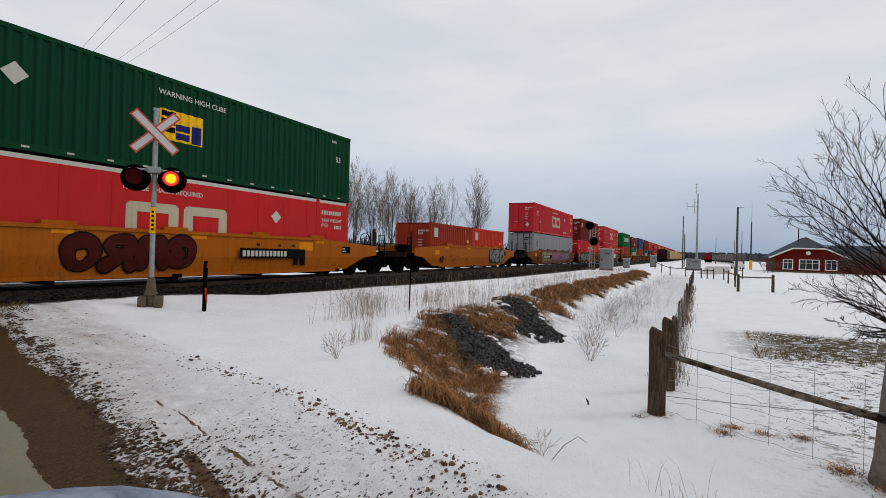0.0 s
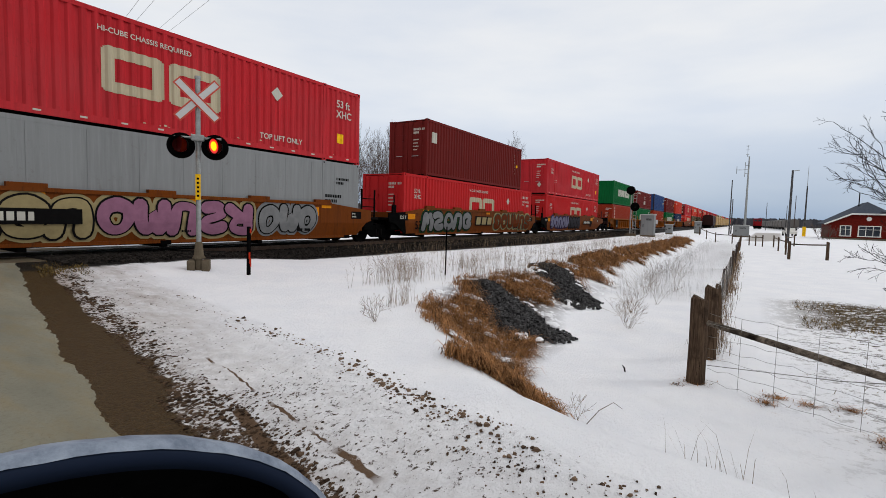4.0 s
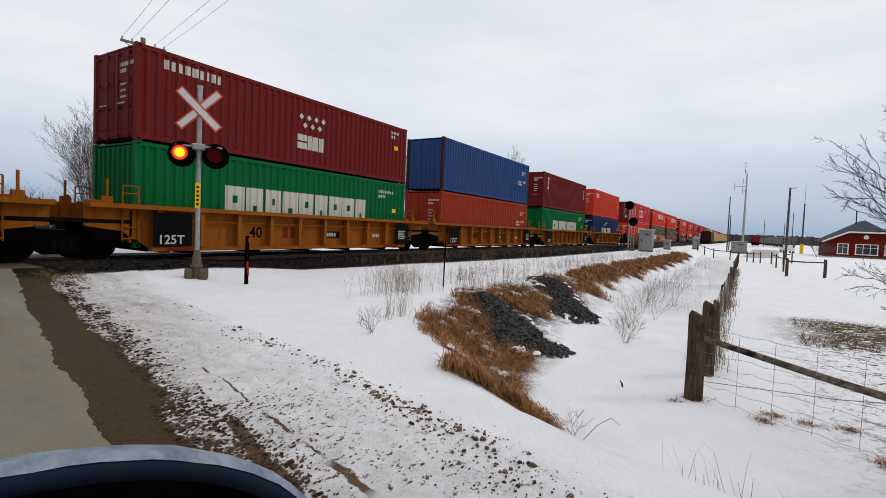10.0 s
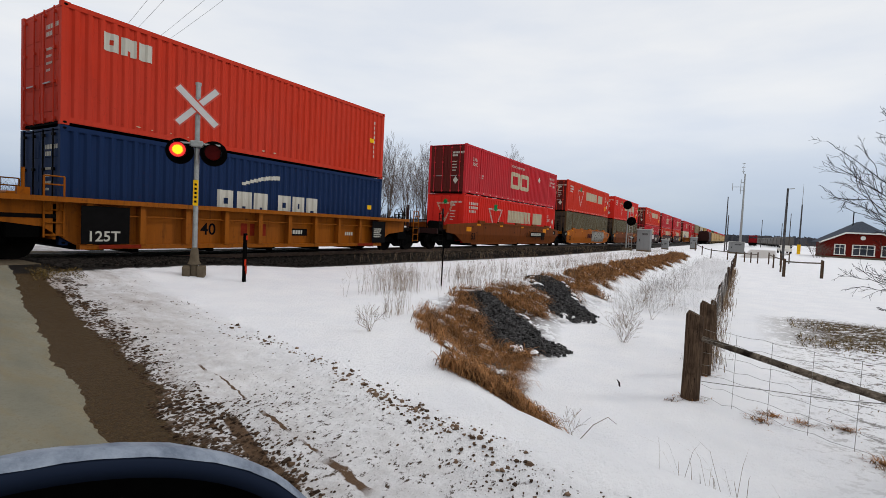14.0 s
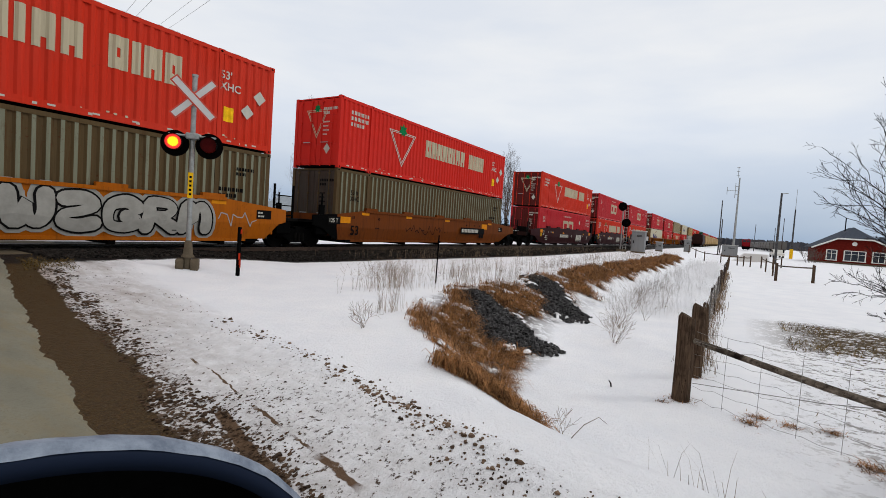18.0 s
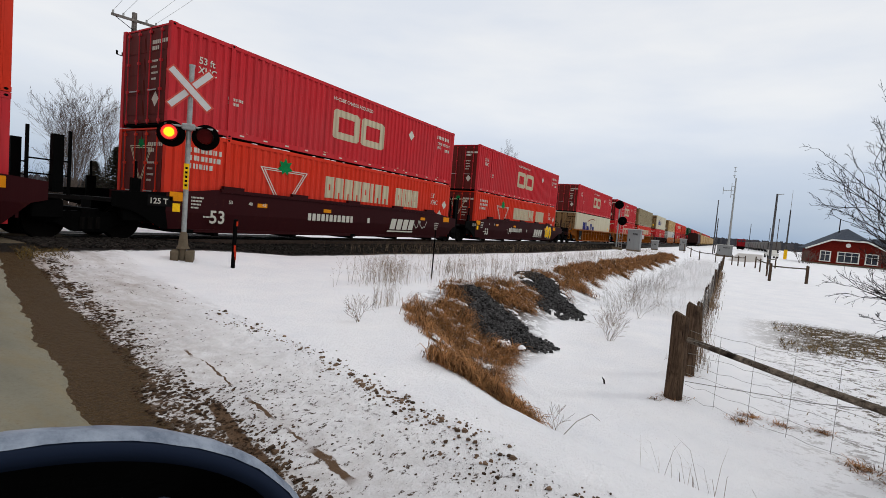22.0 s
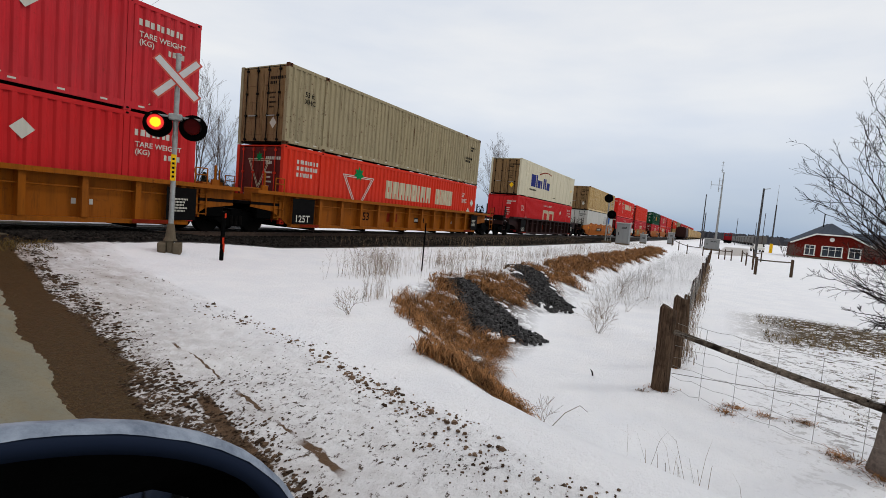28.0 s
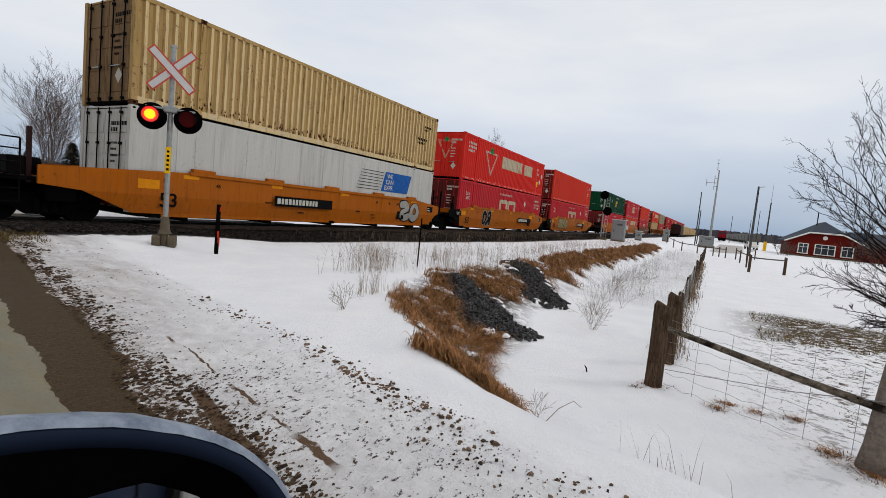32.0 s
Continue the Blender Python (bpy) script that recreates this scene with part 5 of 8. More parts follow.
def well_car(L, style, mat, gap0, gap1, label, no, tags):
    """One well unit. gap0, gap1: the whole space to the next load; short ones share an articulated truck, long ones end in a coupler."""
    rng = random.Random(no * 13 + 5)
    ob = thing("well_car", label, "well car")
    e0, e1 = (gap0 / 2 - 0.35 if gap0 < 5 else 2.9), (gap1 / 2 - 0.35 if gap1 < 5 else 2.9)
    short = 1.6 if style == "ribbed" else 2.05
    for s in (-1, 1):
        car_side(ob, L, mat, style, s, short if gap0 > 5 else e0, short if gap1 > 5 else e1)
    part("well_floor", boxes((0.3, L - 0.3, -1.3, 1.3, 0.24, 0.30), *[(x, x + 0.3, -1.38, 1.38, 0.22, 0.34) for x in (0.6, L / 2 - 0.15, L - 0.9)]), M_BLACK, ob)
    for k in range(5 if no < 24 else 0):
        xb = 1.6 + (L - 3.4) * k / 4
        part("cross_member", boxes((xb, xb + 0.16, -1.34, 1.34, 0.15, 0.27)), M_BLACK, ob)
    for x0, x1, g, d in ((-e0, -0.12, gap0, -1), (L + 0.12, L + e1, gap1, 1)):
        part("end_platform", boxes((x0, x1, -1.25 if g > 5 else -1.37, 1.25 if g > 5 else 1.37, 1.0, 1.10)), M_STEEL, ob)
        part("end_bulkhead", boxes((x1 - 0.06 if d < 0 else x0, x1 if d < 0 else x0 + 0.06, -1.36, 1.36, 0.5, 1.35)), mat, ob)
        part("centre_sill", boxes((x0, x1, -0.3, 0.3, 0.72, 1.0)), M_BLACK, ob)
        part("brake_pipe", tube(bmesh.new(), [(x0, -0.62, 0.66), ((x0 + x1) / 2, -0.65, 0.60), (x1, -0.62, 0.68)], 0.035, 5), M_BLACK, ob)
        part("valve_box", boxes(((x0 + x1) / 2 - 0.34, (x0 + x1) / 2 + 0.30, -1.34, -1.08, 0.52, 0.98), bev=0.03), M_BLACK, ob)
        if g > 5:
            tx = -1.75 if d < 0 else L + 1.75
            truck(ob, tx)
            end = -e0 if d < 0 else L + e1
            part("end_sill", boxes((end - 0.05, end + 0.05, -1.38, 1.38, 0.85, 1.14)), M_DBR, ob)
            part("crossover_board", boxes((min(end - d * 0.42, end - d * 0.05), max(end - d * 0.42, end - d * 0.05), -1.36, 1.36, 1.14, 1.17)), M_STEEL, ob)
            cp = part("coupler", boxes((min(end, end + d * (g / 2 - 2.9)), max(end, end + d * (g / 2 - 2.9)), -0.13, 0.13, 0.72, 0.98), bev=0.03), M_BLACK, ob)
            part("knuckle", boxes((end + d * (g / 2 - 3.2) - 0.16, end + d * (g / 2 - 3.2) + 0.16, -0.2, 0.2, 0.68, 1.02), bev=0.05), M_STEEL, cp)
            bm = tube(bmesh.new(), [(end, -0.35, 0.8), (end + d * 0.35, -0.38, 0.42), (end + d * 0.8, -0.36, 0.34), (end + d * 1.1, -0.2, 0.5)], 0.025, 6)
            part("air_hose", bm, M_BLACK, ob)
            for yy in (-1.38, 1.38):
                bm = bmesh.new()
                for q in (0.0, 0.42):
                    tube(bm, [(end - d * (0.1 + q), yy, 0.45), (end - d * (0.1 + q), yy, 1.95)], 0.022, 5)
                for z in (0.5, 0.8, 1.1, 1.4, 1.7, 1.95):
                    tube(bm, [(end - d * 0.1, yy, z), (end - d * 0.52, yy, z)], 0.018, 5)
                part("ladder", bm, mat if style == "ribbed" else M_STEEL, ob)
            bm = bmesh.new()
            for q in (0.25, 0.75):
                tube(bm, [(end - d * 0.15, -1.1 + q * 2.2, 1.1), (end - d * 0.15, -1.1 + q * 2.2, 2.1)], 0.025, 5)
            tube(bm, [(end - d * 0.15, -0.55, 1.6), (end - d * 0.15, 0.55, 1.6)], 0.02, 5)
            part("handrail", bm, M_STEEL, ob)
            for yy in (-1.2, 1.2):
                part("stanchion", boxes((end - d * 0.75 - 0.05, end - d * 0.75 + 0.05, yy - 0.03, yy + 0.03, 0.95, 2.25)), M_DBR, ob)
            bm = bmesh.new()
            disc(bm, (end + d * 0.25, -0.28, 0.62), "z", 0.07, 0.5, 8)
            tube(bm, [(end, -0.9, 0.78), (end + d * 0.12, -0.5, 0.74), (end + d * 0.1, 0.9, 0.78)], 0.025, 5)
            part("uncoupling_lever", bm, M_BLACK, ob)
            if mat in (M_DBR, M_OXIDE) or no % 3 == 0:
                bm = bmesh.new()
                for k in range(3):
                    snow_pat(bm, end - d * (0.5 + 0.75 * k), rng.uniform(-0.9, -0.2), 1.12, rng)
                snow_pat(bm, end + d * 0.3, 0.0, 0.98, rng)
                part("snow_cover", bm, M_LUMP, ob, "patchy snow on the end deck", True)
            if d > 0:
                bm = bmesh.new()
                rim = [(end - 0.9, -0.75 + 0.28 * math.cos(k * 0.449), 1.75 + 0.28 * math.sin(k * 0.449)) for k in range(15)]
                tube(bm, rim, 0.02, 5)
                for k in range(3):
                    ca_, sa_ = 0.27 * math.cos(k * 1.047), 0.27 * math.sin(k * 1.047)
                    tube(bm, [(end - 0.9, -0.75 - ca_, 1.75 - sa_), (end - 0.9, -0.75 + ca_, 1.75 + sa_)], 0.014, 4)
                tube(bm, [(end - 0.9, -0.75, 1.1), (end - 0.9, -0.75, 1.75)], 0.04, 6)
                box(bm, end - 1.1, end - 0.75, -1.0, -0.5, 1.12, 1.5)
                part("hand_brake", bm, M_BLACK, ob)
            else:
                bm = bmesh.new()
                disc(bm, (end + 0.9, -0.5, 1.35), "x", 0.22, 0.6, 12)
                part("brake_reservoir", bm, M_BLACK, ob)
                part("deck_box", boxes((end + 0.35, end + 0.75, -1.2, -0.6, 1.12, 1.55), bev=0.02), M_STEEL, ob)
        else:
            if d > 0:
                truck(ob, L + g / 2)
            if style == "ribbed":
                for yy in (-1.40, 1.40):
                    bm = bmesh.new()
                    xa = x1 + 0.15 if d < 0 else x0 - 0.15
                    for q in (0.0, 0.4):
                        tube(bm, [(xa + d * q, yy, 0.55), (xa + d * q, yy, 2.0)], 0.022, 5)
                    for z in (0.6, 0.9, 1.2, 1.5, 1.8, 2.0):
                        tube(bm, [(xa, yy, z), (xa + d * 0.4, yy, z)], 0.018, 5)
                    part("end_ladder", bm, mat, ob)
                part("brake_box", boxes(((x0 + x1) / 2 - 0.2, (x0 + x1) / 2 + 0.2, -0.9, -0.4, 1.12, 1.6), bev=0.03), mat, ob)
            for yy in (-1.25, 1.25):
                bm = bmesh.new()
                xm = (x0 + x1) / 2
                if d < 0 or style == "ribbed":
                    tube(bm, [(xm, yy, 1.08), (xm, yy, 2.15)], 0.035, 6)
                    box(bm, xm - 0.12, xm + 0.12, yy - 0.05, yy + 0.05, 1.09, 1.7)
                    part("grab_post", bm, mat if style == "ribbed" else M_BLACK, ob)
                    continue
                top = 2.65 if mat is M_OXIDE else 2.3
                for q in (-0.42, 0.42):
                    box(bm, xm + q - 0.03, xm + q + 0.03, yy - 0.03, yy + 0.03, 1.09, top)
                for z in (1.2, 1.55, 1.9):
                    tube(bm, [(xm - 0.42, yy, z), (xm + 0.42, yy, z)], 0.02, 5)
                if mat is M_OXIDE:
                    box(bm, xm + 0.06, xm + 0.28, yy - 0.06, yy + 0.12, 1.15, top - 0.12)
                part("hand_brake_frame", bm, M_BLACK, ob)
    ink = M_LET if mat in (M_OXIDE, M_DBR) else M_INKB
    num = "53" if L > 14 else "40"
    if style == "ribbed":
        lettering("painted_number", num, 0.5, M_INKB, ob, L * 0.287, -1.366, 0.66)
        plate(ob, 0.3, 0.40, 1.1, 0.94, M_INKB, y=-1.606)
        lettering("painted_number", "125T", 0.36, M_LET, ob, 0.42, -1.612, 0.47)
        plate(ob, L - 1.0, 0.40, 0.9, 0.94, M_INKB, y=-1.606)
        bar_text(ob, L - 0.9, 0.98, 12, 0.05, M_LET, rng, y=-1.612, rows=5)
        plate(ob, L * 0.55, 0.66, 1.0, 0.26, M_INKB, y=-1.368)
        bar_text(ob, L * 0.55 + 0.06, 0.72, 6, 0.14, M_LET, rng, y=-1.372)
        plate(ob, 0.7, 0.28, 1.0, 0.1, M_INKR, y=-1.606)
        plate(ob, L - 1.9, 0.28, 1.0, 0.1, M_INKR, y=-1.606)
        bar_text(ob, L * 0.40, 0.64, 3, 0.4, M_INKR, rng, y=-1.368)
        bar_text(ob, L * 0.80, 0.7, 4, 0.14, M_LET, rng, y=-1.368)
    else:
        lettering("painted_number", num, 0.56, ink, ob, 1.35 if mat is M_OXIDE else 0.8, -1.431, 0.56)
        if mat is M_OXIDE:
            bar_text(ob, 5.4, 0.82, 11, 0.27, M_LET, rng)
            slanted_mark(ob, L - 5.6, 0.62)
            for x, c, w, h in ((0.1, M_REFL, 0.55, 0.26), (3.1, M_REFL, 0.4, 0.13), (6.2, M_REFL, 0.42, 0.13), (L - 3.0, M_REFL, 0.42, 0.14), (L - 0.7, M_REFL, 0.62, 0.26)):
                plate(ob, x, 1.16, w, h, c)
            plate(ob, 0.2, 0.85, 0.22, 0.24, M_INKY)
            for r in range(4):
                bar_text(ob, 0.75, 1.28 - 0.1 * r, 9 - r, 0.05, M_LET, rng)
                bar_text(ob, L - 1.6, 1.02 - 0.1 * r, 9 - r, 0.05, M_LET, rng)
            for x, tx in ((2.0, "53"), (2.75, "48"), (3.3, "45"), (L - 3.9, "48"), (L - 3.1, "53")):
                lettering("painted_number", tx, 0.15, M_LET, ob, x, -1.432, 1.2 if x < 4 else 1.0)
            bar_text(ob, 1.15, 0.72, 6, 0.05, M_LET, rng)
            bar_text(ob, 8.9, 0.85, 1, 0.22, M_LET, rng)
        else:
            plate(ob, L - 3.1, 1.12, 0.75, 0.32, M_REFL)
            plate(ob, 0.2, 1.04, 0.6, 0.26, M_REFL)
            plate(ob, L - 0.55, 1.02, 0.6, 0.3, M_INKB)
            bar_text(ob, L - 0.5, 1.2, 4, 0.06, M_LET, rng)
            bar_text(ob, L - 0.5, 1.08, 5, 0.06, M_LET, rng)
            for x in (2.4, 5.2, 8.4, 11.4, 13.9):
                if x < L - 1.5:
                    part("side_rib", boxes((x, x + 0.035, -1.427, -1.41, 0.86, 1.56)), mat, ob)
            if not any(tag[0] in ("panel", "blocks") for tag in tags) and L > 14:
                number_panel(ob, 10.2, 3.1, M_LET, rng)
            for x in (1.5, 4.8, 8.5, L - 2.2):
                plate(ob, x, 1.42, 0.5, 0.11, M_REFL)
            for x, tx in ((0.9, "53"), (2.6, "45"), (L - 5.2, "40"), (L - 4.2, "45"), (L - 3.5, "48")):
                if L > 14:
                    lettering("painted_number", tx, 0.16, M_INKB, ob, x, -1.431, 1.24)
            for k in range(5):
                bar_text(ob, rng.uniform(1.0, L - 2.5), rng.uniform(0.5, 1.1), rng.randint(3, 7), 0.055, M_INKB, rng)
            bar_text(ob, L - 3.4, 0.55, 2, 0.4, ink, rng)
        if gap0 < 5:
            plate(ob, -0.5, 0.98, 0.7, 0.3, M_INKB)
            lettering("painted_number", "125 T", 0.22, M_LET, ob, -0.46, -1.432, 1.05)
    for tag in tags:
        kind, x, w, a, b, c = tag
        if kind == "scrawl":
            scribble(ob, x, w, a, rng)
        elif kind == "panel":
            number_panel(ob, x, w, M_LET, rng)
        elif kind == "blocks":
            if b:
                plate(ob, x, 0.72, w, 0.56, b, y=-1.46)
            for k in range(3):
                part("painted_block", prism_y(bmesh.new(), [(x + 0.1 + w * k / 3, 0.78), (x + 0.02 + w * (k + 0.85) / 3, 0.78), (x + 0.12 + w * (k + 0.85) / 3, 1.22), (x + 0.2 + w * k / 3, 1.22)], -1.464, -1.462), a, ob)
        else:
            graffiti(ob, x, w, a, b, rng, back=c)
    return ob


def number_panel(ob, x, w, mat, rng):
    """A black panel with a row of pale bars."""
    plate(ob, x, 0.80, w, 0.36, M_INKB, y=-1.51)
    bar_text(ob, x + 0.12, 0.88, int(w * 4.1), 0.2, mat, rng, y=-1.514)


def slanted_mark(ob, x, z):
    """Four plain leaning blocks over a thin line."""
    for k in range(4):
        a = x + k * 0.5
        bm = bmesh.new()
        bm.faces.new([bm.verts.new(c) for c in ((a, -1.428, z), (a + 0.4, -1.428, z), (a + 0.55, -1.428, z + 0.5), (a + 0.15, -1.428, z + 0.5))])
        part("painted_block", bm, M_LET, ob)
    bm = bmesh.new()
    bm.faces.new([bm.verts.new(c) for c in ((x - 0.2, -1.428, z - 0.12), (x + 1.9, -1.428, z - 0.12), (x + 1.95, -1.428, z - 0.06), (x - 0.15, -1.428, z - 0.06))])
    part("painted_line", bm, M_LET, ob)


M_REFL = plain("amber_reflector", (206, 128, 22), 0.5, 0, 0.15)


def paint_flat(name, rgb):
    return plain(name, tuple(0.72 * c for c in rgb), 0.6, 0, 0.15, 4, 0.05)


G_WHITE = paint_flat("white_spray_paint", (206, 202, 192))
G_PURPLE = paint_flat("violet_spray_paint", (66, 54, 92))
G_PINK = paint_flat("pink_spray_paint", (190, 130, 160))
G_TEAL = paint_flat("teal_spray_paint", (60, 110, 98))
G_MAROON = paint_flat("oxide_spray_paint", (92, 34, 28))
G_BLACKS = paint_flat("black_spray_paint", (28, 26, 26))
G_CREAM = paint_flat("cream_spray_paint", (200, 180, 130))
G_RUSTS = paint_flat("rust_spray_paint", (128, 58, 22))
G_GREEN = paint_flat("green_spray_paint", (38, 74, 44))
G_LILAC = paint_flat("lilac_spray_paint", (150, 146, 176))
G_GREYD = paint_flat("dark_grey_spray_paint", (70, 68, 74))
G_GREYS = paint_flat("silver_spray_paint", (160, 160, 160))

KINDS = {
    "twin": (16.15, 2.9, M_RED, "twin", "faded red 53-foot corrugated container with cream block mark"),
    "twinb": (16.15, 2.9, M_RED2, "twin", "bright red 53-foot corrugated container with cream block mark"),
    "twinx": (16.15, 2.9, M_RED, "twinx", "faded dusty red 53-foot corrugated container with cream block mark"),
    "twinbx": (16.15, 2.9, M_RED2, "twinx", "dusty bright red 53-foot corrugated container with cream block mark"),
    "twins": (16.15, 2.9, M_RED2, "twin", "red smooth-sided 53-foot container with cream block mark", "flat"),
    "leaf": (16.15, 2.9, M_ORED, "leaf", "orange-red 53-foot container with triangle mark and white shapes"),
    "leafb": (16.15, 2.9, M_ORED2, "leaf", "bright scarlet 53-foot container with triangle mark and white shapes"),
    "greenpanel": (16.15, 2.9, M_DKGREEN, "greenpanel", "dark green 53-foot container with yellow panel mark"),
    "grey": (16.15, 2.9, M_GREY, "dark", "plain grey smooth-sided 53-foot container", "flat"),
    "tan": (16.15, 2.9, M_TAN, "dark", "khaki corrugated 53-foot container with rust streaks"),
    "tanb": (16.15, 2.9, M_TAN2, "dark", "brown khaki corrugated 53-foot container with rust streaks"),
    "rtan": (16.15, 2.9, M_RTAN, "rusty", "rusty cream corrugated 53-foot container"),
    "white": (16.15, 2.9, M_WHITE, "panel", "dirty white smooth-sided 53-foot container with blue panel", "flat"),
    "creamblue": (16.15, 2.9, M_CREAM, "creamblue", "cream smooth-sided 53-foot container with dark blue shapes", "flat"),
    "orange": (16.15, 2.9, M_ORED, "none", "plain orange-red 53-foot corrugated container"),
    "greenbars": (12.19, 2.9, M_GREENB, "greenbars", "green 40-foot corrugated container with white block shapes", "corr", "corr"),
    "brickcol": (12.19, 2.9, M_BROWN, "colmark", "brick-brown 40-foot corrugated container"),
    "stars": (12.19, 2.59, M_MAROON, "stars", "maroon 40-foot container with white block shapes and stars"),
    "blue": (12.19, 2.9, M_BLUE, "none", "worn blue 40-foot corrugated container with rust", "corr", "corr"),
    "brown": (12.19, 2.9, M_BROWN, "none", "brick-brown 40-foot corrugated container"),
    "maroonbare": (12.19, 2.9, M_MAROON, "maroonbare", "maroon 40-foot corrugated container"),
    "verm": (12.19, 2.9, M_VERM, "verm", "vermilion 40-foot corrugated container"),
    "arcs": (12.19, 2.9, M_NAVY, "arcs", "navy blue 40-foot container with white block shapes"),
    "mar40": (12.19, 2.9, M_MAROON, "logo20", "maroon 40-foot corrugated container with small logo panel"),
    "mar20": (6.06, 2.59, M_BROWN, "logo20", "brown 20-foot corrugated container with small logo panel"),
    "org20": (6.06, 2.59, M_VERM, "logo20", "orange-brown 20-foot corrugated container with small logo panel"),
}
# load start along the train, length, car style and paint, lower load, upper load, tags
TRAIN = [
    (1.10, 16.15, "smooth", M_YEL, "twins", "greenpanel", [("tag", 5.0, 3.6, G_MAROON, G_BLACKS, None)]),
    (25.0, 12.12, "smooth", M_YEL, ("mar20", "org20"), None, [("tag", 8.75, 2.95, G_GREYS, G_BLACKS, G_TEAL)]),
    (45.05, 16.15, "smooth", M_YBR, "grey", "twinx", [("tag", 2.6, 3.6, G_CREAM, G_BLACKS, G_CREAM), ("panel", 2.9, 3.1, None, None, None), ("tag", 6.3, 4.5, G_PINK, G_BLACKS, G_CREAM), ("tag", 11.1, 2.5, G_GREYS, G_BLACKS, G_GREYS)]),
    (64.4, 16.15, "smooth", M_YBR, "twinb", "mar40", [("tag", 1.4, 5.0, G_GREYS, G_BLACKS, G_GREEN), ("blocks", 7.0, 2.2, G_CREAM, M_INKB, None), ("tag", 9.6, 5.9, G_RUSTS, G_TEAL, G_CREAM)]),
    (83.85, 16.15, "smooth", M_YBR, "twinbx", "twinx", [("tag", 0.9, 4.6, G_LILAC, G_PURPLE, G_PURPLE), ("tag", 5.8, 3.4, G_GREYD, G_BLACKS, G_BLACKS), ("panel", 10.2, 3.1, None, None, None)]),
    (107.45, 12.19, "ribbed", M_YELR, "brickcol", "greenbars", []),
    (122.8, 12.19, "ribbed", M_YELR, "greenbars", "stars", []),
    (138.35, 12.19, "ribbed", M_YELR, "brown", "blue", []),
    (153.85, 12.19, "ribbed", M_YELR, "greenbars", "maroonbare", []),
    (169.35, 12.19, "ribbed", M_YELR, "arcs", "verm", []),
    (189.1, 16.15, "smooth", M_YBR, "leafb", "twin", [("scrawl", 9.2, 3.6, M_INKB, None, None)]),
    (208.55, 16.15, "smooth", M_YEL, "tanb", "leaf", [("blocks", 6.9, 1.8, G_MAROON, None, None), ("tag", 8.9, 5.0, G_WHITE, G_BLACKS, G_WHITE), ("scrawl", 14.2, 1.5, G_WHITE, None, None)]),
    (228.0, 16.15, "smooth", M_YBR, "tanb", "leafb", [("scrawl", 4.8, 3.4, M_INKB, None, None)]),
    (251.8, 16.15, "smooth", M_OXIDE, "twin", "leaf", []),
    (271.4, 16.15, "smooth", M_OXIDE, "leaf", "twin", [("scrawl", 12.6, 1.2, M_LET, None, None)]),
    (290.85, 16.15, "smooth", M_OXIDE, "leaf", "twin", [("tag", 13.3, 1.6, M_INKY, G_WHITE, None), ("scrawl", 5.0, 1.0, M_LET, None, None)]),
    (314.2, 16.15, "ribbed", M_YELR, "creamblue", "twin", []),
    (333.65, 16.15, "ribbed", M_YELR, "twinb", "twin", []),
    (353.2, 16.15, "ribbed", M_YELR, "leaf", "tan", []),
    (377.0, 16.15, "ribbed", M_DBR, "twinb", "creamblue", []),
    (400.7, 16.15, "smooth", M_YEL, "white", "rtan", [("panel", 4.9, 3.0, None, None, None), ("tag", 12.9, 1.8, G_WHITE, G_BLACKS, None)]),
    (420.3, 16.15, "smooth", M_YEL, "twin", "leafb", [("tag", 3.4, 1.4, G_BLACKS, G_WHITE, None)]),
    (440.0, 16.15, "smooth", M_YEL, "twin", "orange", [("tag", 2.5, 3.4, G_CREAM, G_TEAL, None)]),
    (467.2, 16.15, "smooth", M_YEL, "twin", "greenpanel", []),
    (486.8, 16.15, "smooth", M_YEL, "leaf", "twin", []),
    (506.4, 16.15, "smooth", M_YBR, "twin", "orange", []),
    (530.2, 16.15, "ribbed", M_YELR, "rtan", "leaf", []),
    (549.8, 16.15, "ribbed", M_YELR, "twin", "tan", []),
    (573.6, 16.15, "smooth", M_OXIDE, "leaf", "twin", []),
    (593.2, 16.15, "smooth", M_OXIDE, "twin", "twinb", []),
    (612.8, 16.15, "smooth", M_YEL, "twin", "leaf", []),
    (636.6, 16.15, "smooth", M_YEL, "tan", "twin", []),
    (656.2, 16.15, "smooth", M_YEL, "leaf", "twin", []),
    (680.0, 16.15, "smooth", M_YEL, "twin", "orange", []),
]
PROTO = {}
MOVING = []


def load(kind, s, z):
    if kind not in PROTO:
        k = KINDS[kind]
        PROTO[kind] = container(*k[:5], *(k[5:] if len(k) > 5 else ()), W=2.59 if k[0] > 14 else 2.44)
        tagged(PROTO[kind], group="containers on the train")
        ob = PROTO[kind]
    else:
        ob = copy_thing(PROTO[kind], pose(0, 0, 0))
    MOVING.append((ob, s, z))


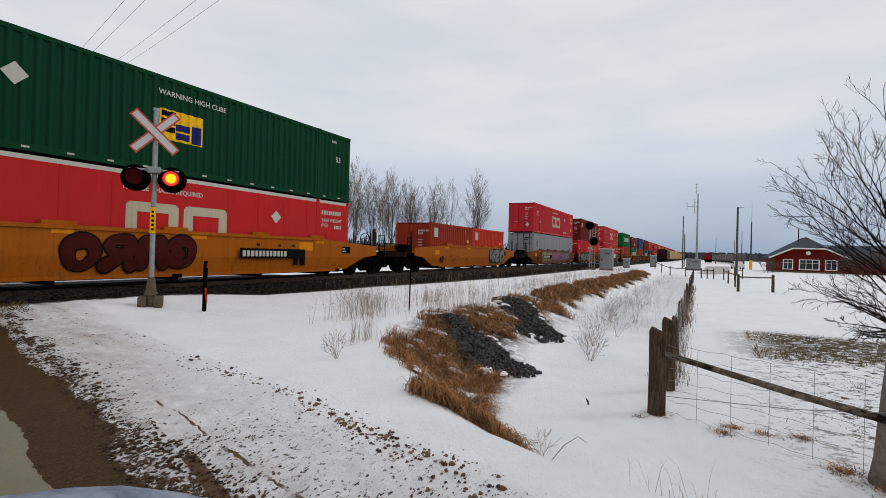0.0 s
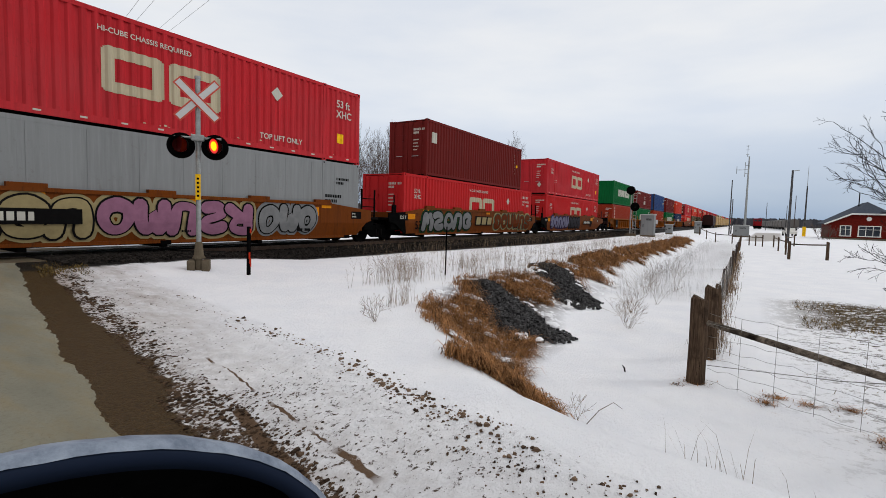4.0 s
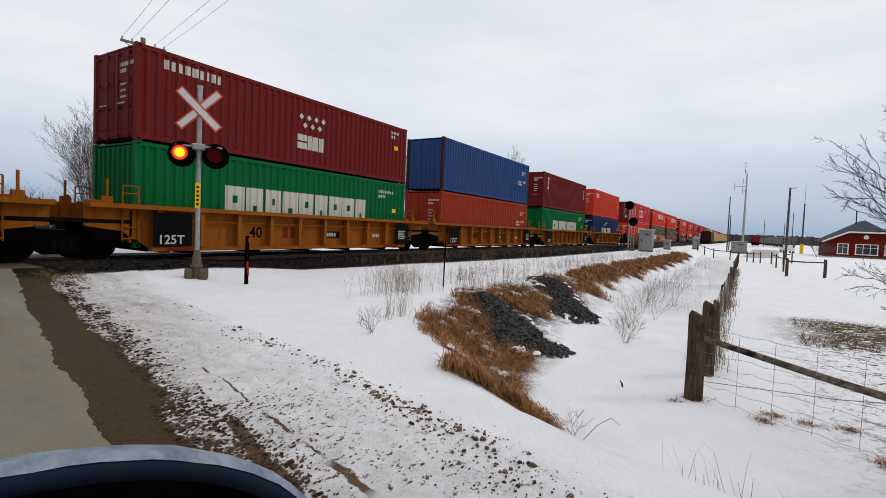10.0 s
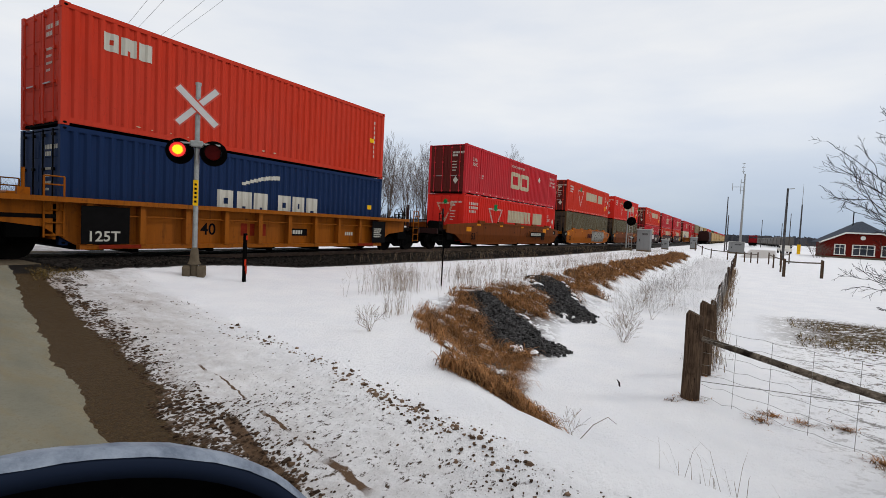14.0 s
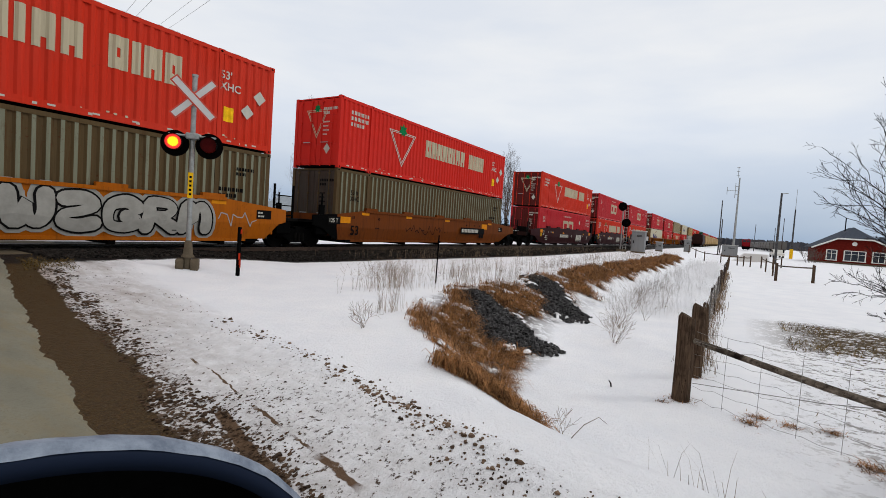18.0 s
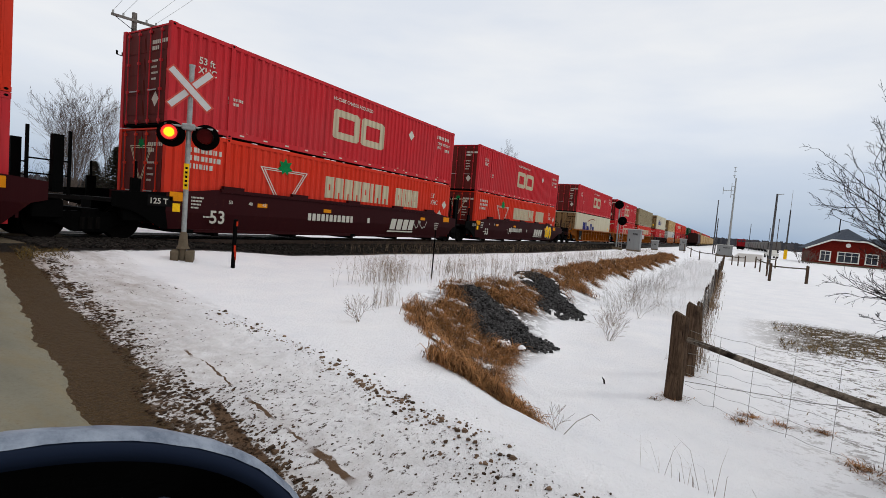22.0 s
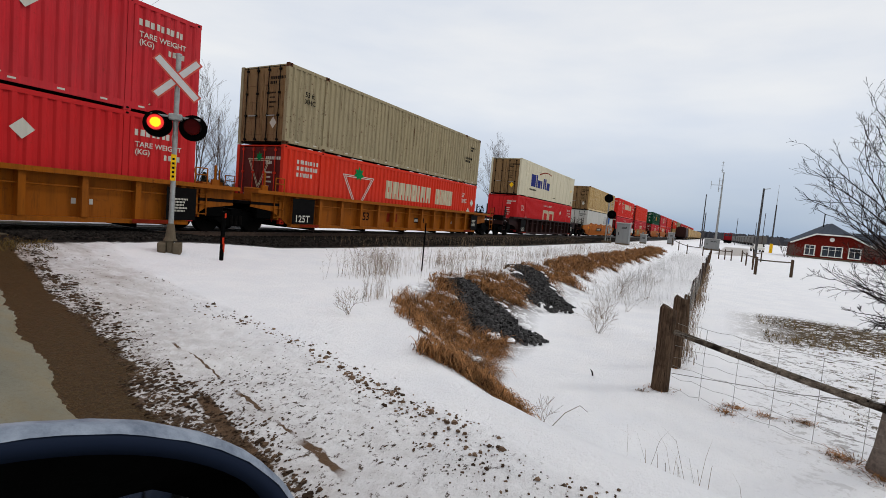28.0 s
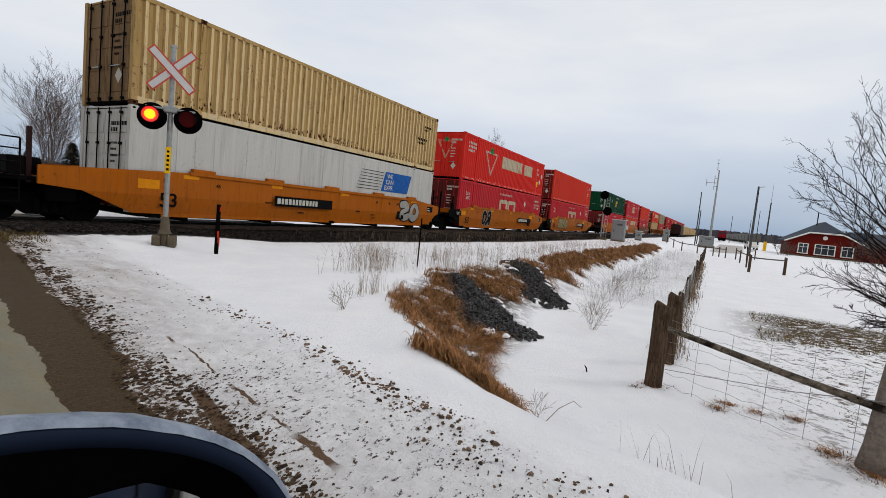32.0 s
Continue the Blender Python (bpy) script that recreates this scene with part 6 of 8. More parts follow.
for i, (s0, L, style, mat, lower, upper, tags) in enumerate(TRAIN):
    prev = TRAIN[i - 1][0] + TRAIN[i - 1][1] if i else s0 - 7.6
    nxt = TRAIN[i + 1][0] if i + 1 < len(TRAIN) else s0 + L + 7.6
    names = {M_YEL: "yellow", M_YELR: "brown-stained yellow", M_YBR: "rust-stained yellow-brown", M_OXIDE: "oxide brown", M_DBR: "dark brown"}
    lab = names[mat] + (" rib-sided" if style == "ribbed" else " smooth-sided") + " steel well car" + (" with sprayed graffiti" if tags else " carrying stacked containers")
    car = well_car(L, style, mat, s0 - prev, nxt - s0 - L, lab, i, tags)
    tagged(car, group="well cars of the train")
    MOVING.append((car, s0, 0.0))
    if isinstance(lower, tuple):
        load(lower[0], s0, 0.35)
        load(lower[1], s0 + 6.08, 0.35)
    else:
        load(lower, s0, 0.35)
    if upper:
        off = (L - KINDS[upper][0]) / 2
        load(upper, s0 + off, 0.35 + 0.025 + (KINDS[lower][1] if isinstance(lower, str) else 2.6))

# ---- crossing signal ----
MAST = (6.67, 11.04, -0.09)
EYE = Vector((0, 0, 1.23))


def crossing_signal():
    ob = thing("crossing_signal", "grey steel mast with white crossbuck and two red flashing lamps", "railway signal", m=pose(*MAST, 0, 0, -38))
    part("foundation", boxes((-0.24, -0.07, -0.18, 0.18, -0.3, 0.12), (0.07, 0.24, -0.18, 0.18, -0.3, 0.12), (-0.07, 0.07, -0.1, 0.1, -0.3, 0.18), bev=0.02), M_CONC, ob)
    part("mast", tube(bmesh.new(), [(0, 0, 0.2), (0, 0, 4.36)], 0.056, 14), M_GALV, ob)
    part("cap", tube(bmesh.new(), [(0, 0, 4.36), (0, 0, 4.42)], 0.068, 14), M_GALV, ob)
    part("collar", tube(bmesh.new(), [(0, 0, 0.16), (0, 0, 0.24), (0, 0, 0.52), (0, 0, 0.56)], [0.15, 0.11, 0.08, 0.06], 14), M_CONC, ob, "tapered rusty base collar")
    plate_ = part("number_strip", boxes((-0.055, 0.055, -0.078, -0.064, 1.55, 2.15)), M_INKY, ob, "yellow strip with dark bars")
    bm = boxes(*[(-0.025, 0.025, -0.083, -0.079, 1.62 + 0.1 * k, 1.67 + 0.1 * k) for k in range(5)])
    part("strip_marking", bm, M_INKB, plate_)
    for a in (45, -45):
        c, s = math.cos(radians(a)), math.sin(radians(a))
        yy = -0.085 if a > 0 else -0.105
        for w, t, m_, nm, lift in ((0.102, 0.61, M_SIGNR, "sign_border", 0), (0.068, 0.578, M_SIGNW, "sign_face", -0.004)):
            poly = [(-t, -w), (t, -w), (t, w), (-t, w)]
            bm = prism_y(bmesh.new(), [(x * c - z * s, 3.85 + x * s + z * c) for x, z in poly], yy + lift, yy + 0.012 + lift)
            part(nm, bm, m_, ob)
    part("junction_box", boxes((-0.14, 0.14, -0.14, 0.14, 2.92, 3.06), bev=0.02), M_GALV, ob)
    part("cross_arm", tube(bmesh.new(), [(-0.5, 0, 3.0), (0.5, 0, 3.0)], 0.03, 8), M_GALV, ob)
    lamps = []
    for sx in (-1, 1):
        x = 0.36 * sx
        bm = bmesh.new()
        tube(bm, [(x, 0.1, 2.80), (x, -0.05, 2.80), (x, -0.10, 2.80)], [0.10, 0.16, 0.17], 18)
        head = part("lamp_housing", bm, M_BLACK, ob)
        bm = bmesh.new()
        disc(bm, (x, 0.0, 2.80), "y", 0.30, 0.02, 26)
        part("backboard", bm, M_BLACK, head)
        bm = bmesh.new()
        n = 14
        arc = [math.pi * (k / n * 1.3 - 0.15) for k in range(n + 1)]
        near = [bm.verts.new((x + 0.185 * math.cos(a), -0.10, 2.80 + 0.185 * math.sin(a))) for a in arc]
        far = [bm.verts.new((x + 0.185 * math.cos(a), -0.36, 2.80 + 0.185 * math.sin(a))) for a in arc]
        for k in range(n):
            bm.faces.new((near[k], near[k + 1], far[k + 1], far[k]))
        hood = part("hood", bm, M_BLACK, head)
        mod = hood.modifiers.new("thick", "SOLIDIFY")
        mod.thickness = 0.008
        bm = bmesh.new()
        disc(bm, (x, -0.11, 2.80), "y", 0.165, 0.02, 22)
        part("lens", bm, M_REDLENS, head, "dark red lens")
        bm = bmesh.new()
        disc(bm, (0, 0, 0), "y", 0.168, 0.004, 26)
        bmesh.ops.recalc_face_normals(bm, faces=bm.faces)
        lamp = part("lamp_disc", bm, [M_REDLENS, M_LAMP], ob, "lamp disc with glowing red-orange face")
        for f in lamp.data.polygons:
            f.material_index = 1 if f.normal.y < -0.5 else 0
        lamps.append((lamp, 0 if sx < 0 else 1, (x, -0.30, 2.80)))
    return ob, lamps


signal_ob, LAMPS = crossing_signal()


def marker_post(x, y, z):
    ob = thing("marker_post", "dark slim post with orange paint bands", "post", m=pose(x, y, z, 2, -1, 0))
    part("post", boxes((-0.04, 0.04, -0.035, 0.035, -0.2, 1.02), bev=0.01), M_BLACK, ob)
    for z0, z1, x0, x1 in ((0.86, 0.97, 0.0, 0.044), (0.24, 0.40, -0.03, 0.02), (0.12, 0.26, -0.01, 0.044), (0.05, 0.13, 0.01, 0.044)):
        part("paint_band", boxes((x0, x1, -0.039, 0.02, z0, z1), bev=0.003), M_ORANGE, ob)
    return ob


marker_post(7.35, 10.1, -0.16)
tagged(link("steel_rod", tube(bmesh.new(), [(11.2, 6.9, -0.45), (11.22, 6.9, 0.95)], 0.018, 6), M_BLACK), "thin dark steel rod standing on the bank", "rod")


# ---- poles, masts and buildings ----
def wood_pole(name, x, y, h, r, label, arm=False, mat=None):
    z = ground_z(x, y, False) if abs(x) < 200 else -1.0
    ob = thing(name, label, "pole", m=pose(x, y, z))
    part("pole", tube(bmesh.new(), [(0, 0, -0.3), (0, 0, h * 0.5), (0, 0, h)], [r, r * 0.88, r * 0.7], 10), mat or M_POLE, ob)
    return ob


PX, PY = 14.3, 29.3
pole = wood_pole("utility_pole", PX, PY, 11.7, 0.18, "weathered wooden utility pole with crossarm and insulators")
pole.rotation_euler = (0, 0, radians(-14))
part("crossarm", boxes((-1.1, 1.1, -0.2, -0.08, 11.2, 11.32)), M_POLE, pole)
for xx in (-1.02, -0.55, 0.55, 1.02):
    bm = bmesh.new()
    disc(bm, (xx, -0.14, 11.4), "z", 0.05, 0.16, 8)
    part("insulator", bm, M_GALV, pole)
bm = bmesh.new()
tube(bm, [(0, -0.1, 10.7), (-0.9, -0.12, 11.2)], 0.02, 5)
tube(bm, [(0, -0.1, 10.7), (0.9, -0.12, 11.2)], 0.02, 5)
part("brace", bm, M_STEEL, pole)
bm = bmesh.new()
disc(bm, (0.22, -0.1, 9.1), "z", 0.16, 0.7, 12)
part("transformer", bm, M_GALV, pole)
for zz, sx in ((9.2, -1), (8.0, 1)):
    bm = bmesh.new()
    tube(bm, [(0, 0, zz), (0.75 * sx, -0.05, zz + 0.05)], 0.025, 5)
    disc(bm, (0.75 * sx, -0.05, zz + 0.16), "z", 0.05, 0.2, 8)
    disc(bm, (0.5 * sx, -0.05, zz + 0.14), "z", 0.04, 0.16, 8)
    part("bracket", bm, M_STEEL, pole)


def wire(name, a, b, sag, r, label):
    n = 14
    pts = [Vector(a).lerp(Vector(b), k / n) - Vector((0, 0, sag * 4 * (k / n) * (1 - k / n))) for k in range(n + 1)]
    return tagged(link(name, tube(bmesh.new(), pts, r, 4), M_WIRE), label, "cable", "overhead wires")


ca, sa = math.cos(radians(-14)), math.sin(radians(-14))
for xx, end in ((-1.02, -1.6), (-0.55, -0.9), (0.55, 0.8), (1.02, 1.6)):
    wire("overhead_wire", (PX + xx * ca, PY + xx * sa, ground_z(PX, PY, False) + 11.45), (end, -22, 10.4), 0.7, 0.008, "thin dark overhead power line")
wire("guy_wire", (PX, PY, 7.6), (PX + 5.5, PY + 0.5, -0.6), 0.0, 0.012, "steel guy wire of the utility pole")

for x, y, h, r, lab in ((75, -4.55, 9.1, 0.16, "grey wooden pole beside the yard"), (120.4, 3.06, 11.64, 0.14, "weathered wooden pole in the yard"), (130.0, 2.93, 8.1, 0.14, "weathered wooden pole in the yard"), (233.6, -6.58, 11.17, 0.14, "weathered wooden pole in the yard"), (240.0, -13.6, 10.2, 0.14, "weathered wooden pole in the yard"), (199.6, -13.55, 12.16, 0.13, "weathered wooden pole in the yard"), (124.4, -10.18, 10.32, 0.17, "weathered wooden pole in the yard")):
    yp = wood_pole("yard_pole", x, y, h, r, lab, mat=M_POLED if r > 0.135 else M_BARKD)
    if x == 124.4:
        part("base_guard", tube(bmesh.new(), [(0, 0, -0.2), (0, 0, 2.0)], 0.32, 10), M_INKY, yp, "yellow guard round the pole's foot")
        part("whip_aerial", tube(bmesh.new(), [(0, 0, h), (0, 0, h + 4.2)], [0.06, 0.03], 5), M_GALV, yp)
    if x == 75:
        part("lamp_arm", tube(bmesh.new(), [(0, 0, h - 0.1), (0, -0.7, h)], 0.05, 5), M_GALV, yp)


def antenna_mast(x, y):
    ob = thing("antenna_mast", "slim grey steel antenna mast with aerials", "mast", m=pose(x, y, -1.0))
    part("mast", tube(bmesh.new(), [(0, 0, 0), (0, 0, 7), (0, 0, 14.6)], [0.24, 0.18, 0.11], 10), M_GALV, ob)
    bm = bmesh.new()
    tube(bm, [(0, 0, 12.2), (0, 1.9, 12.2)], 0.05, 5)
    tube(bm, [(0, 1.85, 11.5), (0, 1.85, 12.9)], 0.05, 5)
    part("aerial", bm, M_GALV, ob)
    bm = bmesh.new()
    for z in (11.5, 13.0):
        tube(bm, [(0, 0, z), (0, 0.55, z)], 0.045, 5)
    tube(bm, [(0, 0.55, 10.9), (0, 0.55, 13.6)], 0.055, 5)
    part("aerial", bm, M_GALV, ob)
    bm = bmesh.new()
    tube(bm, [(0, 0, 14.5), (0, 0.3, 14.6), (0, 0.3, 16.6)], 0.05, 5)
    for q in (15.0, 15.8, 16.5):
        tube(bm, [(0, 0.05, q), (0, 0.55, q)], 0.045, 4)
    part("aerial", bm, M_GALV, ob)
    return ob


antenna_mast(105, 0.24)


def cabinet(name, x, y, w, d, h, label, z=None):
    zz = ground_z(x, y, False) if z is None else z
    ob = thing(name, label, "cabinet", m=pose(x, y, zz))
    part("body", boxes((-d / 2, d / 2, -w / 2, w / 2, 0.15, h), bev=0.02), M_BOXG, ob)
    part("roof", boxes((-d / 2 - 0.08, d / 2 + 0.08, -w / 2 - 0.08, w / 2 + 0.08, h, h + 0.1), bev=0.02), M_ALU, ob)
    part("base", boxes((-d / 2, d / 2, -w / 2, w / 2, -0.2, 0.15)), M_CONC, ob)
    dr = part("door", boxes((-d / 2 - 0.03, -d / 2, -w * 0.42, w * 0.42, 0.25, h - 0.15)), M_BOXG, ob)
    part("handle", boxes((-d / 2 - 0.07, -d / 2 - 0.03, w * 0.28, w * 0.33, h * 0.45, h * 0.58)), M_STEEL, dr)
    part("vent", boxes(*[(-d / 2 - 0.04, -d / 2 - 0.03, -w * 0.3, w * 0.1, h - 0.4 - 0.07 * k, h - 0.36 - 0.07 * k) for k in range(3)]), M_STEEL, dr)
    return ob


cabinet("signal_cabinet", 54.6, 8.75, 1.3, 1.1, 2.25, "grey metal railway signal cabinet")
cabinet("signal_cabinet", 70.0, 8.6, 0.8, 0.8, 1.2, "grey metal equipment cabinet beside the track")
cabinet("equipment_shed", 103.0, 0.75, 2.5, 2.0, 2.0, "grey metal equipment shed at the mast's foot", -1.0)
cabinet("equipment_shed", 84.0, 6.3, 0.9, 0.9, 1.8, "slim grey metal equipment shed")


def block_signal(x, y):
    z = ground_z(x, y, False)
    ob = thing("block_signal", "black mast with two round railway signal targets", "railway signal", m=pose(x, y, z, 0, 0, -90))
    part("mast", tube(bmesh.new(), [(0, 0, 0), (0, 0, 5.15)], 0.08, 10), M_GALV, ob)
    for xx, zz in ((-0.05, 4.75), (0.42, 3.05)):
        bm = bmesh.new()
        disc(bm, (xx, -0.15, zz), "y", 0.46, 0.04, 22)
        tg = part("target", bm, M_BLACK, ob, "round black signal target")
        bm = bmesh.new()
        disc(bm, (xx, -0.22, zz), "y", 0.12, 0.12, 12)
        part("lens_hood", bm, M_BLACK, tg)
    part("ladder", boxes((0.2, 0.23, 0.1, 0.13, 0.2, 4.6), (0.5, 0.53, 0.1, 0.13, 0.2, 4.6), *[(0.2, 0.53, 0.1, 0.13, 0.4 + 0.35 * k, 0.43 + 0.35 * k) for k in range(12)]), M_ALU, ob)
    part("foundation", boxes((-0.35, 0.6, -0.35, 0.35, -0.2, 0.25)), M_CONC, ob)
    return ob


block_signal(53.8, 10.4)


def signboard(x, y, w, h, z0, label):
    z = ground_z(x, y, False)
    ob = thing("lineside_sign", label, "sign", m=pose(x, y, z))
    part("post", tube(bmesh.new(), [(0, 0, 0), (0, 0, z0 + h)], 0.04, 6), M_BLACK, ob)
    part("board", boxes((-0.05, -0.03, -w / 2, w / 2, z0, z0 + h)), M_SIGNW, ob)
    return ob


signboard(63.5, 9.7, 1.2, 0.5, 1.3, "small white lineside board on a post")


def station():
    """Brick station house beyond the meadow; its gable looks to the crossing."""
    ob = thing("station_house", "red brick house with grey hipped roof and white trim", "house", m=pose(111, -12.7, -1.02))
    w, d, h, rz = 10.8, 10.5, 3.1, 6.8
    # the gable wall spans from y = 0 to -w, its face towards -x
    wall = boxes((0, 0.3, -w, -0, 0, h))
    part("wall", wall, M_BRICK, ob)
    for y0 in (-0.3, -w):
        part("wall", boxes((0.3, d, y0, y0 + 0.3, 0, h)), M_BRICK, ob)
    part("wall", boxes((d - 0.3, d, -w + 0.3, -0.3, 0, h)), M_BRICK, ob)
    bm = bmesh.new()
    prism_x(bm, [(-0.0, h), (-w, h), (-w * 0.73, 4.5), (-w * 0.27, 4.5)], 0.0, 0.3)
    part("gable", bm, M_BRICK, ob)
    bm = bmesh.new()
    pts = {"a": (-0.7, 0.8, h - 0.25), "b": (-0.7, -w * 0.27, 4.72), "c": (-0.7, -w * 0.73, 4.72), "d": (-0.7, -w - 0.8, h - 0.25), "e": (2.2, -w / 2, rz), "f": (d - 3, -w / 2, rz), "g": (d + 0.6, 0.8, h - 0.25), "h": (d + 0.6, -w - 0.8, h - 0.25)}
    v = {k: bm.verts.new(p) for k, p in pts.items()}
    for q in ("abefg", "bce", "cdhfe", "ghf"):
        bm.faces.new([v[k] for k in q])
    rf_ = part("roof", bm, M_ROOF, ob)
    so = rf_.modifiers.new("thick", "SOLIDIFY")
    so.thickness = 0.18
    bm = bmesh.new()
    for p, q in (("a", "b"), ("b", "c"), ("c", "d")):
        a, b = Vector(pts[p]), Vector(pts[q])
        a.x = b.x = -0.74
        tube(bm, [a - Vector((0, 0, 0.16)), b - Vector((0, 0, 0.16))], 0.13, 4)
    part("fascia", bm, M_TRIM, ob)
    for y0, y1 in ((-3.0, -1.6), (-7.0, -4.1), (-9.6, -8.0)):
        win = part("window", boxes((-0.06, -0.01, y0, y1, 0.75, 2.45)), M_GLASS, ob)
        fr = [(-0.1, 0.0, y0 - 0.1, y0 + 0.06, 0.68, 2.52), (-0.1, 0.0, y1 - 0.06, y1 + 0.1, 0.68, 2.52), (-0.1, 0.0, y0, y1, 2.42, 2.54), (-0.1, 0.0, y0, y1, 1.85, 1.91)]
        nb = max(1, round((y1 - y0) / 0.9))
        fr += [(-0.1, 0.0, y0 + (y1 - y0) * k / nb - 0.04, y0 + (y1 - y0) * k / nb + 0.04, 0.75, 2.45) for k in range(1, nb)]
        part("window_frame", boxes(*fr), M_TRIM, win)
        part("window_sill", boxes((-0.18, 0.0, y0 - 0.15, y1 + 0.15, 0.60, 0.74)), M_TRIM, win)
    bm = bmesh.new()
    disc(bm, (-0.03, -w / 2, 3.75), "x", 0.36, 0.06, 20)
    part("gable_vent", bm, M_TRIM, ob)
    part("flue_pipe", tube(bmesh.new(), [(5.0, -4.6, 5.0), (5.0, -4.6, 8.6)], 0.09, 8), M_STEEL, ob)
    part("foundation", boxes((-0.06, d + 0.06, -w - 0.06, 0.06, -0.3, 0.35)), M_CONC, ob)
    part("annex", boxes((2.5, d - 0.5, -w - 7, -w - 0.05, 0, 3.0)), M_BRICK, ob)
    bm = bmesh.new()
    prism_y(bm, [(1.9, 2.9), (d, 2.9), (d / 2 + 1, 5.4)], -w - 7.4, -w + 1.0)
    part("annex_roof", bm, M_ROOF, ob)
    return ob


station()


def pickup(x, y, rz):
    ob = thing("pickup_truck", "small white pickup truck parked in the yard", "truck", m=pose(x, y, -1.0, 0, 0, rz))
    part("body", boxes((-2.6, 2.6, -0.95, 0.95, 0.45, 1.05), bev=0.08), M_TRIM, ob)
    bm = bmesh.new()
    prism_y(bm, [(-1.2, 1.05), (1.3, 1.05), (0.75, 1.75), (-0.8, 1.75)], -0.85, 0.85)
    part("cab", bm, M_TRIM, ob)
    part("window", boxes((-0.75, 0.7, -0.87, 0.87, 1.12, 1.6)), M_GLASS, ob)
    for sx in (-1.7, 1.7):
        for sy in (-0.85, 0.85):
            bm = bmesh.new()
            disc(bm, (sx, sy, 0.38), "y", 0.38, 0.25, 16)
            part("wheel", bm, M_TYRE, ob)
    return ob


pickup(127, -7.9, 6)


def locomotive(x, y):
    ob = thing("locomotive", "red diesel locomotive standing on the siding", "locomotive", m=pose(x, y, -0.7))
    part("frame", boxes((0, 20, -1.5, 1.5, 0.9, 1.4)), M_BLACK, ob)
    part("nose", boxes((0.4, 2.6, -1.1, 1.1, 1.4, 3.1), bev=0.15), M_LOCO, ob)
    cabp = part("cab", boxes((2.6, 5.0, -1.5, 1.5, 1.4, 4.5), bev=0.12), M_LOCO, ob)
    for y0, y1 in ((-1.2, -0.15), (0.15, 1.2)):
        part("windscreen", boxes((2.56, 2.6, y0, y1, 3.3, 4.05)), M_GLASS, cabp)
    part("hood", boxes((5.0, 19, -0.95, 0.95, 1.4, 4.2), bev=0.1), M_LOCO, ob)
    part("pilot", boxes((-0.1, 0.3, -1.4, 1.4, 0.25, 1.1), bev=0.05), M_BLACK, ob)
    truck(ob, 3.6)
    truck(ob, 16.4)
    return ob


locomotive(238, -3.95)


def hopper(m, mat, label):
    ob = thing("hopper_car", label, "railway car", "standing hopper cars", m)
    part("body", prism_x(bmesh.new(), [(-1.5, 1.3), (1.5, 1.3), (1.6, 2.4), (1.45, 4.2), (0.7, 4.55), (-0.7, 4.55), (-1.45, 4.2), (-1.6, 2.4)], 1.0, 16.0), mat, ob)
    part("hopper", prism_x(bmesh.new(), [(-0.5, 0.4), (0.5, 0.4), (1.4, 1.3), (-1.4, 1.3)], 4, 13), mat, ob)
    part("end_platform", boxes((0, 17, -1.4, 1.4, 0.9, 1.1)), M_BLACK, ob)
    truck(ob, 2.0, True)
    truck(ob, 15.0, True)
    return ob


h0 = hopper(pose(232, -15.9, -0.8, 0, 0, 1.5), M_HOP, "grey covered hopper car standing on a siding")
for k in range(1, 15):
    copy_thing(h0, pose(232 + 17.8 * k, -15.9 + 17.8 * k * 0.026, -0.8, 0, 0, 1.5))
h1 = hopper(pose(176, 10.6, -0.6), M_DBR, "dark brown hopper car standing beside the main track")
h2 = hopper(pose(195, 10.6, -0.6), M_RTAN, "tan covered hopper car standing beside the main track")
for k in range(1, 9):
    copy_thing(h2, pose(195 + 17.8 * k, 10.6, -0.6))


def grain_bin(x, y, r, h, peak, label):
    ob = thing("grain_bin", label, "silo", m=pose(x, y, -0.8))
    part("wall", tube(bmesh.new(), [(0, 0, 0), (0, 0, h)], r, 24), M_METAL, ob)
    part("roof", tube(bmesh.new(), [(0, 0, h), (0, 0, peak)], [r + 0.3, 0.3], 24), M_METAL, ob, "conical metal roof")
    return ob


grain_bin(44.5, 52.0, 4.4, 2.0, 4.6, "low round metal bin with a conical roof")


# ---- fences ----
def round_post(name, x, y, h, r, label, tilt=(0, 0), mat=None, z=None):
    zz = ground_z(x, y) if z is None else z
    rr = random.Random(int(x * 31 + y * 17))
    bm = bmesh.new()
    tube(bm, [(0, 0, -0.3), (0.01, 0, h * 0.5), (0, 0.01, h - 0.02), (0, 0, h)], [r * 1.06, r, r * 0.96, r * 0.86], 10)
    for v in bm.verts:
        v.co.x *= 1 + rr.uniform(-0.06, 0.06)
        v.co.y *= 1 + rr.uniform(-0.06, 0.06)
    ob = tagged(link(name, bm, mat or M_POST), label, "fence post", "fence posts along the field")
    ob.matrix_basis = pose(x, y, zz, tilt[0], tilt[1], 0)
    return ob


P0 = (7.88, 0.50)
round_post("fence_post", *P0, 1.24, 0.125, "thick weathered wooden corner post", (0, 2))
round_post("fence_post", 9.35, 0.42, 1.22, 0.115, "thick weathered wooden post", (0, 3))
rr = random.Random(4)
xs_ = 12.2
while xs_ < 60:
    big = rr.random() < 0.25
    round_post("fence_post", xs_, 0.42 + rr.uniform(-0.05, 0.05), 1.02 + rr.uniform(-0.1, 0.1), 0.06 if big else 0.024, "weathered round wooden fence post" if big else "slim dark steel fence post", (rr.uniform(-4, 4), rr.uniform(-4, 4)), None if big else M_BARKD)
    xs_ += 2.9


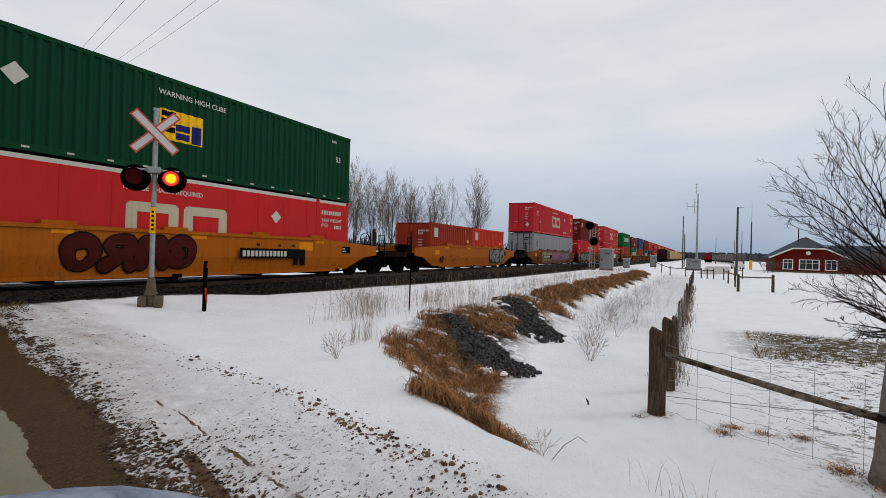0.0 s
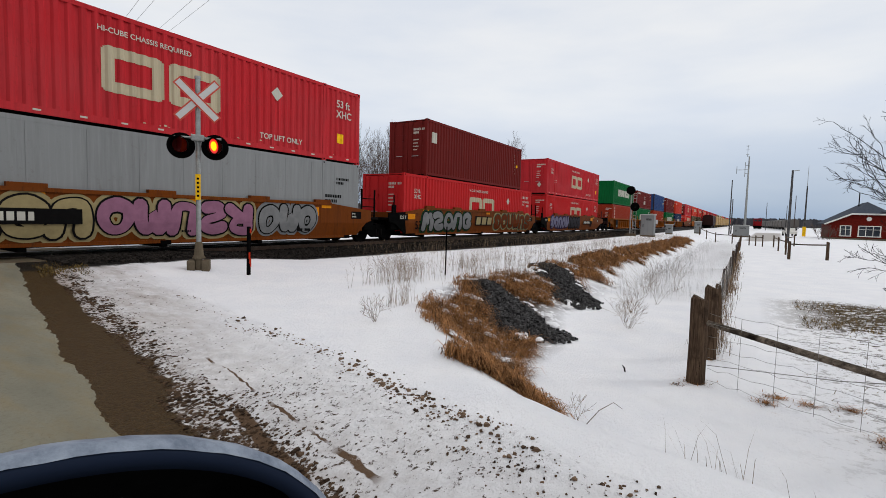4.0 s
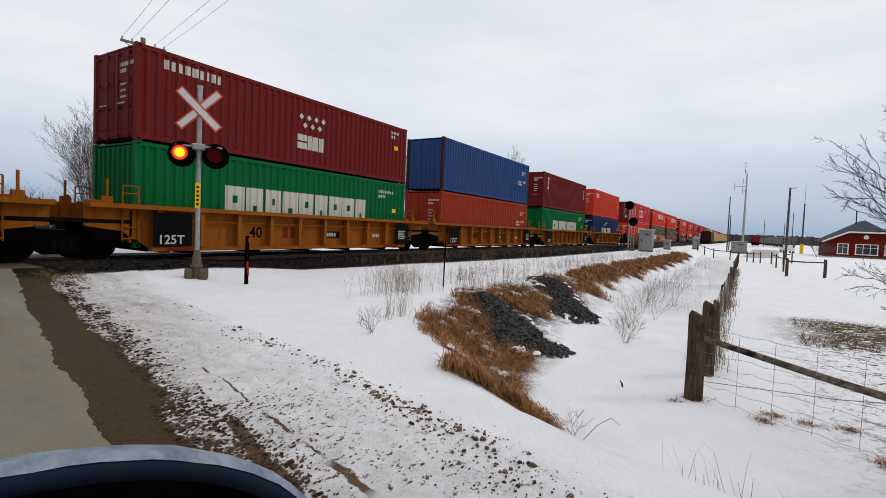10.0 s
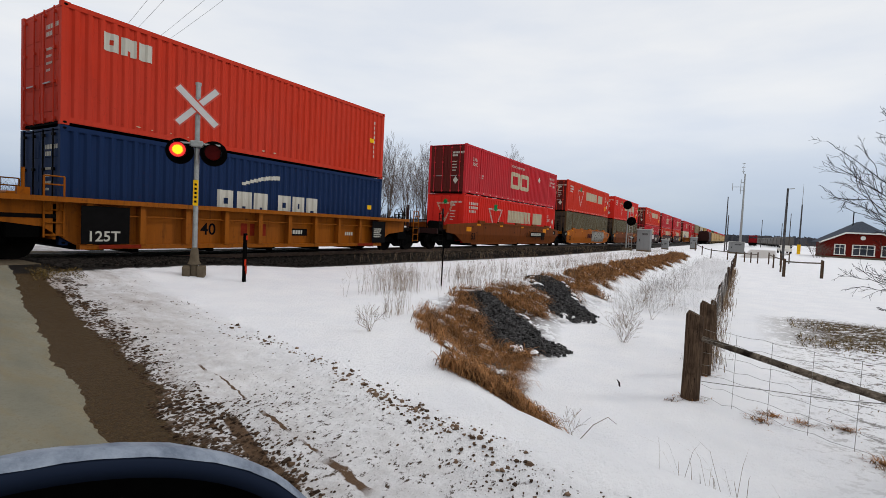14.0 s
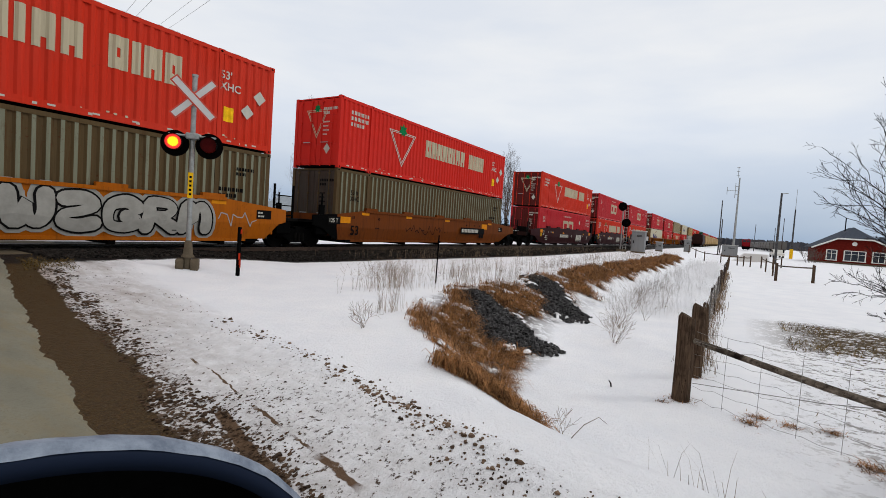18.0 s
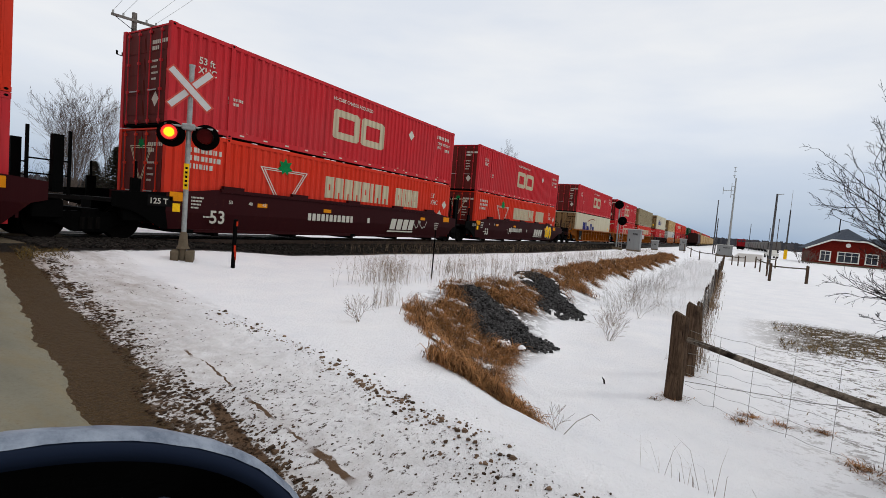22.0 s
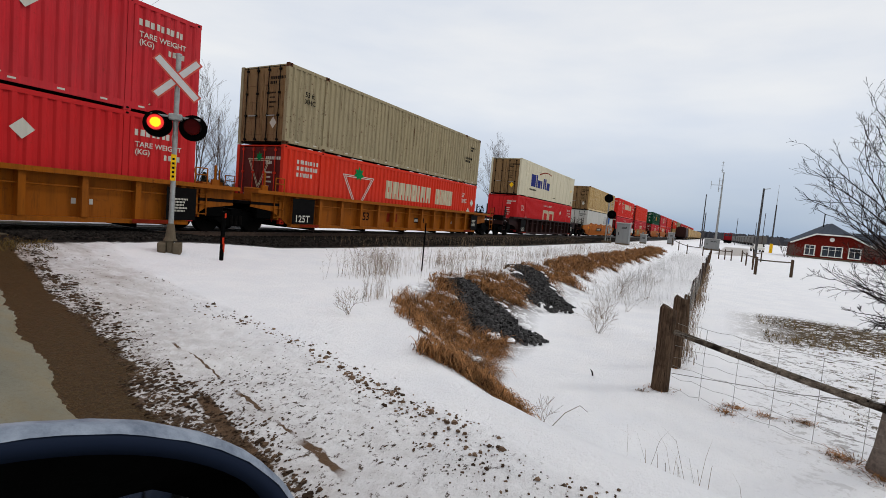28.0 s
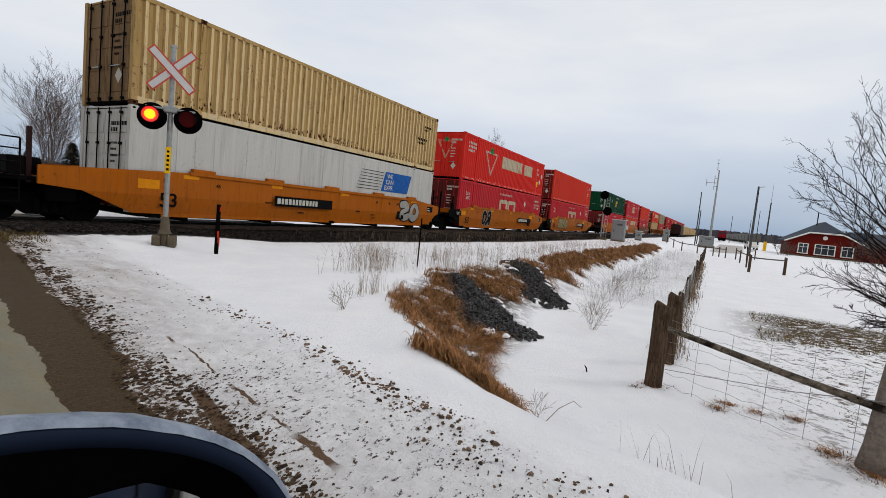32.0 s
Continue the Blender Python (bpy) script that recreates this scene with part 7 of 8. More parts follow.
def rail_between(name, a, b, r0, r1, label, mat=None):
    bm = tube(bmesh.new(), [a, Vector(a).lerp(Vector(b), 0.5) + Vector((0, 0, -0.02)), b], [r0, (r0 + r1) / 2, r1], 8)
    return tagged(link(name, bm, mat or M_POSTG), label, "fence rail")


END = (6.05, -2.35)
zc = ground_z(*P0)
rail_between("brace_rail", (7.86, 0.38, zc + 0.90), (END[0], END[1], ground_z(*END) + 0.62), 0.042, 0.045, "long grey wooden brace rail of the wire fence")


def wire_fence(a, b, h, label, name="wire_fence"):
    """Page wire: level wires and upright stays between two points, wavy."""
    ob = thing(name, label, "fence")
    a, b = Vector((*a, ground_z(*a))), Vector((*b, ground_z(*b)))
    n = 20
    rgen = random.Random(8)
    hs = [0.08, 0.26, 0.42, 0.56, 0.72, 0.9, h]
    for q in hs:
        pts = []
        for k in range(n + 1):
            p = a.lerp(b, k / n)
            p.z += q + 0.015 * math.sin(k * 2.2 + q * 9) + rgen.uniform(-0.012, 0.012)
            pts.append(p)
        part("line_wire", tube(bmesh.new(), pts, 0.0023, 4), M_WIRE, ob)
    L = (b - a).length
    m_ = int(L / 0.42)
    for k in range(1, m_):
        p = a.lerp(b, k / m_)
        j = rgen.uniform(-0.03, 0.03)
        part("stay_wire", tube(bmesh.new(), [p + Vector((0, 0, 0.05)), p + Vector((j, 0, 0.5)), p + Vector((j * 1.4, 0, h))], 0.0026, 4), M_WIRE, ob)
    return ob


tagged(link("brace_wire", tube(bmesh.new(), [(7.8, 0.36, zc + 0.30), (6.9, -1.0, zc + 0.60), (END[0], END[1], ground_z(*END) + 0.92)], 0.005, 5), M_WIRE), "twisted steel brace wire across the page-wire fence", "wire")
wire_fence((7.8, 0.36), END, 1.05, "sagging page-wire fence on wooden posts")
wire_fence((9.35, 0.42), (30, 0.42), 1.0, "page-wire fence along the railway land")


def yard_rail(pts, label):
    for i, (x, y) in enumerate(pts):
        round_post("fence_post", x, y, 1.2, 0.095 if x < 41 else 0.06, "stout wooden yard fence post")
    for (xa, ya), (xb, yb) in zip(pts, pts[1:]):
        rail_between("fence_rail", (xa, ya, ground_z(xa, ya) + 1.0), (xb, yb, ground_z(xb, yb) + 1.0), 0.045, 0.045, label)


yard_rail([(40.2, -2.57), (40.0, -4.6)], "low wooden rail between two posts")
yard_rail([(60.0, -1.54), (61.3, -0.95), (62.6, -0.38), (66.1, 1.3), (68.0, 3.1), (71.5, 4.3), (75.3, 5.4)], "grey wooden rail of the yard fence")
yard_rail([(44.8, -2.65), (51.5, -2.5), (58.5, -2.43)], "grey wooden rail of the yard fence")
yard_rail([(58.5, -3.4), (63.1, -4.41)], "grey wooden rail of the yard fence")


# ---- the car that the camera rides in ----
CARM = pose(0, 0, 0, 0, 0, -13.5)


def own_car():
    """Its door mirror and the outside of the front wing and door. Local y is the car's heading."""
    ob = thing("parked_car", "dark blue car with pale-edged wing mirror waiting at the crossing", "car", m=CARM)
    # mirror: a rounded shell open to the rear, with glass set in it
    cx, cy, cz = -0.004, 0.30, 1.234 - 0.143 - 0.158 + 0.0205
    rx, rz = 0.208, 0.158
    n = 96

    def ring(sx, sz, y, up=0.0, p=2.0):
        out = []
        for k in range(n):
            a = 2 * math.pi * k / n
            c, s = math.cos(a), math.sin(a)
            out.append((cx + sx * math.copysign(abs(c) ** (2 / p), c), cy + y, cz + up + sz * math.copysign(abs(s) ** (2 / p), s)))
        return out
    bm = bmesh.new()
    prof = [(rx - 0.06, rz - 0.06, 0.04), (rx - 0.0155, rz - 0.0155, 0.016), (rx - 0.014, rz - 0.014, 0.001), (rx - 0.004, rz - 0.004, -0.001), (rx, rz, 0.006), (rx - 0.001, rz - 0.001, 0.014), (rx - 0.05, rz - 0.05, 0.045), (rx * 0.6, rz * 0.5, 0.08), (rx * 0.35, rz * 0.25, 0.112)]
    rings = [[bm.verts.new(p) for p in ring(*q)] for q in prof]
    for i in range(len(rings) - 1):
        for k in range(n):
            bm.faces.new((rings[i][k], rings[i][(k + 1) % n], rings[i + 1][(k + 1) % n], rings[i + 1][k]))
    bm.faces.new(rings[-1])
    bmesh.ops.recalc_face_normals(bm, faces=bm.faces)
    for f in bm.faces:
        c_ = f.calc_center_median()
        if f.normal.y < 0.2 and ((c_.x - cx) / (rx - 0.020)) ** 2 + ((c_.z - cz) / (rz - 0.020)) ** 2 < 1.0:
            f.material_index = 1
    mir = part("wing_mirror", bm, [M_CARP, M_BLACK], ob, "dark blue mirror shell", True)
    bm = bmesh.new()
    bm.faces.new([bm.verts.new((p[0], p[1] - 0.06 * (p[0] - cx) / rx, p[2])) for p in ring(rx - 0.03, rz - 0.05, 0.062)])
    gm, gn_, gl_, gb = shader("mirror_glass")
    gb.inputs["Metallic"].default_value, gb.inputs["Roughness"].default_value = 1.0, 0.03
    gb.inputs["Base Color"].default_value = (0.75, 0.78, 0.8, 1)
    part("mirror_glass", bm, gm, mir)
    # pale mottled grey band laid over the upper rim
    bm = bmesh.new()
    rgen = random.Random(3)
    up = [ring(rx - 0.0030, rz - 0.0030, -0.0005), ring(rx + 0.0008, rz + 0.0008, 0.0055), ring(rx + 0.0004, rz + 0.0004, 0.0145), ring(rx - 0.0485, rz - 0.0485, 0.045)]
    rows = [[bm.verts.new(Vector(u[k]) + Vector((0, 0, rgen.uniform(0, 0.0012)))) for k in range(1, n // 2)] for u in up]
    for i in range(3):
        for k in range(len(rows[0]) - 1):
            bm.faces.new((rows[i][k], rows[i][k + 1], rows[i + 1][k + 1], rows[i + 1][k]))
    part("rim_band", bm, M_PALERIM, mir, "thin pale grey band on the rim", True)
    part("mirror_arm", boxes((cx - 0.33, cx - 0.14, cy + 0.02, cy + 0.07, cz - 0.14, cz - 0.06), bev=0.01), M_CARIN, ob)
    # body, beside and behind the view: lower body, glasshouse and roof
    z0 = -0.35
    low = [(2.35, z0 + 0.28), (2.45, z0 + 0.5), (2.38, z0 + 0.78), (0.95, z0 + 0.98), (-2.0, z0 + 1.02), (-2.25, z0 + 0.9), (-2.3, z0 + 0.4), (-2.2, z0 + 0.28)]
    bm = prism_x(bmesh.new(), low, -1.98, -0.24)
    bmesh.ops.bevel(bm, geom=[e for e in bm.edges if len({round(v.co.x, 3) for v in e.verts}) == 1], offset=0.07, segments=3, affect="EDGES")
    part("body", bm, M_CARP, ob, "", True)
    belt = [(-1.92, 0.85, z0 + 0.98), (-0.30, 0.85, z0 + 0.98), (-0.30, -2.0, z0 + 1.0), (-1.92, -2.0, z0 + 1.0)]
    crown = [(-1.72, 0.05, z0 + 1.50), (-0.50, 0.05, z0 + 1.50), (-0.50, -1.55, z0 + 1.50), (-1.72, -1.55, z0 + 1.50)]
    for nm, i in (("windscreen", 0), ("side_window", 1), ("rear_window", 2), ("side_window", 3)):
        j = (i + 1) % 4
        bm = bmesh.new()
        bm.faces.new([bm.verts.new(c) for c in (belt[i], belt[j], crown[j], crown[i])])
        part(nm, bm, M_GLASS, ob)
    for i in range(4):
        part("pillar", tube(bmesh.new(), [belt[i], crown[i]], 0.04, 6), M_CARP, ob)
    for x in (-0.30, -1.92):
        q = -0.50 if x > -1 else -1.72
        part("door_pillar", tube(bmesh.new(), [(x, -0.75, z0 + 1.0), (q, -0.72, z0 + 1.5)], 0.04, 6), M_CARIN, ob)
    bm = boxes((-1.76, -0.46, -1.6, 0.1, z0 + 1.47, z0 + 1.53))
    bmesh.ops.bevel(bm, geom=list(bm.edges), offset=0.025, segments=2, affect="EDGES")
    part("roof", bm, M_CARP, ob, "", True)
    for y0 in (0.2, -0.85):
        part("door_handle", boxes((-0.24, -0.215, y0 - 0.75, y0 - 0.55, z0 + 0.82, z0 + 0.85)), M_CARIN, ob)
        part("door_seam", boxes((-0.242, -0.236, y0, y0 + 0.012, z0 + 0.35, z0 + 0.93)), M_CARIN, ob)
    for x in (-1.75, -0.47):
        part("headlight", boxes((x - 0.2, x + 0.2, 2.36, 2.42, z0 + 0.6, z0 + 0.74), bev=0.02), M_GLASS, ob, "clear headlight")
        part("tail_light", boxes((x - 0.14, x + 0.14, -2.31, -2.26, z0 + 0.66, z0 + 0.86), bev=0.02), M_REDLENS, ob, "red tail light")
    part("bumper", boxes((-1.9, -0.32, 2.38, 2.48, z0 + 0.28, z0 + 0.48), bev=0.03), M_CARIN, ob)
    part("bumper", boxes((-1.9, -0.32, -2.36, -2.26, z0 + 0.28, z0 + 0.5), bev=0.03), M_CARIN, ob)
    for yy in (1.45, -1.45):
        for x, d in ((-0.32, 1), (-1.90, -1)):
            bm = bmesh.new()
            disc(bm, (x, yy, z0 + 0.34), "x", 0.33, 0.22, 24)
            wh = part("wheel", bm, M_TYRE, ob)
            bm = bmesh.new()
            disc(bm, (x + d * 0.105, yy, z0 + 0.34), "x", 0.2, 0.03, 20)
            part("rim", bm, M_ALU, wh)
    return ob


def palerim_material():
    m, n, l, b = shader("pale_grey_rim")
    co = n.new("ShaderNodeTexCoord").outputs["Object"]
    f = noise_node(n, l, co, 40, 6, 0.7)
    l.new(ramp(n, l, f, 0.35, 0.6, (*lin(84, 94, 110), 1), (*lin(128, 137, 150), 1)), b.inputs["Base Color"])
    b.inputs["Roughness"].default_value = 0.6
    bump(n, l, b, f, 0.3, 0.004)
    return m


M_PALERIM = palerim_material()
own_car()

# ---- trees ----
def branch(segs, p, d, length, r, depth, rng, spread, droop, lmin, fork=3, wild=0.16):
    """Collects tapered limbs: lists of points and radii, thick ones first."""
    n = 5 if wild > 0.2 else min(5, max(2, int(length / 0.5)) if depth > 1 else 2)
    pts, rad = [p.copy()], [r]
    q = p.copy()
    dd = d.copy()
    kids = []
    for i in range(n):
        dd = (dd + Vector((rng.uniform(-1, 1), rng.uniform(-1, 1), rng.uniform(-1, 1))) * wild + Vector((0, 0, -droop if depth < 3 else droop * -0.3))).normalized()
        q = q + dd * (length / n)
        pts.append(q.copy())
        rad.append(r * (1 - 0.6 * (i + 1) / n))
        kids.append((q.copy(), dd.copy(), rad[-1]))
    segs.append((depth, pts, rad))
    if depth <= 0 or length < lmin:
        return
    for i in range(fork + (1 if depth > 2 else 0)):
        k = rng.randint(max(0, n // 3), n - 1) if i else n - 1
        base, bd, br = kids[k]
        ax = Vector((rng.uniform(-1, 1), rng.uniform(-1, 1), rng.uniform(-0.6, 0.8))).normalized()
        nd = (bd + ax * spread).normalized()
        branch(segs, base, nd, length * rng.uniform(0.55, 0.82), br * 0.72, depth - 1, rng, spread, droop, lmin, fork, wild)


def sweep(segs, p, d, length, r, depth, rng, side, curl, wild, n=8, first=1, many=1):
    """A long gently bent limb with shorter ones leaving it all along."""
    pts, rads = [p.copy()], [r]
    q, dd = p.copy(), d.normalized()
    stiff = 0.45 if depth == 3 and many < 1 else 1.0
    for i in range(n):
        dd = (dd + Vector((rng.gauss(0, 1), rng.gauss(0, 1), rng.gauss(0, 1))) * wild * stiff + Vector((0, 0, curl * stiff))).normalized()
        q = q + dd * (length / n)
        pts.append(q.copy())
        rads.append(r * (1 - 0.8 * (i + 1) / n))
        if depth > 0 and i >= first:
            for _ in range(many if many > 1 else (1 if rng.random() < many else 0)):
                ax = dd.cross(Vector((rng.gauss(0, 1), rng.gauss(0, 1), rng.gauss(0, 1)))).normalized()
                ax.z = ax.z + 0.25
                sweep(segs, q, dd + ax * side * rng.uniform(0.7, 1.2), length * rng.uniform(0.34, 0.62) * (1.1 - 0.6 * i / n), rads[-1] * 0.62, depth - 1, rng, side, curl, wild, max(3, n - 2), 1, many)
    segs.append((depth, pts, rads))


def limb_mesh(name, segs, keep, sides, rmin, mat, parent):
    vs_, fs_ = [], []
    for dep, pts, rads in segs:
        if not keep(dep):
            continue
        b0, m = len(vs_), len(pts)
        for i, q in enumerate(pts):
            dd = (pts[min(i + 1, m - 1)] - pts[max(i - 1, 0)]).normalized()
            a = dd.orthogonal().normalized()
            c = dd.cross(a)
            for k in range(sides):
                t = 2 * math.pi * k / sides
                vs_.append(tuple(q + max(rads[i], rmin) * (math.cos(t) * a + math.sin(t) * c)))
        for i in range(m - 1):
            for k in range(sides):
                fs_.append((b0 + i * sides + k, b0 + i * sides + (k + 1) % sides, b0 + (i + 1) * sides + (k + 1) % sides, b0 + (i + 1) * sides + k))
    me = bpy.data.meshes.new(name)
    me.from_pydata(vs_, [], fs_)
    me.materials.append(mat)
    o = new(name, me)
    o.parent = parent
    return o


def stem_tree(label, h, seed, stems, fan, r, side=0.62, rmin=0.012, base=0.35, n=10):
    """A leafless tree of several upright stems that fan out from the ground."""
    rng = random.Random(seed)
    ob = thing("bare_tree", label, "tree", "leafless trees behind the track")
    segs = []
    for k in range(stems):
        a = 2 * math.pi * (k + rng.random()) / stems
        out = fan * rng.random() ** 0.6 if k else 0.03
        sweep(segs, Vector((base * math.cos(a) * out, base * math.sin(a) * out, -0.2)), Vector((math.cos(a) * out, math.sin(a) * out, 1)), h * rng.uniform(0.72, 1.0), r * rng.uniform(0.6, 1.0), 3, rng, side, 0.012, 0.032, n, 2 if n > 8 else 1, 1)
    limb_mesh("stem", segs, lambda dep: dep == 3, 7, rmin, M_FBARK, ob)
    limb_mesh("limb_frame", segs, lambda dep: dep == 2, 4, rmin, M_FBARK, ob)
    limb_mesh("crown", [(d_, p_[::2] if len(p_) > 4 else p_, r_[::2] if len(p_) > 4 else r_) for d_, p_, r_ in segs], lambda dep: dep < 2, 3, rmin * 0.8, M_FTWIG, ob)
    return ob


def plant(ob, x, y, rz=0, s=1.0, z=None):
    m = pose(x, y, (ground_z(x, y, False) if z is None else z) - 0.05, 0, 0, rz)
    ob.matrix_basis = m @ Matrix.Diagonal((s, s, s, 1))
    return ob


T1 = plant(stem_tree("tall slender leafless tree", 14.0, 21, 3, 0.12, 0.13, 0.5), 60, 62)
T2 = plant(stem_tree("tall slender leafless tree with two stems", 13.0, 36, 4, 0.16, 0.11, 0.5), 64, 60)
T3 = plant(stem_tree("broad leafless tree of many stems fanning out", 10.4, 47, 16, 0.20, 0.055, 0.66, 0.009, n=10), 22.0, 55)
rng = random.Random(77)
SPOTS = [(68, 66, 2, 0.9), (72, 65, 1, 0.95), (80, 66, 1, 1.0), (86, 65, 2, 1.05), (91, 66, 1, 1.05), (96, 65, 2, 1.1), (103, 66, 1, 1.1), (109, 66, 2, 1.1), (30.6, 56, 2, 0.72), (31.6, 57, 1, 0.6), (50, 55, 1, 1.0), (53.5, 60, 2, 0.9), (57, 58, 1, 0.85), (66, 62, 1, 1.05), (70, 61, 2, 1.05), (74, 60, 1, 1.0), (78, 62, 2, 1.1), (83, 60, 1, 1.1), (88, 61, 2, 1.1), (93, 62, 1, 1.2), (99, 60, 2, 1.1), (106, 60, 1, 1.2),
         (112, 62, 2, 1.15), (120, 61, 1, 1.3), (118, 50, 2, 1.25), (123, 52, 1, 1.35), (46, 66, 2, 1.0), (41, 64, 1, 1.1), (36, 68, 2, 0.75), (30, 66, 1, 0.75), (12, 66, 3, 0.75), (8, 70, 2, 0.9)]
for x, y, k, s in SPOTS:
    c = copy_thing((T1, T2, T3)[k - 1], pose(0, 0, 0))
    plant(c, x + rng.uniform(-1, 1), y + rng.uniform(-2, 2), rng.uniform(0, 360), s * rng.uniform(0.9, 1.08))


def conifer(h, seed):
    rng = random.Random(seed)
    ob = thing("conifer", "small dark evergreen tree", "tree", "evergreens behind the track")
    part("trunk", tube(bmesh.new(), [(0, 0, -0.2), (0, 0, h)], [0.15, 0.03], 7), M_BARKD, ob)
    vs, fs = [], []
    for i in range(2600):
        q = rng.random() ** 0.8
        z = h * (0.08 + 0.92 * q)
        R_ = (1 - q) ** 0.7 * h * 0.38 * (0.75 + 0.5 * noise.noise((q * 9.0, seed, 0))) + 0.1
        a, rr_ = rng.uniform(0, 6.28), R_ * rng.uniform(0.35, 1.1)
        c = Vector((rr_ * math.cos(a), rr_ * math.sin(a), z - rr_ * 0.25))
        o = Vector((math.cos(a), math.sin(a), -0.35)) * rng.uniform(0.25, 0.5)
        s = Vector((-math.sin(a), math.cos(a), 0)) * rng.uniform(0.08, 0.2)
        b = len(vs)
        vs += [tuple(c - s), tuple(c + s), tuple(c + o)]
        fs.append((b, b + 1, b + 2))
    me = bpy.data.meshes.new("needles")
    me.from_pydata(vs, [], fs)
    me.materials.append(M_NEEDLE)
    o = new("needles", me)
    o.parent = ob
    return ob


C1 = plant(conifer(7.0, 5), 27.2, 58)
for x, y, k in ((28.6, 59, 0.85), (25.9, 60, 0.75), (29.6, 58, 0.7), (32.4, 60, 0.85), (34.2, 61, 0.8), (31.0, 62, 0.6), (36, 63, 0.7), (39, 62, 0.85), (42.5, 63, 0.7), (22.8, 62, 0.55), (19.5, 63, 0.5), (16.5, 62, 0.55), (46, 64, 0.6), (52, 66, 0.7)):
    c = copy_thing(C1, pose(0, 0, 0))
    plant(c, x, y, rng.uniform(0, 360), k)
SH = stem_tree("dense brown leafless shrub beside the brick house", 2.6, 88, 12, 0.7, 0.03, 0.7, 0.012, 0.9, 6)
plant(SH, 102.0, -10.9)
for x, y, k in ((103.5, -12.0, 0.8), (98.0, -20.5, 1.3), (96.0, -22.5, 1.6), (95.0, -25.0, 1.7), (94.0, -27.5, 1.8), (93.0, -30.0, 1.8), (97.0, -23.8, 1.4)):
    plant(copy_thing(SH, pose(0, 0, 0)), x, y, 40 * k * 3, k)
# a thicket under the far trees
vs, fs = [], []
for i in range(7000):
    x, y = rng.uniform(4, 130), rng.uniform(56, 66)
    h = rng.uniform(0.8, 2.6) * (1 + 0.5 * noise.noise((x * 0.2, 3.0, 1.0)))
    a, w, b = rng.uniform(0, 6.28), rng.uniform(0.02, 0.06), len(vs)
    dx, dy = math.cos(a), math.sin(a)
    z = ground_z(x, y, False) - 0.1
    vs += [(x - w, y, z), (x + w, y, z), (x + dx * h * 0.35, y + dy * h * 0.35, z + h)]
    fs.append((b, b + 1, b + 2))
for i in range(3600):
    x, y = rng.uniform(3, 78), rng.uniform(57, 70)
    h = rng.uniform(1.5, 4.6) * (1 + 0.7 * noise.noise((x * 0.12, 7.0, 1.0)))
    z = ground_z(x, y, False) - 0.1
    lx, ly = rng.gauss(0, 0.1) * h, rng.gauss(0, 0.1) * h
    b = len(vs)
    vs += [(x - 0.02, y, z), (x + 0.02, y, z), (x + lx, y + ly, z + h)]
    fs.append((b, b + 1, b + 2))
    for k in range(7):
        q, a = rng.uniform(0.3, 0.95), rng.uniform(0, 6.28)
        ln = h * rng.uniform(0.15, 0.38)
        bx, by, bz = x + lx * q, y + ly * q, z + h * q
        b = len(vs)
        vs += [(bx - 0.009, by, bz), (bx + 0.009, by, bz), (bx + ln * math.cos(a) * 0.6, by + ln * math.sin(a) * 0.6, bz + ln * 0.85)]
        fs.append((b, b + 1, b + 2))
stuff("thicket", vs, fs, M_FARB, "low brown leafless brush under the far trees", "brush")

# the near tree whose branches hang into the picture
def orchard_tree():
    """A low-crowned tree: a smooth grey trunk and wide limbs that sweep outwards."""
    rng = random.Random(19)
    x0, y0 = 6.55, -1.82
    z0 = ground_z(x0, y0, False)
    ob = thing("orchard_tree", "leafless tree with smooth grey trunk and wide dark branches", "tree", m=pose(x0, y0, z0))
    top = 1.9
    part("trunk", tube(bmesh.new(), [(0, 0.03, -0.15), (0, 0.0, 0.25), (0.0, -0.03, 0.9), (0.02, -0.08, 1.5), (0.02, -0.12, top), (0.02, -0.15, 2.9)], [0.20, 0.165, 0.145, 0.135, 0.12, 0.05], 14), M_BARK, ob, "smooth pale grey trunk", True)
    segs = []
    # where the large limbs end, seen from the trunk's foot
    tips = ((0.1, 0.92, 3.15), (0.5, 0.78, 3.4), (-0.3, 0.55, 3.65), (0.3, 0.25, 4.25), (-0.1, 0.68, 2.75), (0.9, 0.7, 3.0), (0.0, 0.42, 2.25), (-0.2, 0.30, 1.8), (0.3, 0.15, 2.0), (-0.8, 0.5, 3.2), (0.2, 0.45, 1.95), (0.7, 0.3, 1.75), (0.0, 0.75, 2.95), (-0.2, 0.62, 2.45), (0.2, 0.55, 2.2), (-0.1, 0.5, 1.75), (0.1, 0.34, 1.5), (0.0, 0.62, 3.3), (0.3, 0.45, 3.75), (0.2, 0.2, 1.9), (-0.3, -0.6, 4.5), (0.4, -1.2, 3.7), (-0.5, -1.2, 3.0), (1.1, -0.5, 3.6), (-1.0, -0.3, 3.7), (0.2, -1.3, 2.4))
    for tx, ty, tz in tips:
        base = Vector((0.02, -0.15, min(2.75, max(1.55, 1.3 + (tz - 1.6) * 0.45))))
        d = Vector((tx, ty, tz)) - base
        sweep(segs, base, d + Vector((0, 0, -0.12)), d.length * 0.93, 0.013, 3, rng, 0.60, 0.03 if tz > 2.2 else -0.01, 0.15, 10, 2, 0.70)
    limb_mesh("limb_frame", segs, lambda dep: dep >= 2, 6, 0.0030, M_TWIGD, ob)
    limb_mesh("crown", segs, lambda dep: dep < 2, 3, 0.0017, M_TWIGD, ob)
    return ob


orchard_tree()


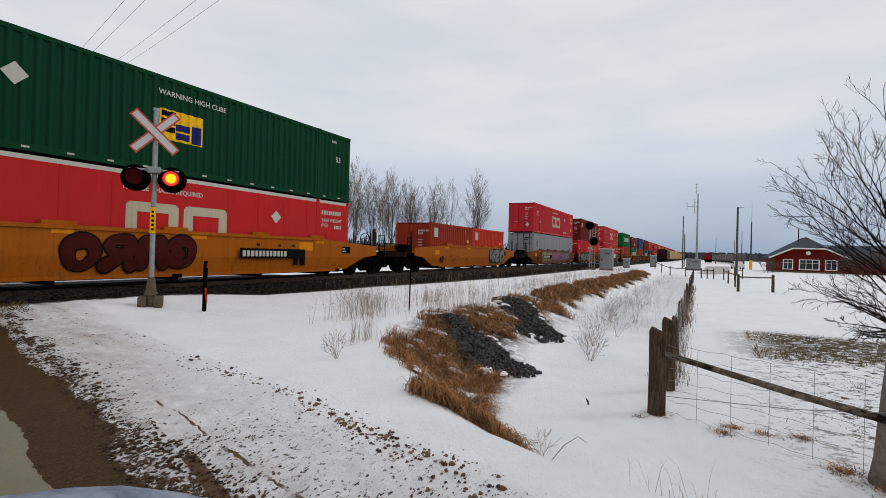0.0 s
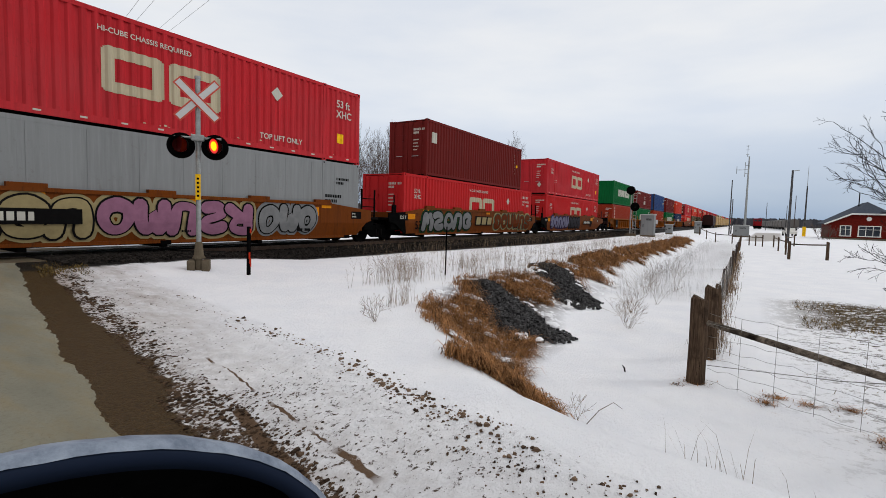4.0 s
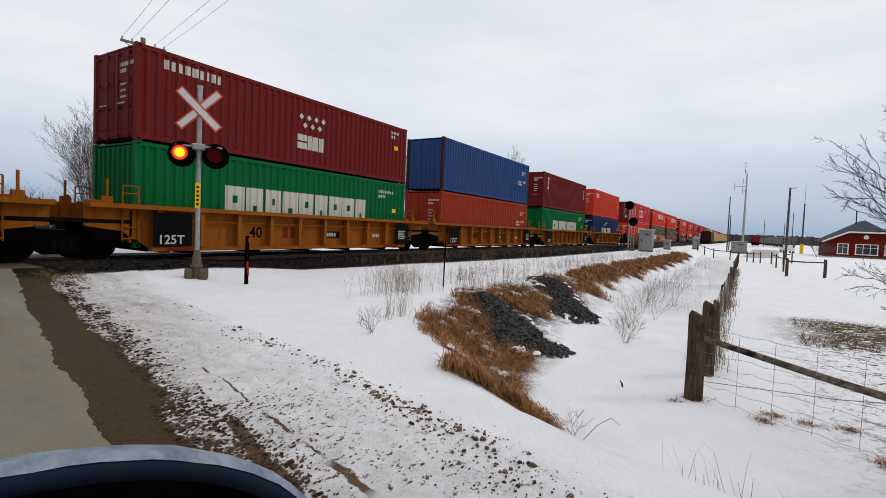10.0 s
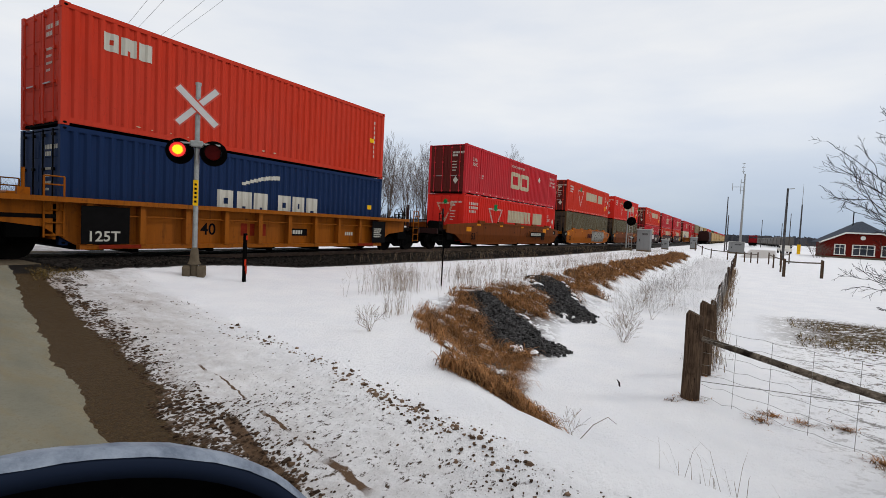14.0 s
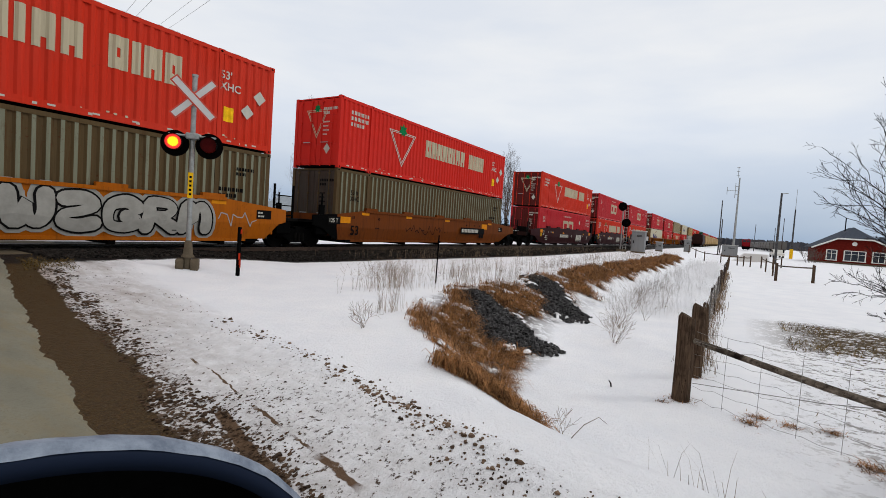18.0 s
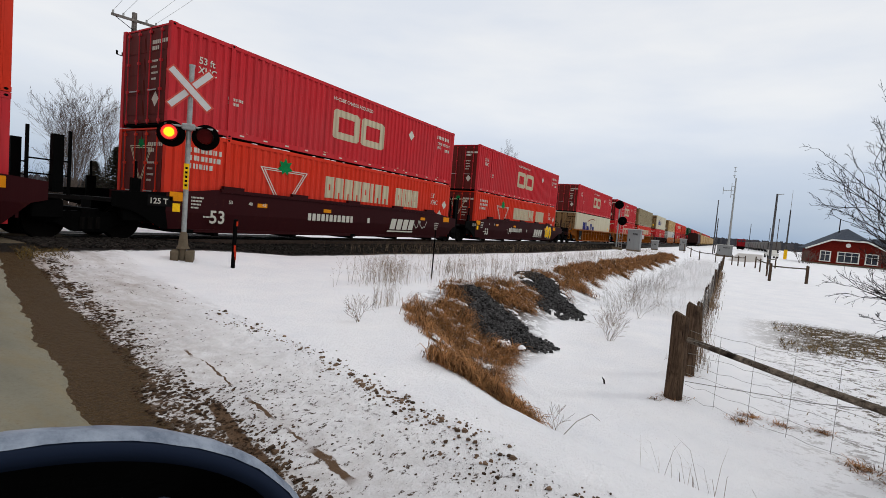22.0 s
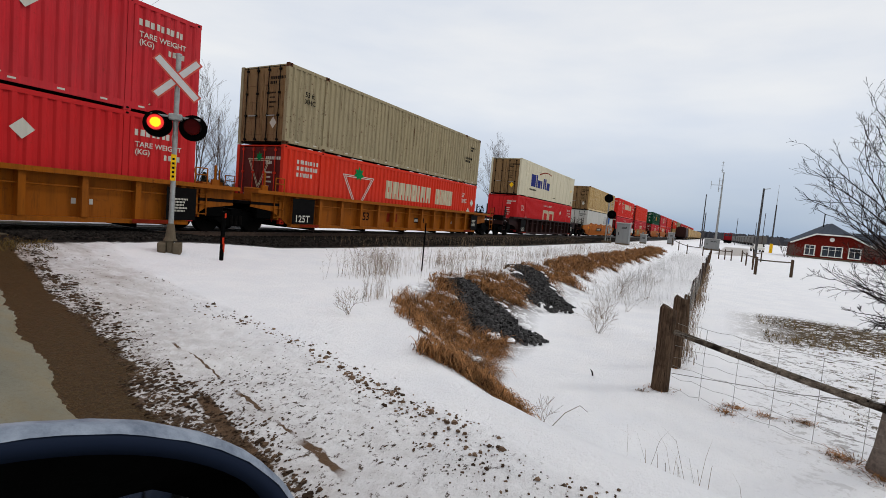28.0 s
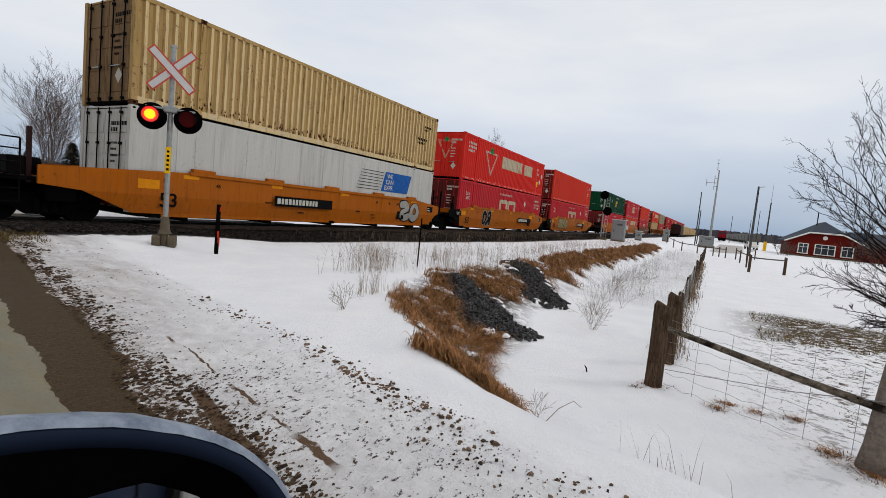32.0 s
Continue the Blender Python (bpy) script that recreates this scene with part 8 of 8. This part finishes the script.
# ---- dry grass, weeds, rock and clods ----
def blades(vs, fs, x, y, z, h, w, rng, lean=0.5, n=1, comb=None):
    for _ in range(n):
        a = rng.uniform(0, 6.28) if comb is None else rng.gauss(comb, 0.9)
        l = rng.uniform(0.1, lean) * h
        dx, dy = math.cos(a), math.sin(a)
        px, py = -dy * w, dx * w
        b = len(vs)
        x0, y0 = x + rng.uniform(-0.05, 0.05), y + rng.uniform(-0.05, 0.05)
        vs += [(x0 - px, y0 - py, z), (x0 + px, y0 + py, z), (x0 + dx * l * 0.4 + px * 0.7, y0 + dy * l * 0.4 + py * 0.7, z + h * 0.6), (x0 + dx * l * 0.4 - px * 0.7, y0 + dy * l * 0.4 - py * 0.7, z + h * 0.6), (x0 + dx * l, y0 + dy * l, z + h * rng.uniform(0.7, 1.0))]
        fs += [(b, b + 1, b + 2, b + 3), (b + 3, b + 2, b + 4)]


def rock_zone(x, y):
    """Dumped rock in two tongues down the bank: below 1 inside."""
    best = 9.0
    for (ax, ay), (bx, by), wa, wb in (((10.40, 5.25), (9.05, 3.68), 0.44, 0.76), ((15.7, 5.45), (12.8, 3.72), 0.60, 0.55)):
        dx, dy = bx - ax, by - ay
        q = ((x - ax) * dx + (y - ay) * dy) / (dx * dx + dy * dy)
        k = min(1.0, max(0.0, q))
        off = math.hypot(x - ax - k * dx, y - ay - k * dy)
        best = min(best, off / (wa + (wb - wa) * k))
    return best


def drape(vs, fs, x, y, z, gx_, gy_, length, w, a, lift, rng):
    """One long blade that rises a little and then lies over down the slope. gx_, gy_: how the ground falls there."""
    dx, dy = math.cos(a), math.sin(a)
    px, py = -dy * w, dx * w
    b = len(vs)
    for k, (q, up, wide) in enumerate(((0.0, 0.0, 1.0), (0.3, 0.8, 0.9), (0.65, 1.0, 0.7), (1.0, 0.45, 0.15))):
        cx, cy = x + dx * length * q, y + dy * length * q
        cz = z + (gx_ * dx + gy_ * dy) * length * q + lift * up
        vs += [(cx - px * wide, cy - py * wide, cz), (cx + px * wide, cy + py * wide, cz)]
        if k:
            fs.append((b + 2 * k - 2, b + 2 * k - 1, b + 2 * k + 1, b + 2 * k))


def stalk(vs, fs, x, y, z, h, w, rng, twigs=3, spread=0.35):
    """A standing weed: a thin stem with a few side twigs and small seed heads."""
    lx, ly = rng.gauss(0, 0.12) * h, rng.gauss(0, 0.12) * h
    b = len(vs)
    vs += [(x - w, y, z), (x + w, y, z), (x + lx, y + ly, z + h)]
    fs.append((b, b + 1, b + 2))
    for k in range(twigs):
        q = rng.uniform(0.35, 0.95)
        a, ln = rng.uniform(0, 6.28), h * rng.uniform(0.18, spread)
        bx, by, bz = x + lx * q, y + ly * q, z + h * q
        ex, ey, ez = bx + ln * math.cos(a) * 0.7, by + ln * math.sin(a) * 0.7, bz + ln * 0.8
        b = len(vs)
        vs += [(bx - w * 0.6, by, bz), (bx + w * 0.6, by, bz), (ex, ey, ez)]
        fs.append((b, b + 1, b + 2))
        if w < 0.004 and rng.random() < 0.4:
            r = w * 1.7
            b = len(vs)
            vs += [(ex - r, ey - r, ez), (ex + r, ey - r, ez), (ex, ey + r, ez), (ex, ey, ez + 2.4 * r)]
            fs += [(b, b + 1, b + 3), (b + 1, b + 2, b + 3), (b + 2, b, b + 3)]


rng = random.Random(5)
vs, fs = [], []
count = 0
while count < 2700:
    x = 4.6 + 52 * rng.random() ** 2.2
    ty = toe_y(x)
    y = rng.uniform(ty + 0.18, 6.0)
    if y < 1.62:
        continue
    if x - crest_x(y) < -0.05 + 0.3 * noise.noise((x, y, 3.0)) or rock_zone(x, y) < 1.02:
        continue
    low = 1 - smooth01(ty + 0.1, ty + 1.5, y)
    den = 1.25 * noise.noise((x * 0.9, y * 0.8, 9.0)) + 0.42 - 0.55 * smooth01(5.1, 6.0, y) - 1.1 * low * smooth01(8.3, 9.2, x) - smooth01(14, 20, x) * (0.08 + 0.5 * noise.noise((x * 1.1, 2.0, 5.0)))
    if den < rng.uniform(-0.12, 0.28):
        count += 0.1
        continue
    z0 = ground_z(x, y, False)
    sx_, sy_ = (ground_z(x + 0.15, y, False) - z0) / 0.15, (ground_z(x, y - 0.15, False) - z0) / -0.15
    # one tussock: long blades that lie over down the slope
    comb = math.atan2(-sy_ - 0.25, -sx_ * 0.8 + 0.15) + rng.gauss(0, 0.35)
    big = rng.uniform(0.6, 1.3) * (1.0 if x < 16 else 1.25)
    w_ = 0.0044 if x < 9 else 0.0066 if x < 14 else 0.010 if x < 22 else 0.015
    zt = ground_z(x, y)
    for k in range(int((19 if x < 12 else 15) * big)):
        a, q = rng.uniform(0, 6.28), 0.12 * big * rng.random() ** 0.5
        px, py = x + q * math.cos(a), y + q * math.sin(a)
        drape(vs, fs, px, py, zt + sx_ * (px - x) + sy_ * (py - y) - 0.01, sx_, sy_, rng.uniform(0.10, 0.34) * big, w_ * rng.uniform(0.6, 1.3), rng.gauss(comb, 0.75), rng.uniform(0.01, 0.19) * big, rng)
    count += 1
stuff("dry_grass", vs, fs, M_GRASS, "matted brown dry grass on the bank", "grass")

vs, fs = [], []
for i in range(9800):
    x = 6.5 + 55 * rng.random() ** 1.6
    y = rng.uniform(5.0, 8.2) if rng.random() < 0.7 else rng.uniform(5.0, 11.5)
    if x - crest_x(y) < -1.2 or noise.noise((x * 0.7, y * 0.8, 2.0)) < rng.uniform(-0.22, 0.34) or (x < 8.5 and y > 6.8):
        continue
    stalk(vs, fs, x, y, ground_z(x, y, False) - 0.02, rng.uniform(0.16, 0.5) + 0.25 * rng.random() ** 3, 0.0042 if x < 12 else 0.007 if x < 20 else 0.011, rng, rng.randint(2, 5))
for i in range(1500):
    x, y = 29 + 30 * rng.random(), 13.0 + rng.gauss(0, 0.5)
    stalk(vs, fs, x - 18 * rng.random(), y, -0.25, rng.uniform(0.15, 0.45), 0.006, rng, 3)
for i in range(150):
    x, y = 9.3 + rng.gauss(0, 0.55), 7.0 + rng.gauss(0, 0.3)
    stalk(vs, fs, x, y, ground_z(x, y) - 0.02, rng.uniform(0.35, 0.75), 0.0039, rng, 7)
for i in range(2600):
    x = 9.6 + 34 * rng.random() ** 1.4
    y = 0.42 + rng.gauss(0, 0.14)
    blades(vs, fs, x, y, ground_z(x, y) - 0.02, rng.uniform(0.12, 0.45), 0.004 if x < 18 else 0.008, rng, 0.4)
for i in range(26):
    x, y = 3.85 + rng.gauss(0, 0.16), 0.15 + rng.gauss(0, 0.3)
    blades(vs, fs, x, y, ground_z(x, y) - 0.02, rng.uniform(0.15, 0.42), 0.0018, rng, 0.9, 1, 2.0)
stuff("dry_weeds", vs, fs, M_WEED, "thin dry weeds standing out of the snow", "weeds")


vs, fs = [], []
for i in range(2900):
    x = 15.5 + 46 * rng.random() ** 1.25
    y = rng.uniform(0.6, 3.5)
    if noise.noise((x * 0.25, y * 0.6, 4.0)) < rng.uniform(-0.6, 0.25):
        continue
    stalk(vs, fs, x, y, ground_z(x, y, False) - 0.02, rng.uniform(0.25, 0.85), 0.007 if x < 22 else 0.016, rng, rng.randint(3, 6), 0.5)
stuff("ditch_brush", vs, fs, M_BRUSH, "thin grey leafless brush growing in the ditch", "brush")
vs, fs = [], []
for i in range(5200):
    x, y = 13.6 + 4.4 * rng.random(), -1.3 - 9 * rng.random() ** 1.3
    if noise.noise((x * 0.8, y * 0.8, 6.0)) < rng.uniform(-0.5, 0.5) - 0.25 * smooth01(14.6, 13.6, x):
        continue
    blades(vs, fs, x, y, ground_z(x, y, False) - 0.01, rng.uniform(0.03, 0.11), 0.008, rng, 2.5)
for i in range(3000):
    x, y = 6.2 + 7.6 * rng.random(), -0.9 - 4.5 * rng.random()
    if noise.noise((x * 1.1, y * 2.2, 6.0)) < rng.uniform(0.05, 0.5):
        continue
    blades(vs, fs, x, y, ground_z(x, y, False) - 0.01, rng.uniform(0.02, 0.06), 0.006, rng, 3.0)
for i in range(900):
    u, y = rng.uniform(1.0, 1.85), 12.0 + rng.gauss(0, 0.35)
    x = u + 0.24 * y
    blades(vs, fs, x, y, ground_z(x, y, False) - 0.01, rng.uniform(0.02, 0.07), 0.008, rng, 3.0)
stuff("meadow_grass", vs, fs, M_DULL, "dull brown grass showing through the snow", "grass")
vs, fs = [], []
for cx, cy, m, sp in ((7.88, 0.5, 260, 0.09), (9.35, 0.42, 160, 0.08), (6.35, -1.75, 420, 0.16), (6.75, -1.45, 260, 0.13), (7.81, -0.47, 150, 0.09), (7.49, -0.36, 150, 0.09), (7.71, -0.82, 110, 0.07), (7.79, -1.26, 140, 0.09), (7.6, 0.72, 40, 0.06)):
    for i in range(m):
        a, q = rng.uniform(0, 6.28), abs(rng.gauss(0, sp))
        px, py = cx + q * math.cos(a), cy + q * math.sin(a)
        blades(vs, fs, px, py, ground_z(px, py) - 0.01, rng.uniform(0.015, 0.06), 0.005, rng, 4.0)
stuff("grass_tufts", vs, fs, M_GRASS, "flattened brown grass tufts at the fence's foot", "grass")


rng = random.Random(61)
bm = bmesh.new()
count = 0
while count < 70:
    x = 5.0 + 13 * rng.random() ** 1.4
    y = rng.uniform(toe_y(x), 5.9)
    if x - crest_x(y) < 0.2 or rock_zone(x, y) < 0.7:
        continue
    n_, a = 14, rng.gauss(-0.75, 0.35)
    long_, wide_ = rng.uniform(0.06, 0.26), rng.uniform(0.025, 0.065)
    ring_in, ring_out = [], []
    for k in range(n_):
        t = 6.283 * k / n_
        q = 1 + 0.55 * noise.noise((math.cos(t) * 1.3 + 7 * count, math.sin(t) * 1.3, 2.0))
        for ring_, sc, up in ((ring_in, 0.6, 0.10), (ring_out, 1.0, 0.055)):
            px, py = long_ * q * sc * math.cos(t), wide_ * q * sc * math.sin(t)
            wx, wy = x + px * math.cos(a) - py * math.sin(a), y + px * math.sin(a) + py * math.cos(a)
            ring_.append(bm.verts.new((wx, wy, ground_z(wx, wy) + up + rng.uniform(-0.008, 0.008))))
    bm.faces.new(ring_in)
    for k in range(n_):
        bm.faces.new((ring_out[k], ring_out[(k + 1) % n_], ring_in[(k + 1) % n_], ring_in[k]))
    count += 1
tagged(link("snow_patches", bm, M_LUMP, None, "", True), "small patches of old snow lying in the dry grass", "snow", kind="stuff")


def weed_bush(x, y, h, seed, n=9):
    rng = random.Random(seed)
    ob = thing("dry_bush", "small leafless weed bush in the snow", "bush", m=pose(x, y, ground_z(x, y) - 0.03))
    segs = []
    for k in range(n):
        a = rng.uniform(0, 6.28)
        branch(segs, Vector((rng.uniform(-0.06, 0.06), rng.uniform(-0.06, 0.06), 0)), Vector((0.5 * math.cos(a), 0.5 * math.sin(a), 1)).normalized(), h * 0.6, 0.006, 2, rng, 0.7, 0.0, 0.05, 3)
    bm = bmesh.new()
    for dep, pts, rad in segs:
        tube(bm, pts, [max(0.0016, q * 0.6) for q in rad], 3, False)
    part("brushwood", bm, M_WEED, ob)["kind"] = "stuff"
    return ob


for x, y, h, sd, m in ((5.5, 4.62, 0.34, 1, 9), (11.0, 2.05, 0.56, 3, 12), (11.5, 2.2, 0.5, 4, 8), (12.6, 2.3, 0.55, 21, 9), (13.8, 2.4, 0.9, 5, 6), (14.6, 2.0, 0.8, 6, 5), (10.4, 8.4, 0.5, 7, 4), (10.0, 7.6, 0.45, 8, 4), (5.25, 1.45, 0.3, 15, 3), (16.5, 2.6, 0.9, 13, 6), (18, 1.9, 1.0, 14, 6), (11.6, 7.3, 0.5, 16, 4)):
    weed_bush(x, y, h, sd, m)

tagged(link("stick", tube(bmesh.new(), [(7.74, 1.45, -1.13), (7.76, 1.47, -1.04), (7.73, 1.50, -0.99)], [0.016, 0.014, 0.006], 5), M_TWIGD), "short dark stick poking out of the snow", "stick")
tagged(link("fallen_twig", tube(bmesh.new(), [(4.95, 1.35, -0.98), (5.2, 1.22, -0.80), (5.42, 1.12, -0.76), (5.55, 1.05, -0.86)], [0.006, 0.005, 0.004, 0.002], 4), M_TWIG), "bent dry twig lying over the ditch", "twig")
vs, fs = [], []
n = 0
while n < 11500:
    x, y = rng.uniform(7.5, 17.5), rng.uniform(2.0, 6.7)
    q = rock_zone(x, y) + 0.45 * noise.noise((x * 1.6, y * 1.6, 0)) + rng.gauss(0, 0.14)
    if q > 1.0:
        continue
    r = rng.uniform(0.02, 0.05) + 0.025 * rng.random() ** 4
    stone(vs, fs, x, y, ground_z(x, y) + 0.02 + 0.14 * max(0, 1 - q) * rng.random(), r, rng, 0.8)
    n += 1
stuff("rock_heap", vs, fs, M_ROCK, "heaps of dark crushed rock dumped on the bank", "rocks")

vs, fs = [], []
for cy, cu, m, sd in ((8.2, 2.78, 14, 0.25), (7.2, 2.80, 16, 0.2), (6.2, 2.80, 30, 0.16), (5.6, 2.83, 34, 0.16), (5.1, 2.87, 40, 0.16), (4.5, 2.88, 30, 0.2), (3.9, 2.92, 60, 0.15), (3.35, 2.84, 60, 0.15), (2.9, 2.85, 70, 0.13), (2.6, 2.83, 60, 0.12), (2.3, 2.84, 60, 0.11), (1.95, 2.74, 70, 0.14), (1.6, 2.78, 60, 0.16), (1.2, 2.6, 50, 0.2), (0.6, 2.7, 50, 0.25), (-0.4, 2.7, 60, 0.35)):
    for i in range(int(0.95 * m)):
        y = cy + rng.gauss(0, sd)
        x = cu + 0.24 * y + rng.gauss(0, 0.10) * (1.5 if cy < 1.8 else 1)
        stone(vs, fs, x, y, ground_z(x, y) + 0.004, abs(rng.gauss(0.0, 0.0085)) + 0.0035 + (rng.uniform(0.008, 0.022) if rng.random() < 0.11 else 0.0), rng, 0.5)
stuff("mud_clods", vs, fs, M_CLOD, "frozen brown clods along the ploughed edge", "clods")
vs, fs = [], []
for i in range(15000):
    y = -2.0 + 13.5 * rng.random()
    u = 1.24 + (abs(rng.gauss(0, 0.22)) if rng.random() < 0.45 else abs(rng.gauss(0, 0.8)))
    x = u + 0.24 * y
    if u > 3.0 or noise.noise((x * 1.6, y * 1.6, 5.0)) < rng.uniform(-0.4, 0.4) or (y > 4.2 and u > 1.75 and rng.random() < 0.7):
        continue
    k0 = len(vs)
    stone(vs, fs, x, y, ground_z(x, y) + 0.002, abs(rng.gauss(0.0, 0.0055 if u > 1.6 else 0.009)) + 0.003, rng, 0.4)
    for k in range(k0, len(vs)):
        vx, vy, vz = vs[k]
        vs[k] = (x + (vx - x) * 1.45 + (vy - y) * 0.4, y + (vy - y) * 0.8, vz)
for i in range(800):
    y, u = rng.uniform(0.8, 4.15), 1.10 + 0.5 * rng.random() ** 1.2
    x = u + 0.24 * y
    k0 = len(vs)
    stone(vs, fs, x, y, ground_z(x, y) + 0.004, rng.uniform(0.008, 0.02), rng, 0.6)
    for k in range(k0, len(vs)):
        vs[k] = (x + (vs[k][0] - x) * 1.5, vs[k][1], vs[k][2])
for i in range(420):
    y = 5.2 + 6.0 * rng.random() ** 0.8
    u = 1.40 + abs(rng.gauss(0, 0.13))
    x = u + 0.24 * y
    if noise.noise((x * 1.2, y * 0.9, 8.0)) < rng.uniform(-0.6, 0.5):
        continue
    k0 = len(vs)
    stone(vs, fs, x, y, ground_z(x, y) + 0.004, rng.uniform(0.01, 0.03), rng, 0.5)
    for k in range(k0, len(vs)):
        vs[k] = (x + (vs[k][0] - x) * 1.6, vs[k][1], vs[k][2])
stuff("mud_specks", vs, fs, M_FLAKE, "dark mud specks thrown over the snowy shoulder", "mud")

# far tree line on the horizon
rng = random.Random(9)
vs, fs = [], []
for i in range(5200):
    x, y = 700 + rng.uniform(-60, 60), rng.uniform(-650, 700)
    h = 5 + 5 * noise.noise((y * 0.01, 1, 1)) + rng.uniform(0, 4)
    w = rng.uniform(1.5, 4.0)
    b = len(vs)
    vs += [(x, y - w, -1.2), (x, y + w, -1.2), (x + rng.uniform(-1, 1), y + w * 0.5, h), (x, y - w * 0.5, h * rng.uniform(0.7, 1))]
    fs.append((b, b + 1, b + 2, b + 3))
for i in range(3600):
    x, y = rng.uniform(-120, 420), 190 + rng.uniform(-15, 30)
    h = 4 + 3 * noise.noise((x * 0.02, 1, 4)) + rng.uniform(0, 2.5)
    w = rng.uniform(0.6, 1.6)
    b = len(vs)
    vs += [(x - w, y, -1.2), (x + w, y, -1.2), (x + w * 0.4, y, h), (x - w * 0.5, y + rng.uniform(-1, 1), h * rng.uniform(0.7, 1))]
    fs.append((b, b + 1, b + 2, b + 3))
stuff("far_woods", vs, fs, M_FARW, "distant leafless woods along the horizon", "woods")


# ---- what moves ----
LAMP_PERIOD, LAMP_START = 0.983, 0.08


def motions():
    """The train rolls past; the two crossing lamps blink by turns, each lamp's disc flipping between its bright and its dark face."""
    times = [2.0 * k for k in range(17)]
    for ob, s, z in MOVING:
        walk(ob, [(t, pose(s - travelled(t), TRACK_Y, z)) for t in times])
    for lamp, phase, place in LAMPS:
        rows = [(0.0, pose(*place, 0, 0, 0 if phase else 180))]
        k = 0
        edges = []
        while True:
            t0 = LAMP_START + LAMP_PERIOD * (k + 0.5 * phase)
            t1 = t0 + 0.5 * LAMP_PERIOD
            if phase and k == 0:
                edges.append((LAMP_START, 180))
            if t0 > 32:
                break
            edges += [(t0, 0), (t1, 180)]
            k += 1
        state = 0 if phase else 180
        for t, turn in edges:
            if t + 0.04 > 32:
                break
            rows += [(t - 0.021 + 0.014 * q, pose(*place, 0, 0, state + (turn - state) * q / 3)) for q in range(4)]
            state = turn
        rows.append((32.0, pose(*place, 0, 0, state)))
        walk(lamp, rows)


motions()
